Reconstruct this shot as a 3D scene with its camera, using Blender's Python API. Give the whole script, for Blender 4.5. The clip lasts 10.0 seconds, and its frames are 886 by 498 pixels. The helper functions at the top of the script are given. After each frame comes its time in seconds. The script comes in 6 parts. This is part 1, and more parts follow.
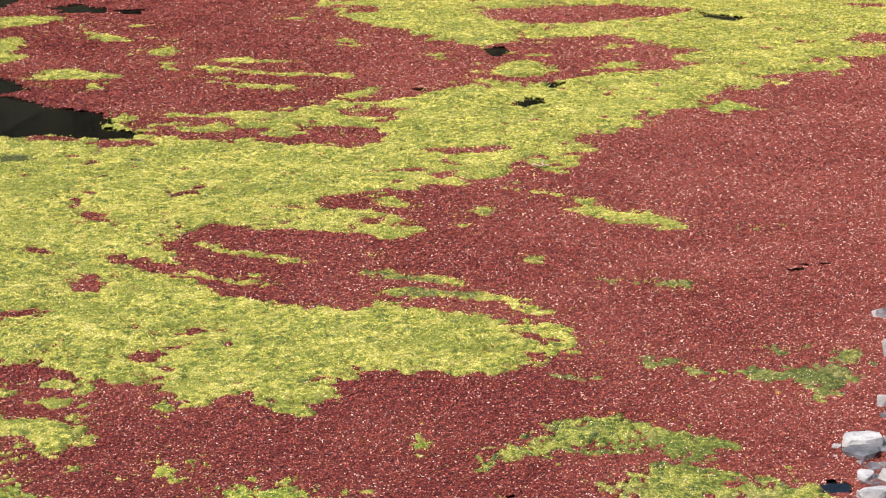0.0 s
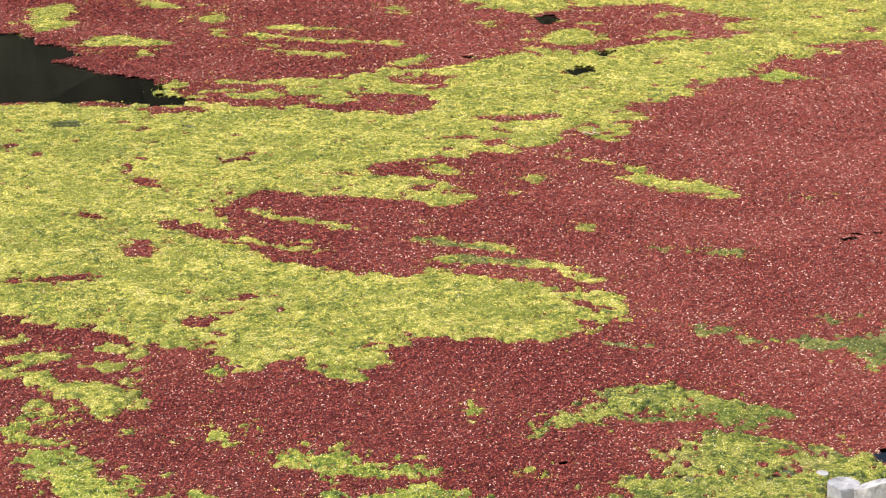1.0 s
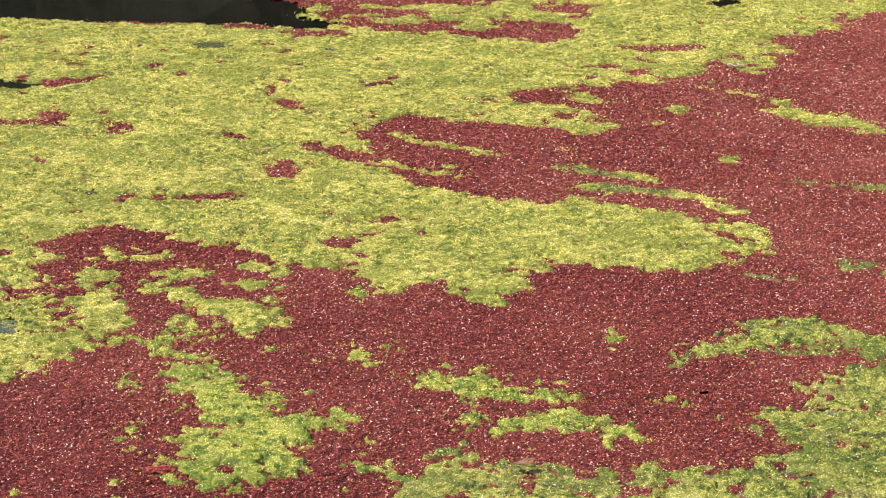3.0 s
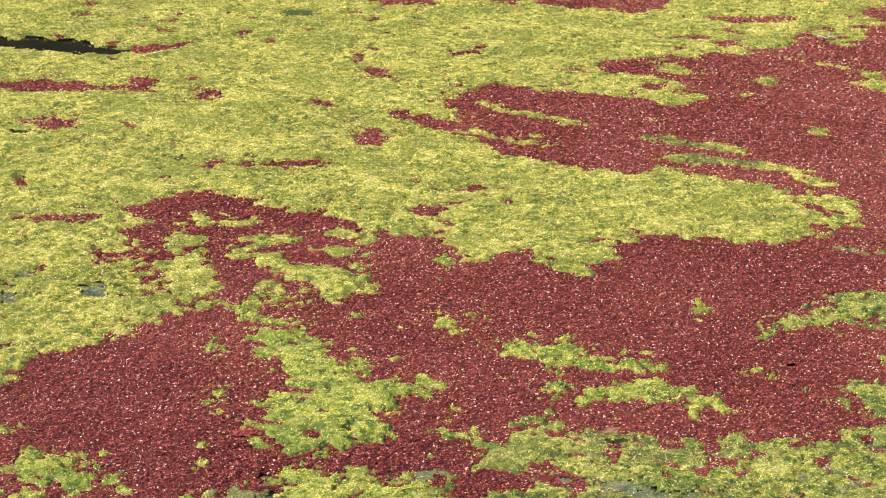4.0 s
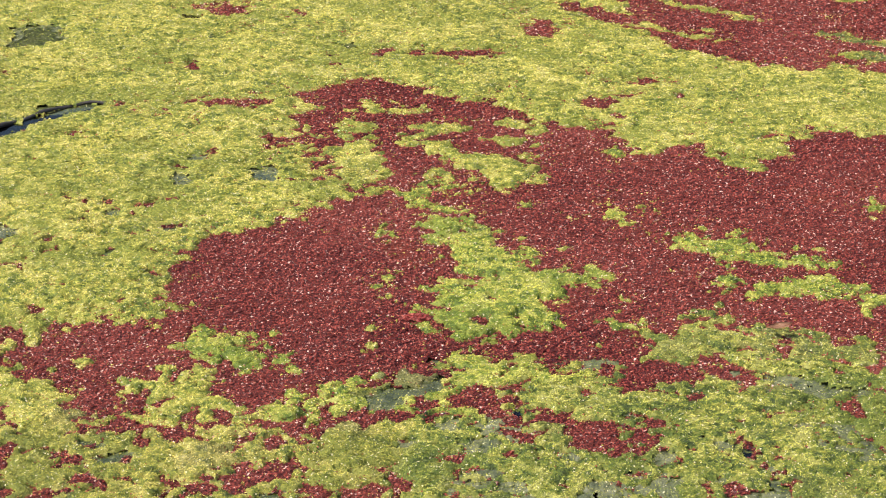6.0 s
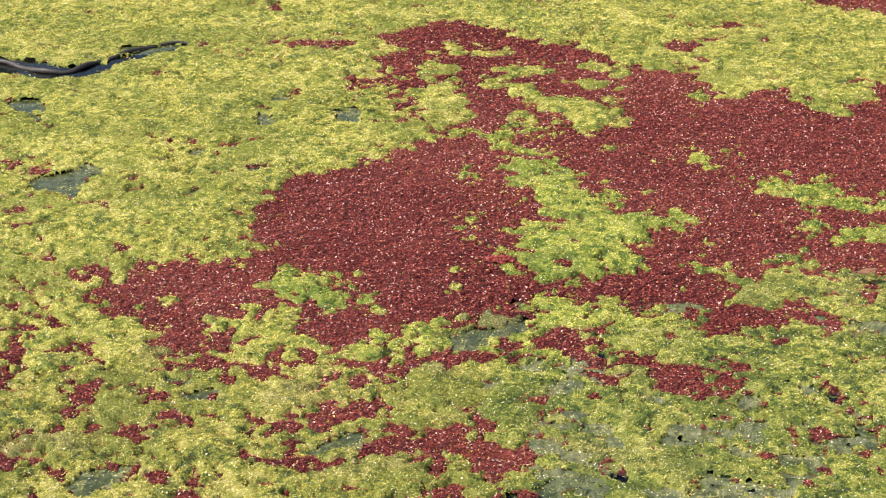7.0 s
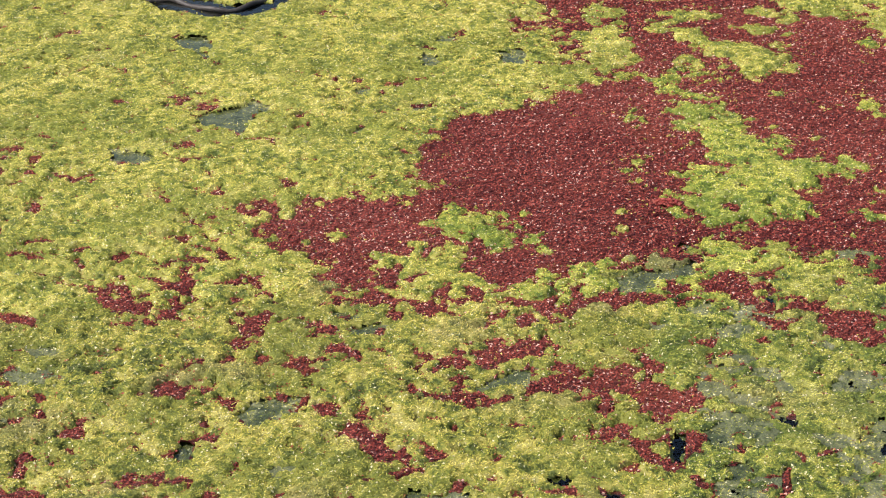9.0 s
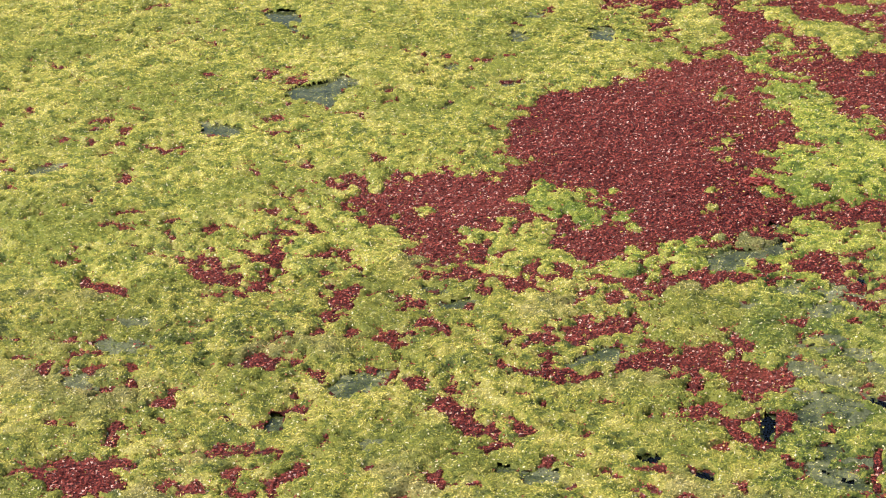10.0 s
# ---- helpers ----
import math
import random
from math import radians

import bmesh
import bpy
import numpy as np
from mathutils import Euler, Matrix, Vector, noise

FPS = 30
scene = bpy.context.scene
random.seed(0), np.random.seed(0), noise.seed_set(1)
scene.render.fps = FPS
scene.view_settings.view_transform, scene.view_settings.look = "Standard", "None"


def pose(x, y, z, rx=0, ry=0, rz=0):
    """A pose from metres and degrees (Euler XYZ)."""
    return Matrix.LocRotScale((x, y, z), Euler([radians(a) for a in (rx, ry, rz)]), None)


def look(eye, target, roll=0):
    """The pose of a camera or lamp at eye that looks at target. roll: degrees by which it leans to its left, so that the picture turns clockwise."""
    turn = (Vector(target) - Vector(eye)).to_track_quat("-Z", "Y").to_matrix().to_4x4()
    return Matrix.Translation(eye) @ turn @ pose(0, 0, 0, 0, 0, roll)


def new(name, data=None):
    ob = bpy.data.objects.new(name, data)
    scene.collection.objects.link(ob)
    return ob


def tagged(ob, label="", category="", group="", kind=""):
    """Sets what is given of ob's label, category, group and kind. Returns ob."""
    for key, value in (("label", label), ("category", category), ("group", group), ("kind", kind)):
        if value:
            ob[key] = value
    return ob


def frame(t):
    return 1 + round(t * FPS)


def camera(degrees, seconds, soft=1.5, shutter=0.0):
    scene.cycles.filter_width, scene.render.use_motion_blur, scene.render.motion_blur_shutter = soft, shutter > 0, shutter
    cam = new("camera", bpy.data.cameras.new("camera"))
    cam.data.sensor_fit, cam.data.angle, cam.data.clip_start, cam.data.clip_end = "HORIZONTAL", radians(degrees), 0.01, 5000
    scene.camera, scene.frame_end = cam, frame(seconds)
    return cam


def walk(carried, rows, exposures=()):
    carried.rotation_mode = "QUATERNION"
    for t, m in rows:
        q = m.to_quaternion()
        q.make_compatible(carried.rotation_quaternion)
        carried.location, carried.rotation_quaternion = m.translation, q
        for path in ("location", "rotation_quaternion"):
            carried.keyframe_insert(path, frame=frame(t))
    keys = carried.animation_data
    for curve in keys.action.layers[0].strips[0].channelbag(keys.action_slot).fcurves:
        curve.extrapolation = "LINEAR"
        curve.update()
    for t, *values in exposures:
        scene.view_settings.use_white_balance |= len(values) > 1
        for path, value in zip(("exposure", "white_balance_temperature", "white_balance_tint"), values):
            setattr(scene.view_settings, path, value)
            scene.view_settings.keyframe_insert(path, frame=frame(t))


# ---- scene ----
# ---- the camera: held in the hand on the bank, panning to the left and down ----
LENS_DEGREES = 23.86
cam = camera(LENS_DEGREES, 10.0, soft=1.1)


def aim(x, y, z, yaw, down, roll):
    """A camera pose from its place, its turn to the left, its tilt below the horizon and its lean, in degrees."""
    a, d = radians(yaw), radians(down)
    way = Vector((-math.sin(a) * math.cos(d), math.cos(a) * math.cos(d), -math.sin(d)))
    eye = Vector((x, y, z))
    return look(eye, eye + way, roll)


walk(cam, [
    (0.0, aim(0.010, 0.000, 3.200, -10.251, 14.510, -0.037)),
    (0.5, aim(-0.009, -0.004, 3.193, -9.658, 14.892, -0.069)),
    (1.0, aim(-0.030, 0.001, 3.186, -8.992, 15.336, -0.031)),
    (1.5, aim(-0.041, 0.006, 3.171, -8.141, 15.848, 0.035)),
    (2.0, aim(-0.056, 0.011, 3.164, -7.297, 16.303, 0.158)),
    (3.5, aim(-0.104, 0.003, 3.143, -4.146, 17.609, 0.461)),
    (4.0, aim(-0.111, -0.003, 3.139, -2.936, 17.994, 0.403)),
    (4.5, aim(-0.121, 0.007, 3.128, -1.797, 18.407, 0.403)),
    (5.0, aim(-0.132, 0.003, 3.120, -0.694, 19.033, 0.385)),
    (5.5, aim(-0.148, 0.011, 3.098, 0.447, 19.839, 0.351)),
    (7.0, aim(-0.211, 0.000, 3.069, 3.702, 22.223, 0.054)),
    (7.5, aim(-0.235, -0.004, 3.061, 4.680, 22.619, -0.115)),
    (8.0, aim(-0.262, -0.007, 3.054, 5.647, 22.954, -0.202)),
    (8.5, aim(-0.279, -0.012, 3.035, 6.752, 23.237, -0.320)),
    (9.0, aim(-0.303, -0.018, 3.021, 7.890, 23.498, -0.407)),
    (9.5, aim(-0.322, -0.027, 3.020, 9.112, 23.789, -0.514)),
    (10.0, aim(-0.350, -0.034, 3.014, 10.141, 24.072, -0.548)),
], exposures=[(0.0, 0.42), (5.0, 0.41), (10.0, 0.30)])

# ---- light: clear sky, sun high on the left ----
SUN_ELEVATION, SUN_AZIMUTH = 52.0, 248.0   # degrees; azimuth clockwise from +y
world = bpy.data.worlds.new("sky")
scene.world = world
world.use_nodes = True
wn = world.node_tree.nodes
wl = world.node_tree.links
wn.clear()
sky = wn.new("ShaderNodeTexSky")
sky.sky_type = "NISHITA"
sky.sun_disc = False
sky.sun_elevation = radians(SUN_ELEVATION)
sky.sun_rotation = radians(SUN_AZIMUTH)
sky.air_density, sky.dust_density, sky.ozone_density = 1.0, 1.2, 1.0
back = wn.new("ShaderNodeBackground")
back.inputs["Strength"].default_value = 0.117
wout = wn.new("ShaderNodeOutputWorld")
wl.new(sky.outputs[0], back.inputs["Color"])
wl.new(back.outputs[0], wout.inputs["Surface"])

sun_data = bpy.data.lights.new("sun", "SUN")
sun_data.energy, sun_data.angle, sun_data.color = 4.95, radians(0.53), (1.0, 0.925, 0.885)
sun = new("sun", sun_data)
se, sa = radians(SUN_ELEVATION), radians(SUN_AZIMUTH)
to_sun = Vector((math.sin(sa) * math.cos(se), math.cos(sa) * math.cos(se), math.sin(se)))
sun.matrix_world = look(to_sun * 60, (0, 0, 0))


# ---- materials ----
class Nodes:
    """A small helper to write node trees in lines."""

    def __init__(self, name):
        self.mat = bpy.data.materials.new(name)
        self.mat.use_nodes = True
        self.tree = self.mat.node_tree
        self.tree.nodes.clear()
        self.out = self.add("ShaderNodeOutputMaterial")
        self.bsdf = self.add("ShaderNodeBsdfPrincipled")
        self.link(self.bsdf.outputs[0], self.out.inputs["Surface"])
        self.pos = self.add("ShaderNodeNewGeometry").outputs["Position"]

    def add(self, kind, **props):
        n = self.tree.nodes.new(kind)
        for k, v in props.items():
            setattr(n, k, v)
        return n

    def link(self, a, b):
        self.tree.links.new(a, b)

    def set(self, socket, value):
        if hasattr(value, "is_linked"):
            self.link(value, socket)
        else:
            socket.default_value = value

    def noise(self, scale, detail=3.0, rough=0.55, stretch=None):
        n = self.add("ShaderNodeTexNoise")
        n.inputs["Scale"].default_value = scale
        n.inputs["Detail"].default_value = detail
        n.inputs["Roughness"].default_value = rough
        if stretch:
            m = self.add("ShaderNodeMapping")
            m.inputs["Scale"].default_value = stretch
            self.link(self.pos, m.inputs["Vector"])
            self.link(m.outputs[0], n.inputs["Vector"])
        else:
            self.link(self.pos, n.inputs["Vector"])
        return n.outputs["Fac"]

    def cells(self, scale, what="Color", jitter=1.0):
        v = self.add("ShaderNodeTexVoronoi")
        v.inputs["Scale"].default_value = scale
        v.inputs["Randomness"].default_value = jitter
        self.link(self.pos, v.inputs["Vector"])
        return v.outputs[what]

    def ramp(self, fac, stops, mode="LINEAR"):
        r = self.add("ShaderNodeValToRGB")
        r.color_ramp.interpolation = mode
        els = r.color_ramp.elements
        while len(els) < len(stops):
            els.new(0.5)
        for e, (p, c) in zip(els, stops):
            e.position = p
            e.color = (*c, 1) if len(c) == 3 else c
        self.link(fac, r.inputs["Fac"])
        return r.outputs["Color"]

    def level(self, fac, lo, hi, a=0.0, b=1.0):
        m = self.add("ShaderNodeMapRange")
        m.inputs["From Min"].default_value, m.inputs["From Max"].default_value = lo, hi
        m.inputs["To Min"].default_value, m.inputs["To Max"].default_value = a, b
        self.link(fac, m.inputs["Value"])
        return m.outputs[0]

    def mix(self, fac, a, b, how="MIX"):
        m = self.add("ShaderNodeMix", data_type="RGBA", blend_type=how)
        self.set(m.inputs["Factor"], fac)
        self.set(m.inputs["A"], a if hasattr(a, "is_linked") else (*a, 1))
        self.set(m.inputs["B"], b if hasattr(b, "is_linked") else (*b, 1))
        return m.outputs["Result"]

    def math(self, op, a, b=0.0):
        m = self.add("ShaderNodeMath", operation=op)
        self.set(m.inputs[0], a)
        self.set(m.inputs[1], b)
        return m.outputs[0]

    def split(self, colour, i=0):
        s = self.add("ShaderNodeSeparateColor")
        self.link(colour, s.inputs[0])
        return s.outputs[i]

    def bump(self, height, strength, distance):
        b = self.add("ShaderNodeBump")
        b.inputs["Strength"].default_value = strength
        b.inputs["Distance"].default_value = distance
        self.link(height, b.inputs["Height"])
        self.link(b.outputs[0], self.bsdf.inputs["Normal"])

    def thin(self, colour, share):
        """Let some sunlight through, as thin wet leaves do."""
        glow = self.add("ShaderNodeBsdfTranslucent")
        self.link(colour, glow.inputs["Color"])
        both = self.add("ShaderNodeMixShader")
        both.inputs[0].default_value = share
        self.link(self.bsdf.outputs[0], both.inputs[1])
        self.link(glow.outputs[0], both.inputs[2])
        self.link(both.outputs[0], self.out.inputs["Surface"])

    def done(self, colour, rough, specular=0.5, metal=0.0):
        self.set(self.bsdf.inputs["Base Color"], colour if hasattr(colour, "is_linked") else (*colour, 1))
        self.set(self.bsdf.inputs["Roughness"], rough)
        self.set(self.bsdf.inputs["Specular IOR Level"], specular)
        self.set(self.bsdf.inputs["Metallic"], metal)
        return self.mat


def azolla_material(loose=False):
    n = Nodes("red_azolla_fronds" if loose else "red_azolla")
    cell = n.cells(230)
    one = n.add("ShaderNodeNewGeometry").outputs["Random Per Island"] if loose else n.split(cell, 0)
    two = n.split(cell, 1)
    if loose:
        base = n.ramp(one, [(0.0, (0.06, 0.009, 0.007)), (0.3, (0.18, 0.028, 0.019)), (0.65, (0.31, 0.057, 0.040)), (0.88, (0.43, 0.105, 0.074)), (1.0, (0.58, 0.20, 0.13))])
    else:   # carpet under the fronds, coloured dark so the gaps read as shade
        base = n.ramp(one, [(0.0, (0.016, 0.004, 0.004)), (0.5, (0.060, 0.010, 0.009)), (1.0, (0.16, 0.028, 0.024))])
    # paler in random patches, and rightward, where brighter returned light is painted in
    paleness = n.level(n.noise(0.8, 4.0), 0.40, 0.68)
    rightward = n.add("ShaderNodeSeparateXYZ")
    n.link(n.pos, rightward.inputs[0])
    paleness = n.math("ADD", n.math("MULTIPLY", paleness, 0.7), n.level(rightward.outputs["X"], 0.5, 5.0, 0.0, 0.7))
    # pale specks stand in for glints, painted into the colour
    pale = n.math("GREATER_THAN", one if loose else n.split(n.cells(140), 1), n.level(paleness, 0.0, 1.2, 0.984, 0.92))
    col = n.mix(n.math("MULTIPLY", paleness, 0.28), base, (0.46, 0.130, 0.090))
    rusty = n.level(n.noise(2.3, 3.0), 0.60, 0.75, 0.0, 0.4)
    col = n.mix(rusty, col, (0.24, 0.055, 0.022))
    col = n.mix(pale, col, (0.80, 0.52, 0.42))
    n.bump(n.noise(400, 2.0, 0.6), 0.6, 0.004)
    gloss = n.math("GREATER_THAN", two, 0.90)
    if loose:
        n.thin(col, 0.15)
    return n.done(col, n.level(gloss, 0.0, 1.0, 0.60, 0.24), n.level(gloss, 0.0, 1.0, 0.22, 0.75))


def algae_material(name, sunny, green, deep, olive=0.25, loose=False):
    n = Nodes(name + ("_strands" if loose else ""))
    fine = n.noise(70, 3.0, 0.65)
    mid = n.noise(9, 3.0, 0.6)
    large = n.noise(1.6, 4.0, 0.6)
    grain = n.add("ShaderNodeNewGeometry").outputs["Random Per Island"] if loose else n.split(n.cells(190), 1)
    lump = n.noise(24, 2.5, 0.6)
    tone = n.math("MULTIPLY", fine, 0.22)
    for what, share in ((grain, 0.06), (lump, 0.36), (mid, 0.22), (large, 0.14)):
        tone = n.math("ADD", tone, n.math("MULTIPLY", what, share))
    pale = tuple(min(1.0, c * k) for c, k in zip(sunny, (1.28, 1.30, 2.3)))
    col = n.ramp(tone, [(0.425, deep), (0.475, green), (0.525, sunny), (0.585, pale)])
    col = n.mix(n.level(n.noise(2.7, 3.0), 0.54, 0.70, 0.0, olive * 3), col, n.mix(grain, (0.26, 0.20, 0.07), (0.66, 0.53, 0.24)))
    col = n.mix(n.level(n.noise(2.2, 5.0, 0.65), 0.48, 0.61, 0.0, 0.72), col, n.mix(grain, tuple(0.55 * c for c in green), green))
    # body colour darkened so gaps between strands read as shade; strands vary, some paler
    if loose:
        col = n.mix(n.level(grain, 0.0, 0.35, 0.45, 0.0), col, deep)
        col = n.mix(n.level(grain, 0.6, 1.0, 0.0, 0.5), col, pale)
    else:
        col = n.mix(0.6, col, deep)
    # bright specks are wet sparkles painted into the colour
    speck = n.math("GREATER_THAN", grain, 0.982)
    col = n.mix(speck, col, (0.82, 0.76, 0.46))
    n.bump(n.noise(150, 3.0, 0.7), 0.9, 0.008)
    if loose:
        n.thin(col, 0.20)
    return n.done(col, n.level(fine, 0.35, 0.65, 0.35, 0.65), 0.3)


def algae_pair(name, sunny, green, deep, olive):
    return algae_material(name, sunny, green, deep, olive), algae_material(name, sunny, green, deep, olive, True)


def water_material():
    """Clear, slightly murky water: what lies below shows dimmed, and the sky is mirrored on top."""
    n = Nodes("pond_water")
    ripple = n.add("ShaderNodeBump")
    ripple.inputs["Strength"].default_value, ripple.inputs["Distance"].default_value = 0.06, 0.01
    n.link(n.noise(7, 2.0), ripple.inputs["Height"])
    clear = n.add("ShaderNodeBsdfTransparent")
    clear.inputs["Color"].default_value = (0.60, 0.66, 0.58, 1)
    shine = n.add("ShaderNodeBsdfGlossy")
    shine.inputs["Roughness"].default_value = 0.04
    gloss = n.add("ShaderNodeFresnel")
    gloss.inputs["IOR"].default_value = 1.33
    both = n.add("ShaderNodeMixShader")
    for node in (shine, gloss):
        n.link(ripple.outputs[0], node.inputs["Normal"])
    n.link(gloss.outputs[0], both.inputs[0])
    n.link(clear.outputs[0], both.inputs[1])
    n.link(shine.outputs[0], both.inputs[2])
    n.link(both.outputs[0], n.out.inputs["Surface"])
    return n.mat


def bed_material():
    n = Nodes("pond_mud")
    col = n.ramp(n.noise(0.9, 4.0), [(0.35, (0.007, 0.007, 0.005)), (0.7, (0.014, 0.013, 0.009))])
    n.bump(n.noise(9, 4.0), 0.5, 0.02)
    return n.done(col, 0.9, 0.1)


# dark grey that paints the shade between and below the pale rocks
def shade_rock_material():
    n = Nodes("dark_shade_rock")
    col = n.ramp(n.noise(12, 6.0, 0.65), [(0.35, (0.07, 0.07, 0.075)), (0.65, (0.22, 0.22, 0.225))])
    n.bump(n.noise(60, 6.0, 0.7), 0.6, 0.012)
    return n.done(col, 0.5, 0.4)


def rock_material():
    n = Nodes("pale_rock")
    col = n.ramp(n.noise(9, 6.0, 0.65), [(0.34, (0.18, 0.18, 0.19)), (0.5, (0.36, 0.36, 0.37)), (0.66, (0.58, 0.57, 0.56))])
    info = n.add("ShaderNodeObjectInfo")
    col = n.mix(n.level(info.outputs["Random"], 0.0, 1.0, 0.0, 0.35), col, (0.62, 0.56, 0.46))
    stain = n.level(n.noise(24, 4.0), 0.58, 0.7, 0.0, 0.6)
    col = n.mix(stain, col, (0.12, 0.12, 0.12))
    n.bump(n.noise(60, 6.0, 0.7), 0.6, 0.012)
    return n.done(col, 0.85, 0.3)


def soil_material():
    n = Nodes("bank_soil")
    col = n.ramp(n.noise(6, 6.0, 0.65), [(0.3, (0.09, 0.075, 0.055)), (0.6, (0.20, 0.17, 0.12)), (0.75, (0.16, 0.17, 0.07))])
    n.bump(n.noise(30, 5.0, 0.7), 0.8, 0.04)
    return n.done(col, 0.95, 0.2)


def wood_material():
    n = Nodes("wet_dead_wood")
    col = n.ramp(n.noise(30, 5.0, 0.6, (1, 6, 6)), [(0.3, (0.020, 0.017, 0.015)), (0.7, (0.075, 0.06, 0.048))])
    n.bump(n.noise(90, 4.0), 0.6, 0.006)
    return n.done(col, 0.5, 0.5)


def leaf_material():
    n = Nodes("dead_leaf")
    col = n.ramp(n.noise(40, 4.0), [(0.3, (0.30, 0.14, 0.07)), (0.7, (0.52, 0.30, 0.18))])
    return n.done(col, 0.6, 0.4)


def straw_material():
    n = Nodes("bleached_straw")
    col = n.ramp(n.noise(60, 4.0), [(0.3, (0.34, 0.28, 0.16)), (0.7, (0.56, 0.48, 0.32))])
    return n.done(col, 0.6, 0.4)


def fresh_material():
    n = Nodes("fresh_red_azolla")
    one = n.add("ShaderNodeNewGeometry").outputs["Random Per Island"]
    col = n.ramp(one, [(0.0, (0.16, 0.02, 0.014)), (0.6, (0.36, 0.05, 0.036)), (1.0, (0.55, 0.18, 0.13))])
    n.bump(n.noise(330, 2.0), 0.5, 0.003)
    return n.done(col, 0.4, 0.5)


def wood_bank_material():
    n = Nodes("far_woods")
    col = n.ramp(n.noise(0.5, 5.0, 0.65), [(0.35, (0.020, 0.020, 0.012)), (0.65, (0.065, 0.062, 0.036))])
    n.bump(n.noise(1.2, 5.0, 0.7), 1.0, 0.6)
    return n.done(col, 0.9, 0.2)


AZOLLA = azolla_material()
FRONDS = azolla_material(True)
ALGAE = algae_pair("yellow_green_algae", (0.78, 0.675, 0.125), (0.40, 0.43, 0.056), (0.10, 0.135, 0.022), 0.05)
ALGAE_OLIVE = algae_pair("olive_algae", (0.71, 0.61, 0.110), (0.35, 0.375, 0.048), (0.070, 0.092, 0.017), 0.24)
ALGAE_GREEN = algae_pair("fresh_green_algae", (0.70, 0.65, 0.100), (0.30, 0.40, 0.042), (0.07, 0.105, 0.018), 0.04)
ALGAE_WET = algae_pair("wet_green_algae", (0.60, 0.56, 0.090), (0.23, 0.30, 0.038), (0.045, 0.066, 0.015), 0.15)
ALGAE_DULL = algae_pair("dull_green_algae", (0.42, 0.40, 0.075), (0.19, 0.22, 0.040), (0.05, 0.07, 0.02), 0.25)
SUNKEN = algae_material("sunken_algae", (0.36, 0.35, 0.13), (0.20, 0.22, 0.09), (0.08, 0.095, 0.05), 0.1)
WATER = water_material()
BED = bed_material()
ROCK = rock_material()
SHADE_ROCK = shade_rock_material()
SOIL = soil_material()
WOOD = wood_material()
LEAF = leaf_material()
STRAW = straw_material()
FRESH = fresh_material()
WOODS = wood_bank_material()


# ---- numbers that look like nature ----
def lattice(ix, iy, seed):
    """A fixed random value for each whole-number place."""
    h = (ix.astype(np.int64) * 374761393 + iy.astype(np.int64) * 668265263 + seed * 974634777) & 0x7FFFFFFF
    h = ((h ^ (h >> 13)) * 1274126177) & 0x7FFFFFFF
    h = h ^ (h >> 16)
    return (h & 0xFFFFFF) / float(0xFFFFFF)


def smooth_noise(x, y, size, seed):
    """Smooth noise from -1 to 1 with features of about that size in metres."""
    u, v = x / size, y / size
    iu, iv = np.floor(u), np.floor(v)
    fu, fv = u - iu, v - iv
    fu, fv = fu * fu * (3 - 2 * fu), fv * fv * (3 - 2 * fv)
    a, b = lattice(iu, iv, seed), lattice(iu + 1, iv, seed)
    c, d = lattice(iu, iv + 1, seed), lattice(iu + 1, iv + 1, seed)
    return ((a * (1 - fu) + b * fu) * (1 - fv) + (c * (1 - fu) + d * fu) * fv) * 2 - 1


def fractal(x, y, size, seed, octaves=4, fall=0.55):
    total, amp, norm = 0, 1.0, 0.0
    for k in range(octaves):
        ca, sa_ = math.cos(0.7 * k), math.sin(0.7 * k)
        total = total + amp * smooth_noise(ca * x - sa_ * y, sa_ * x + ca * y, size / 2 ** k, seed + 17 * k)
        norm += amp
        amp *= fall
    return total / norm


def ease(v, lo, hi):
    q = np.clip((v - lo) / (hi - lo), 0, 1)
    return q * q * (3 - 2 * q)


# ---- mesh helpers ----
def mesh_object(name, verts, faces, material, smooth=False):
    me = bpy.data.meshes.new(name)
    me.from_pydata(verts, [], faces)
    if smooth:
        me.shade_smooth()
    me.materials.append(material)
    me.update()
    return new(name, me)


def from_bmesh(name, bm, material, smooth=True):
    me = bpy.data.meshes.new(name)
    bm.to_mesh(me)
    bm.free()
    if smooth:
        me.shade_smooth()
    me.materials.append(material)
    return new(name, me)


# ---- the setting: water, near bank, unseen far woods ----
def build_water():
    bm = bmesh.new()
    bmesh.ops.create_grid(bm, x_segments=20, y_segments=20, size=600)
    surface = tagged(from_bmesh("water", bm, WATER), "dark still pond water under floating plants", "water", kind="structure")
    surface.visible_shadow = False   # daylight reaches what lies below
    bm = bmesh.new()
    bmesh.ops.create_grid(bm, x_segments=20, y_segments=20, size=600)
    bed = from_bmesh("pond_bed", bm, BED)
    bed.location.z = -1.0
    return tagged(bed, "dark muddy bed of the pond", "mud", kind="structure")


def shore_distance(x, y):
    """Metres inland from the shoreline, which passes before the camera and along its right side."""
    front = 2.6 - y + 0.3 * np.sin(x * 0.9)
    side = (x - 1.95) * 0.93 - (y - 4.0) * 0.372
    return np.maximum(front, side)


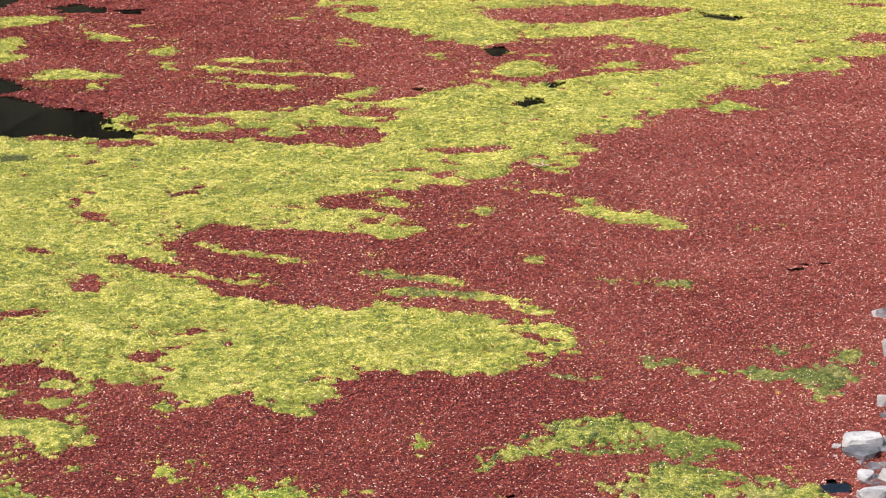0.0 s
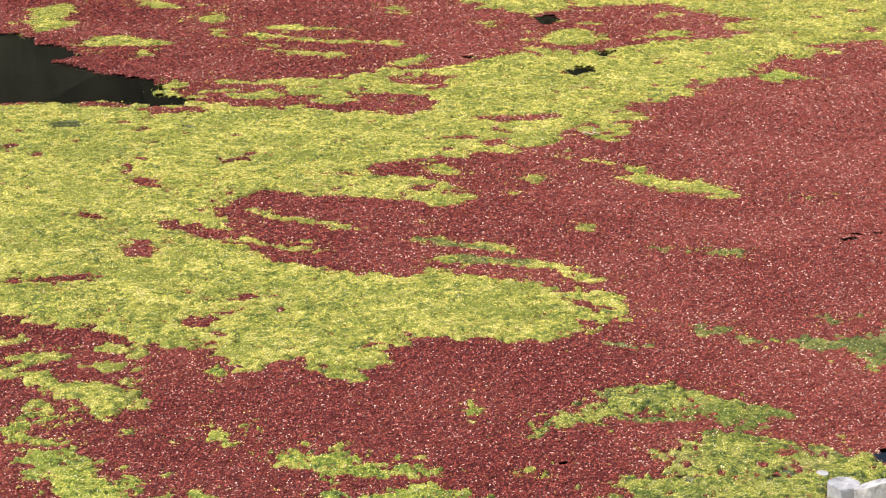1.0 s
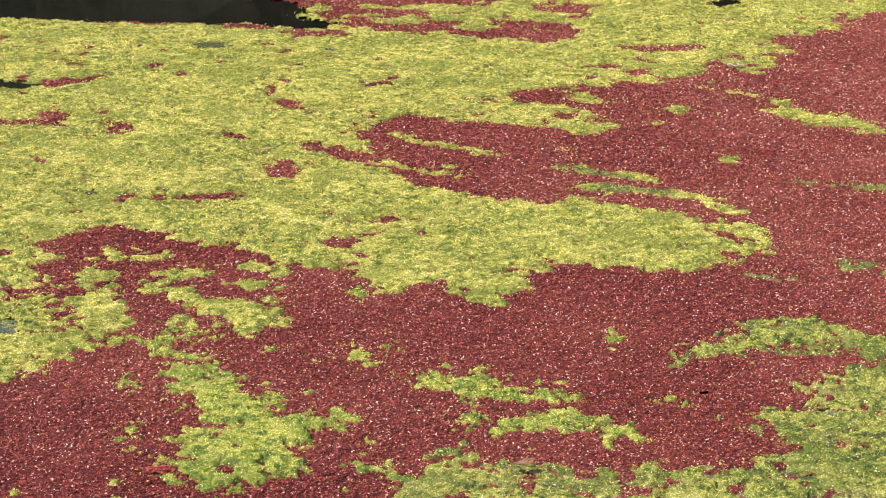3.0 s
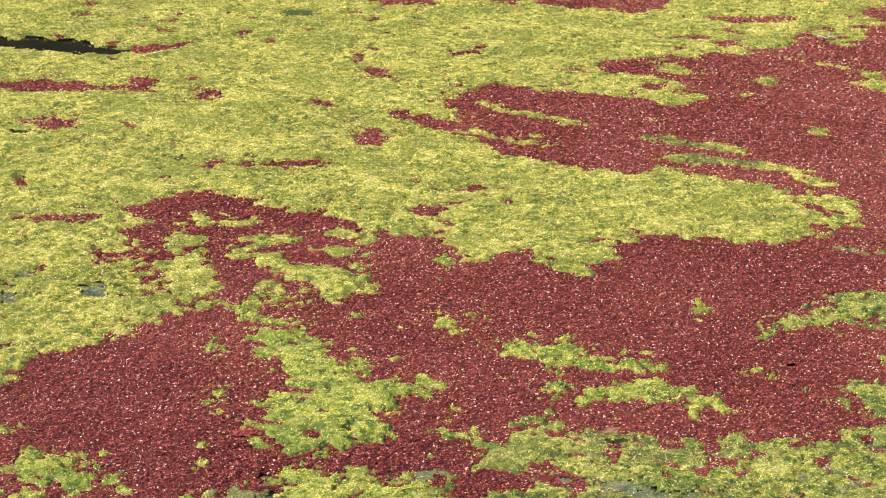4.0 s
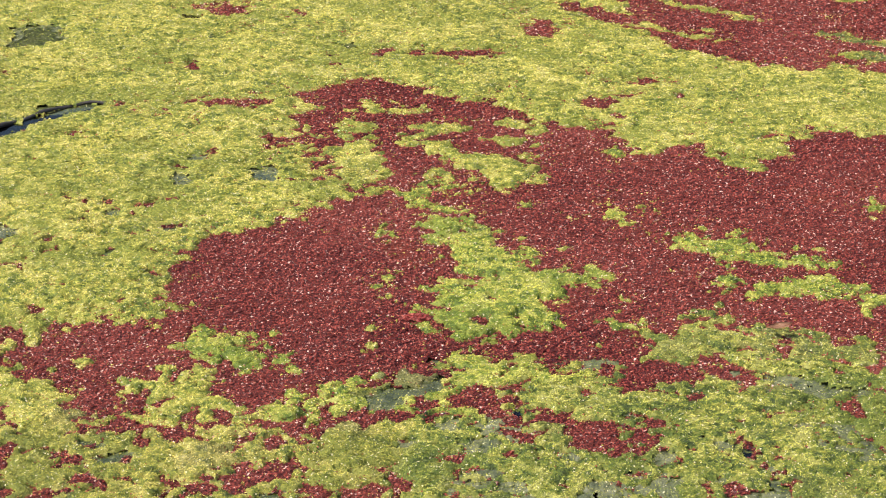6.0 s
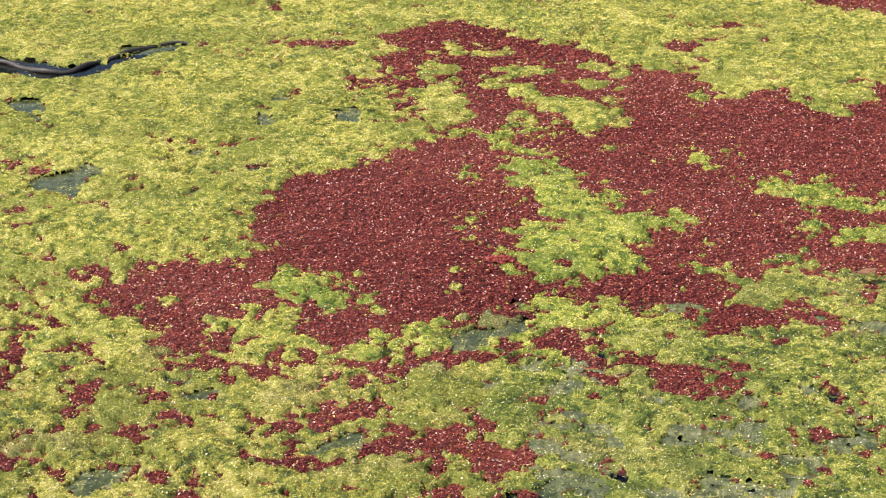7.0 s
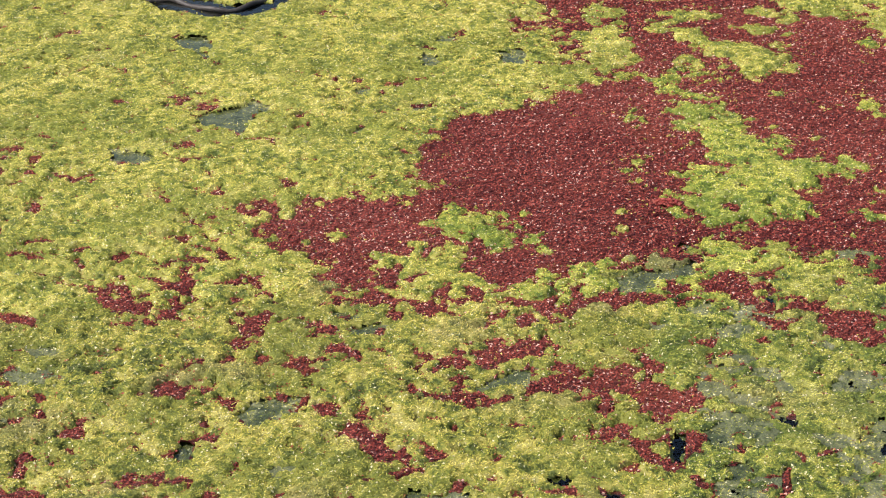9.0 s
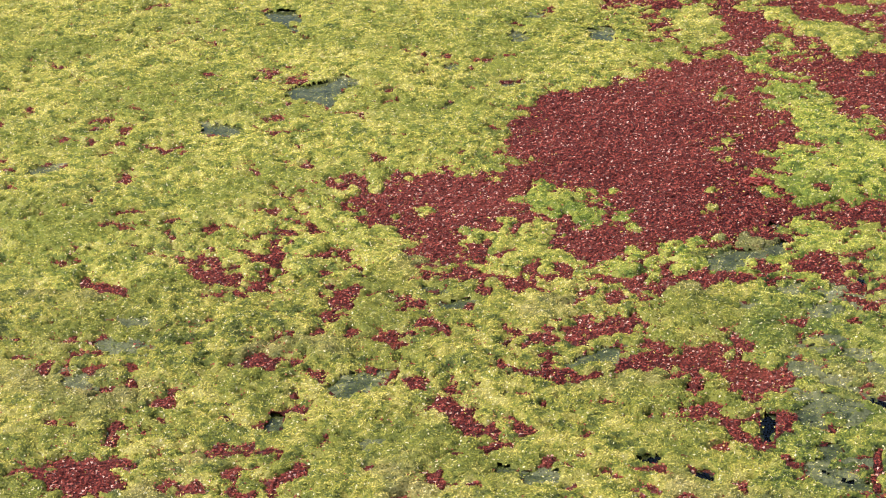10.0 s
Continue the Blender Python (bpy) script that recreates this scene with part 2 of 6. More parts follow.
def build_bank():
    xs, ys = np.meshgrid(np.linspace(-30, 40, 120), np.linspace(-30, 60, 150))
    d = shore_distance(xs, ys) + 0.18 * fractal(xs, ys, 0.9, 5)
    z = np.where(d > 0, np.minimum(d * 0.42, 1.55 + 0.02 * d), d * 0.5) + 0.05 * fractal(xs, ys, 0.5, 8)
    z = np.maximum(z, -1.2)
    nx = xs.shape[1]
    verts = np.stack([xs.ravel(), ys.ravel(), z.ravel()], -1)
    i = (np.arange(xs.shape[0] - 1)[:, None] * nx + np.arange(nx - 1)[None]).ravel()
    faces = np.stack([i, i + 1, i + nx + 1, i + nx], -1)
    faces = faces[(z.ravel()[faces] > -0.9).any(1)]
    return tagged(mesh_object("bank", verts, faces, SOIL, True), "earth bank of the pond", "bank", kind="structure")


# never in view; added so that the far water mirrors something dark
def build_far_woods():
    a = np.linspace(radians(-80), radians(80), 160)
    h = np.linspace(0, 1, 24)
    aa, hh = np.meshgrid(a, h)
    top = 11.0 + 2.2 * fractal(aa * 30, aa * 0, 4.0, 3) + 1.0 * fractal(aa * 30, aa * 0 + 5, 1.0, 4)
    r = 40 + 6 * hh + 1.5 * fractal(aa * 40, hh * 12, 2.5, 6)
    verts = np.stack([(r * np.sin(aa)).ravel(), (r * np.cos(aa)).ravel(), (hh * top - 0.3).ravel()], -1)
    n = len(a)
    i = (np.arange(len(h) - 1)[:, None] * n + np.arange(n - 1)[None]).ravel()
    faces = np.stack([i, i + 1, i + n + 1, i + n], -1)
    return tagged(mesh_object("backdrop", verts, faces, WOODS, True), "dark wooded far bank, unseen, mirrored in the water", "woods", kind="structure")


build_water()
build_bank()
build_far_woods()

# ---- which mat each stretch of algae belongs to: strokes of (x, y, half width, half depth) in metres ----
MATS = {}


def mat(name, strokes):
    MATS.setdefault(name, ["mat", []])[1].extend(strokes)


def isle(name, strokes):
    MATS.setdefault(name, ["isle", []])[1].extend(strokes)


mat("far_shore", [
    [(8.91, 20.96, 0.27, 1.29), (8.48, 20.83, 0.27, 1.26), (7.28, 19.75, 0.38, 1.67), (6.87, 19.94, 0.38, 1.69), (6.48, 20.2, 0.31, 1.37), (6.01, 20.21, 0.17, 0.75), (5.61, 20.67, 0.1, 0.47), (5.27, 20.74, 0.1, 0.43), (4.64, 20.85, 0.1, 0.43)],
    [(3.46, 21.89, 0.11, 0.5), (3.63, 21.44, 0.19, 0.88), (3.94, 21.22, 0.26, 1.19), (4.14, 20.71, 0.17, 0.76), (4.28, 20.38, 0.08, 0.37)],
    [(2.74, 23.18, 0.03, 0.14), (3.24, 22.9, 0.04, 0.18), (3.72, 22.72, 0.07, 0.31), (4.19, 22.54, 0.07, 0.31)],
    [(5.82, 22.7, 0.03, 0.14), (6.7, 22.35, 0.03, 0.14), (7.63, 22.18, 0.05, 0.23), (9.2, 21.98, 0.05, 0.23)]])
mat("far_shore", [
    [(5.23, 19.69, 0.03, 0.14), (5.52, 19.93, 0.03, 0.11)],
    [(5.58, 19.1, 0.03, 0.13), (6.07, 19.25, 0.03, 0.14), (6.37, 18.79, 0.11, 0.47)],
    [(7.38, 17.95, 0.02, 0.06), (7.6, 19.07, 0.15, 0.64)],
    [(3.06, 21.63, 0.03, 0.12), (3.34, 21.5, 0.04, 0.16)],
    [(3.01, 23.04, 0.06, 0.27), (3.61, 22.83, 0.07, 0.36), (4.22, 22.72, 0.08, 0.41), (4.74, 22.44, 0.06, 0.27)],
    [(2.87, 22, 0.04, 0.21), (3.25, 22.1, 0.07, 0.34), (3.47, 21.97, 0.09, 0.42)],
    [(3.37, 21.74, 0.13, 0.58), (3.73, 21.34, 0.23, 1.04), (4.07, 20.96, 0.23, 1.01), (4.34, 20.52, 0.12, 0.52)]])
mat("far_shore", [
    [(4.41, 20.9, 0.1, 0.47), (5.06, 20.86, 0.1, 0.47), (5.61, 20.67, 0.1, 0.47)]])
mat("middle_band", [
    [(6.19, 17.38, 0.03, 0.12), (6.03, 17.47, 0.05, 0.2), (5.77, 17.46, 0.12, 0.46), (5.38, 17.36, 0.21, 0.79), (4.93, 17.22, 0.26, 0.96), (4.54, 17.07, 0.3, 1.13), (4.02, 16.53, 0.38, 1.38), (3.65, 16.15, 0.37, 1.31), (3.36, 16.33, 0.33, 1.16), (3.09, 16.63, 0.24, 0.87), (2.84, 16.8, 0.17, 0.6), (2.62, 16.89, 0.06, 0.2)],
    [(3.57, 14.82, 0.11, 0.37), (3.35, 14.82, 0.14, 0.45), (3.21, 14.93, 0.13, 0.41)],
    [(4.47, 15.88, 0.09, 0.33), (4.1, 15.71, 0.13, 0.46), (3.8, 15.43, 0.17, 0.57)]])
mat("middle_band", [
    [(2.67, 16.88, 0.05, 0.18), (2.28, 16.85, 0.03, 0.13), (1.93, 17.02, 0.04, 0.15), (1.49, 16.8, 0.03, 0.12), (1.03, 16.78, 0.03, 0.1), (0.63, 16.95, 0.02, 0.07)],
    [(2.52, 16.24, 0.04, 0.14), (2.03, 16.35, 0.05, 0.19), (1.66, 16.23, 0.05, 0.16), (1.22, 16.31, 0.03, 0.09), (0.88, 16.47, 0.02, 0.07), (0.48, 16.5, 0.02, 0.07)],
    [(2.58, 17.43, 0.04, 0.16), (2.4, 17.35, 0.04, 0.13), (2.19, 17.18, 0.03, 0.1)],
    [(0.63, 16.01, 0.02, 0.07), (0.89, 16.05, 0.03, 0.09), (1.16, 16.09, 0.03, 0.09)],
    [(1.92, 16.97, 0.04, 0.15), (1.72, 16.8, 0.03, 0.1)]])
mat("main_mat", [
    [(-0.75, 15.38, 0.19, 0.61), (-0.1, 15.2, 0.2, 0.64), (0.31, 15.18, 0.19, 0.6), (0.72, 15.31, 0.16, 0.53), (1.13, 15.11, 0.16, 0.5), (1.52, 14.92, 0.15, 0.47), (1.93, 14.88, 0.14, 0.43), (2.34, 14.85, 0.15, 0.48), (2.74, 14.73, 0.11, 0.36), (3.05, 14.6, 0.07, 0.23), (3.13, 14.46, 0.03, 0.1)],
    [(-0.72, 14.64, 0.33, 1.01), (-0.1, 14.53, 0.33, 1.01), (0.48, 14.33, 0.35, 1.08), (1.05, 14.22, 0.32, 0.98), (1.45, 14.24, 0.24, 0.72), (1.86, 14.32, 0.15, 0.46), (2.18, 14.33, 0.09, 0.28), (2.47, 14.15, 0.06, 0.18), (2.79, 14.14, 0.05, 0.15)]])
mat("main_mat", [
    [(0.62, 13.45, 0.14, 0.4), (0.99, 13.38, 0.13, 0.38), (1.35, 13.27, 0.12, 0.35), (1.55, 13.07, 0.08, 0.23), (1.75, 12.96, 0.05, 0.15), (1.98, 12.78, 0.05, 0.13), (2.13, 12.69, 0.02, 0.06)],
    [(1.87, 13.27, 0.03, 0.08), (2.08, 13.17, 0.04, 0.11), (2.15, 12.85, 0.04, 0.12)],
    [(-0.65, 12.85, 0.52, 1.44), (-0.17, 12.62, 0.52, 1.4), (0.14, 12.92, 0.45, 1.25), (0.4, 13.33, 0.33, 0.94)]])
mat("main_mat", [
    [(-0.6, 11.43, 0.42, 1.04), (-0.17, 11.18, 0.39, 0.94), (0.13, 11.02, 0.43, 1.04), (0.36, 10.71, 0.35, 0.81), (0.56, 10.67, 0.27, 0.62), (0.7, 10.49, 0.32, 0.73), (0.9, 10.45, 0.35, 0.81), (1.15, 10.33, 0.31, 0.69), (1.39, 10.36, 0.26, 0.6), (1.58, 10.43, 0.26, 0.59), (1.8, 10.32, 0.23, 0.52), (2.03, 10.24, 0.25, 0.56), (2.21, 10.26, 0.18, 0.4), (2.35, 10.19, 0.14, 0.32), (2.46, 10.22, 0.07, 0.16), (2.53, 10.14, 0.02, 0.04)]])
mat("main_mat", [
    [(0.46, 9.86, 0.12, 0.27), (0.64, 9.74, 0.11, 0.23), (0.84, 9.82, 0.1, 0.22), (0.96, 9.64, 0.14, 0.3), (1.09, 9.53, 0.11, 0.24), (1.19, 9.58, 0.06, 0.12), (1.23, 9.63, 0.02, 0.05)],
    [(-0.11, 10.2, 0.05, 0.11), (0.08, 10.07, 0.06, 0.13), (0.27, 10.05, 0.04, 0.09)],
    [(1.73, 11, 0.06, 0.14), (1.6, 10.97, 0.07, 0.16), (1.53, 10.87, 0.06, 0.15)],
    [(-2.8, 13.38, 0.3, 0.9), (-2.02, 13.22, 0.33, 0.95), (-1.27, 12.92, 0.37, 1.06), (-0.51, 12.62, 0.37, 1.01)],
    [(-2.47, 11.56, 0.38, 1), (-1.78, 11.44, 0.38, 0.97), (-1.16, 11.62, 0.34, 0.87), (-0.52, 11.68, 0.34, 0.88), (-0.03, 11.49, 0.29, 0.73)]])
mat("main_mat", [
    [(-2.2, 10.15, 0.38, 0.88), (-1.74, 10.05, 0.34, 0.77), (-1.45, 10, 0.25, 0.57), (-1.28, 10.29, 0.15, 0.35), (-1.16, 10.54, 0.08, 0.19)],
    [(-2.01, 9.1, 0.35, 0.72), (-1.61, 9.18, 0.27, 0.57), (-1.35, 9.14, 0.21, 0.44), (-1.16, 9.09, 0.14, 0.28), (-0.97, 8.94, 0.08, 0.15), (-0.79, 8.84, 0.02, 0.05)],
    [(-1.85, 8.23, 0.28, 0.54), (-1.68, 8.5, 0.24, 0.46), (-1.49, 8.5, 0.14, 0.27), (-1.28, 8.53, 0.09, 0.19), (-1.11, 8.58, 0.06, 0.11), (-1, 8.68, 0.03, 0.06)],
    [(-1.74, 7.67, 0.2, 0.36), (-1.6, 7.73, 0.15, 0.27), (-1.51, 7.73, 0.1, 0.18), (-1.45, 7.5, 0.06, 0.1)]])
mat("main_mat", [
    [(-0.65, 10.91, 0.13, 0.31), (-0.34, 10.7, 0.12, 0.28), (-0.04, 10.43, 0.11, 0.24), (0.13, 10.15, 0.09, 0.19), (0.3, 10.08, 0.05, 0.12)],
    [(-1.6, 15.31, 0.28, 0.91), (-1.11, 15.31, 0.26, 0.85), (-0.71, 15.3, 0.24, 0.77), (-0.3, 15.46, 0.19, 0.62)],
    [(-1.67, 16.09, 0.08, 0.27), (-0.99, 16.1, 0.06, 0.22), (-0.47, 16, 0.06, 0.2), (-0, 15.75, 0.06, 0.22)],
    [(-1.49, 14.09, 0.34, 1.04), (-0.89, 14.02, 0.34, 1.04), (-0.32, 14.13, 0.29, 0.88)],
    [(-2.62, 15.03, 0.06, 0.2), (-2.26, 15.03, 0.07, 0.24), (-1.87, 14.89, 0.1, 0.32), (-1.5, 14.75, 0.13, 0.43), (-1.09, 14.7, 0.22, 0.69), (-0.56, 14.42, 0.35, 1.11)]])
mat("main_mat", [
    [(-2.89, 13.85, 0.1, 0.31), (-2.29, 13.85, 0.12, 0.38), (-1.71, 13.74, 0.11, 0.34)],
    [(-1.59, 13.71, 0.11, 0.34), (-1.07, 13.71, 0.2, 0.59)],
    [(-2.49, 15.19, 0.23, 0.77), (-1.64, 15.27, 0.22, 0.74), (-0.82, 15.34, 0.22, 0.74), (-0.28, 15.32, 0.25, 0.83)]])
mat("left_mat", [
    [(-3.08, 9.33, 0.32, 0.71), (-2.5, 9.28, 0.32, 0.69), (-1.96, 9.24, 0.28, 0.59), (-1.54, 9.1, 0.25, 0.53), (-1.27, 9, 0.19, 0.4), (-1.05, 8.89, 0.11, 0.22), (-0.85, 8.89, 0.05, 0.09), (-0.75, 8.95, 0.02, 0.05)],
    [(-2.74, 8.12, 0.32, 0.63), (-2.25, 8.15, 0.28, 0.55), (-1.88, 8.11, 0.28, 0.54), (-1.65, 7.99, 0.21, 0.39), (-1.56, 8.03, 0.12, 0.23), (-1.49, 7.69, 0.08, 0.15), (-1.5, 7.45, 0.07, 0.12), (-1.41, 7.44, 0.01, 0.02)],
    [(-2.54, 7.38, 0.23, 0.41), (-2.22, 7.52, 0.2, 0.36), (-1.98, 7.47, 0.13, 0.24), (-1.78, 7.49, 0.08, 0.15)]])
mat("left_mat", [
    [(-1.62, 8.26, 0.09, 0.17), (-1.46, 8.52, 0.09, 0.18), (-1.22, 8.59, 0.08, 0.16), (-1.08, 8.65, 0.05, 0.1)],
    [(-4.13, 8.66, 0.35, 0.77), (-3.15, 8.64, 0.35, 0.73), (-2.39, 8.76, 0.31, 0.64), (-1.91, 8.99, 0.27, 0.58), (-1.54, 8.96, 0.23, 0.49), (-1.3, 9.08, 0.19, 0.41)],
    [(-3.61, 7.36, 0.34, 0.64), (-3, 7.39, 0.34, 0.63), (-2.56, 7.45, 0.3, 0.56), (-2.17, 7.77, 0.26, 0.49), (-1.91, 7.87, 0.23, 0.43), (-1.72, 7.84, 0.21, 0.39), (-1.59, 7.76, 0.15, 0.29), (-1.46, 7.47, 0.05, 0.08)]])
mat("left_mat", [
    [(-3.23, 6.4, 0.33, 0.56), (-2.81, 6.46, 0.33, 0.55), (-2.45, 6.67, 0.28, 0.47), (-2.2, 6.93, 0.19, 0.33), (-2.06, 7.06, 0.11, 0.19), (-1.98, 7.01, 0.07, 0.12)],
    [(-1.98, 6.54, 0.15, 0.25), (-1.82, 6.57, 0.11, 0.19), (-1.73, 6.62, 0.05, 0.09), (-1.72, 6.68, 0.02, 0.04)],
    [(-2.35, 6.54, 0.21, 0.35), (-2.17, 6.56, 0.18, 0.3), (-2.04, 6.63, 0.15, 0.25)],
    [(-3.6, 10.4, 0.18, 0.44), (-3, 10.55, 0.18, 0.44), (-2.26, 10.66, 0.18, 0.44)]])
mat("near_mat", [
    [(-2.91, 5.59, 0.33, 0.49), (-2.53, 5.65, 0.33, 0.49), (-2.08, 5.72, 0.32, 0.48), (-1.66, 5.91, 0.25, 0.37), (-1.41, 6.04, 0.18, 0.27), (-1.27, 6.12, 0.14, 0.21), (-1.05, 6.18, 0.13, 0.19), (-0.87, 6.23, 0.12, 0.19), (-0.69, 6.26, 0.11, 0.17), (-0.52, 6.3, 0.08, 0.12)],
    [(-2.63, 4.91, 0.32, 0.43), (-2.24, 5.04, 0.32, 0.44), (-1.85, 5.17, 0.3, 0.41), (-1.44, 5.26, 0.32, 0.44), (-1.03, 5.3, 0.32, 0.44), (-0.76, 5.37, 0.3, 0.41), (-0.58, 5.47, 0.15, 0.21), (-0.49, 5.59, 0.1, 0.14)],
    [(-1.62, 6.36, 0.06, 0.09), (-1.49, 6.29, 0.05, 0.08), (-1.35, 6.26, 0.06, 0.09)]])
mat("near_mat", [
    [(-1.94, 4.62, 0.14, 0.17), (-1.18, 4.71, 0.14, 0.17), (-0.59, 4.86, 0.11, 0.14)]])
mat("near_right_mat", [
    [(-0.36, 6.96, 0.04, 0.06), (-0.23, 7.03, 0.02, 0.04), (-0.07, 6.94, 0.05, 0.08), (0.09, 6.9, 0.06, 0.1), (0.24, 6.94, 0.04, 0.06)],
    [(0.21, 6.8, 0.07, 0.1), (0.05, 6.71, 0.07, 0.1), (-0.09, 6.76, 0.04, 0.06)],
    [(0.39, 6.85, 0.05, 0.08), (0.56, 6.87, 0.03, 0.05), (0.73, 6.8, 0.07, 0.12), (0.93, 6.75, 0.1, 0.16), (1.2, 6.84, 0.12, 0.19), (1.38, 6.79, 0.12, 0.19), (1.62, 6.78, 0.15, 0.24), (1.82, 6.78, 0.18, 0.29)],
    [(1.51, 7.03, 0.09, 0.16), (1.73, 7.08, 0.08, 0.13), (1.89, 7.08, 0.09, 0.16)],
    [(1.37, 7.19, 0.03, 0.04), (1.27, 7.24, 0.02, 0.03)]])
mat("near_right_mat", [
    [(2.3, 8.16, 0.04, 0.07), (2.47, 8.07, 0.08, 0.15), (2.64, 7.97, 0.07, 0.13), (2.77, 7.92, 0.05, 0.09)],
    [(2, 7.75, 0.05, 0.09), (2.22, 7.78, 0.06, 0.11), (2.44, 7.71, 0.1, 0.18), (2.7, 7.7, 0.07, 0.13), (2.78, 7.57, 0.05, 0.1)],
    [(-0.33, 6.37, 0.07, 0.11), (-0.19, 6.38, 0.1, 0.15), (-0.06, 6.33, 0.09, 0.14), (0.01, 6.14, 0.1, 0.15), (0.2, 6.02, 0.11, 0.17), (0.39, 6.11, 0.11, 0.17), (0.58, 6.27, 0.14, 0.21), (0.78, 6.37, 0.17, 0.26)],
    [(-0.25, 5.96, 0.1, 0.15), (-0.07, 5.9, 0.11, 0.16), (0.16, 5.77, 0.13, 0.18), (0.4, 5.78, 0.16, 0.22), (0.65, 5.84, 0.21, 0.3)]])
mat("near_right_mat", [
    [(-0.29, 5.59, 0.09, 0.12), (-0.12, 5.56, 0.09, 0.12), (0.1, 5.55, 0.1, 0.14), (0.35, 5.57, 0.13, 0.17), (0.61, 5.55, 0.15, 0.21)],
    [(0.43, 6.63, 0.07, 0.11), (0.58, 6.69, 0.12, 0.19), (0.74, 6.68, 0.15, 0.24), (0.91, 6.65, 0.17, 0.28)],
    [(0.3, 6.76, 0.04, 0.06), (0.44, 6.8, 0.03, 0.05)],
    [(-0.42, 6.28, 0.07, 0.1), (-0.34, 6.12, 0.08, 0.12)],
    [(-0.15, 5.29, 0.1, 0.13), (0.33, 5.3, 0.12, 0.16), (0.65, 5.32, 0.12, 0.16)],
    [(0.36, 6.84, 0.04, 0.07), (0.43, 6.72, 0.11, 0.17), (0.63, 6.73, 0.14, 0.22), (0.92, 6.71, 0.14, 0.22), (1.23, 6.74, 0.17, 0.27), (1.46, 6.72, 0.18, 0.29)]])
mat("near_right_mat", [
    [(0.5, 6.39, 0.1, 0.16), (0.78, 6.35, 0.14, 0.22), (1.06, 6.35, 0.14, 0.22), (1.35, 6.36, 0.17, 0.26)],
    [(0.32, 6.56, 0.04, 0.06), (0.41, 6.47, 0.06, 0.09)],
    [(2.3, 8.13, 0.07, 0.14), (2.54, 8.09, 0.09, 0.18), (2.78, 8.05, 0.09, 0.16), (2.95, 7.96, 0.06, 0.11)],
    [(2.63, 7.75, 0.14, 0.25), (2.95, 7.76, 0.11, 0.19)]])
isle("bay_streaks", [
    [(0.74, 12.67, 0.03, 0.07), (0.83, 12.52, 0.03, 0.08), (0.98, 12.38, 0.03, 0.08), (1.11, 12.19, 0.03, 0.07), (1.37, 12.08, 0.02, 0.04)],
    [(0.58, 12.07, 0.03, 0.07), (0.77, 11.82, 0.03, 0.08), (0.95, 11.66, 0.03, 0.07), (1.12, 11.57, 0.01, 0.04)],
    [(1.63, 11.8, 0.03, 0.08), (1.78, 11.72, 0.03, 0.09), (1.96, 11.56, 0.03, 0.09), (2.18, 11.45, 0.02, 0.05)],
    [(1.68, 11.37, 0.02, 0.06), (1.81, 11.29, 0.02, 0.06)],
    [(1.96, 11.22, 0.01, 0.04), (2.06, 11.06, 0.01, 0.03), (2.25, 11.02, 0.01, 0.03)],
    [(2.39, 10.93, 0.03, 0.08), (2.47, 10.81, 0.03, 0.08), (2.56, 10.7, 0.02, 0.06)]])
isle("bay_streaks", [
    [(0.96, 11.81, 0.02, 0.05), (1.12, 11.77, 0.01, 0.04)]])
isle("drift_islet", [
    [(3.21, 13.39, 0.02, 0.07), (3.33, 13.17, 0.06, 0.16), (3.39, 12.94, 0.06, 0.17), (3.53, 12.76, 0.04, 0.11), (3.67, 12.72, 0.05, 0.14), (3.78, 12.52, 0.04, 0.11), (3.85, 12.5, 0.02, 0.05)],
    [(2.58, 13.17, 0.02, 0.05), (2.69, 13.12, 0.03, 0.08)],
    [(3, 13.85, 0.04, 0.11), (3.1, 13.98, 0.03, 0.09)],
    [(3.29, 14.28, 0.02, 0.06), (3.37, 14.32, 0.02, 0.06)],
    [(4.17, 12.38, 0.01, 0.03), (4.36, 12.34, 0.01, 0.03)]])
isle("thin_streak", [
    [(2.99, 11.32, 0.02, 0.05), (3.22, 11.26, 0.02, 0.05), (3.51, 11.14, 0.02, 0.05)],
    [(3.3, 11.05, 0.01, 0.02), (3.66, 10.93, 0.01, 0.02)],
    [(3.76, 11.9, 0.01, 0.03), (3.88, 11.82, 0.01, 0.03)]])
isle("green_islet", [
    [(5.18, 16.37, 0.05, 0.18), (5.41, 16.33, 0.06, 0.2), (5.53, 16.2, 0.02, 0.08)],
    [(4.62, 15.62, 0.02, 0.07), (4.72, 15.48, 0.02, 0.07)]])
isle("pale_islet", [
    [(2.31, 9.64, 0.02, 0.05), (2.47, 9.59, 0.02, 0.04)],
    [(2.75, 9.83, 0.01, 0.03), (2.93, 9.77, 0.03, 0.07), (3, 9.75, 0.02, 0.04)],
    [(2.98, 9.59, 0.02, 0.05), (3.06, 9.52, 0.03, 0.06), (3.09, 9.44, 0.01, 0.03)],
    [(3.5, 9.87, 0.01, 0.03), (3.71, 9.87, 0.02, 0.04)],
    [(1.65, 11.77, 0.02, 0.06), (1.89, 11.6, 0.03, 0.07), (2.03, 11.45, 0.02, 0.05)],
    [(1.75, 11.33, 0.02, 0.06), (2.05, 11.16, 0.02, 0.06), (2.22, 11.03, 0.01, 0.03)]])
isle("sunken_patch", [
    [(3.23, 9.59, 0.04, 0.08), (3.39, 9.46, 0.06, 0.13), (3.56, 9.36, 0.06, 0.13)],
    [(3.85, 9.66, 0.03, 0.18), (3.72, 9.4, 0.04, 0.19)],
    [(3.49, 9.17, 0.04, 0.08)]])
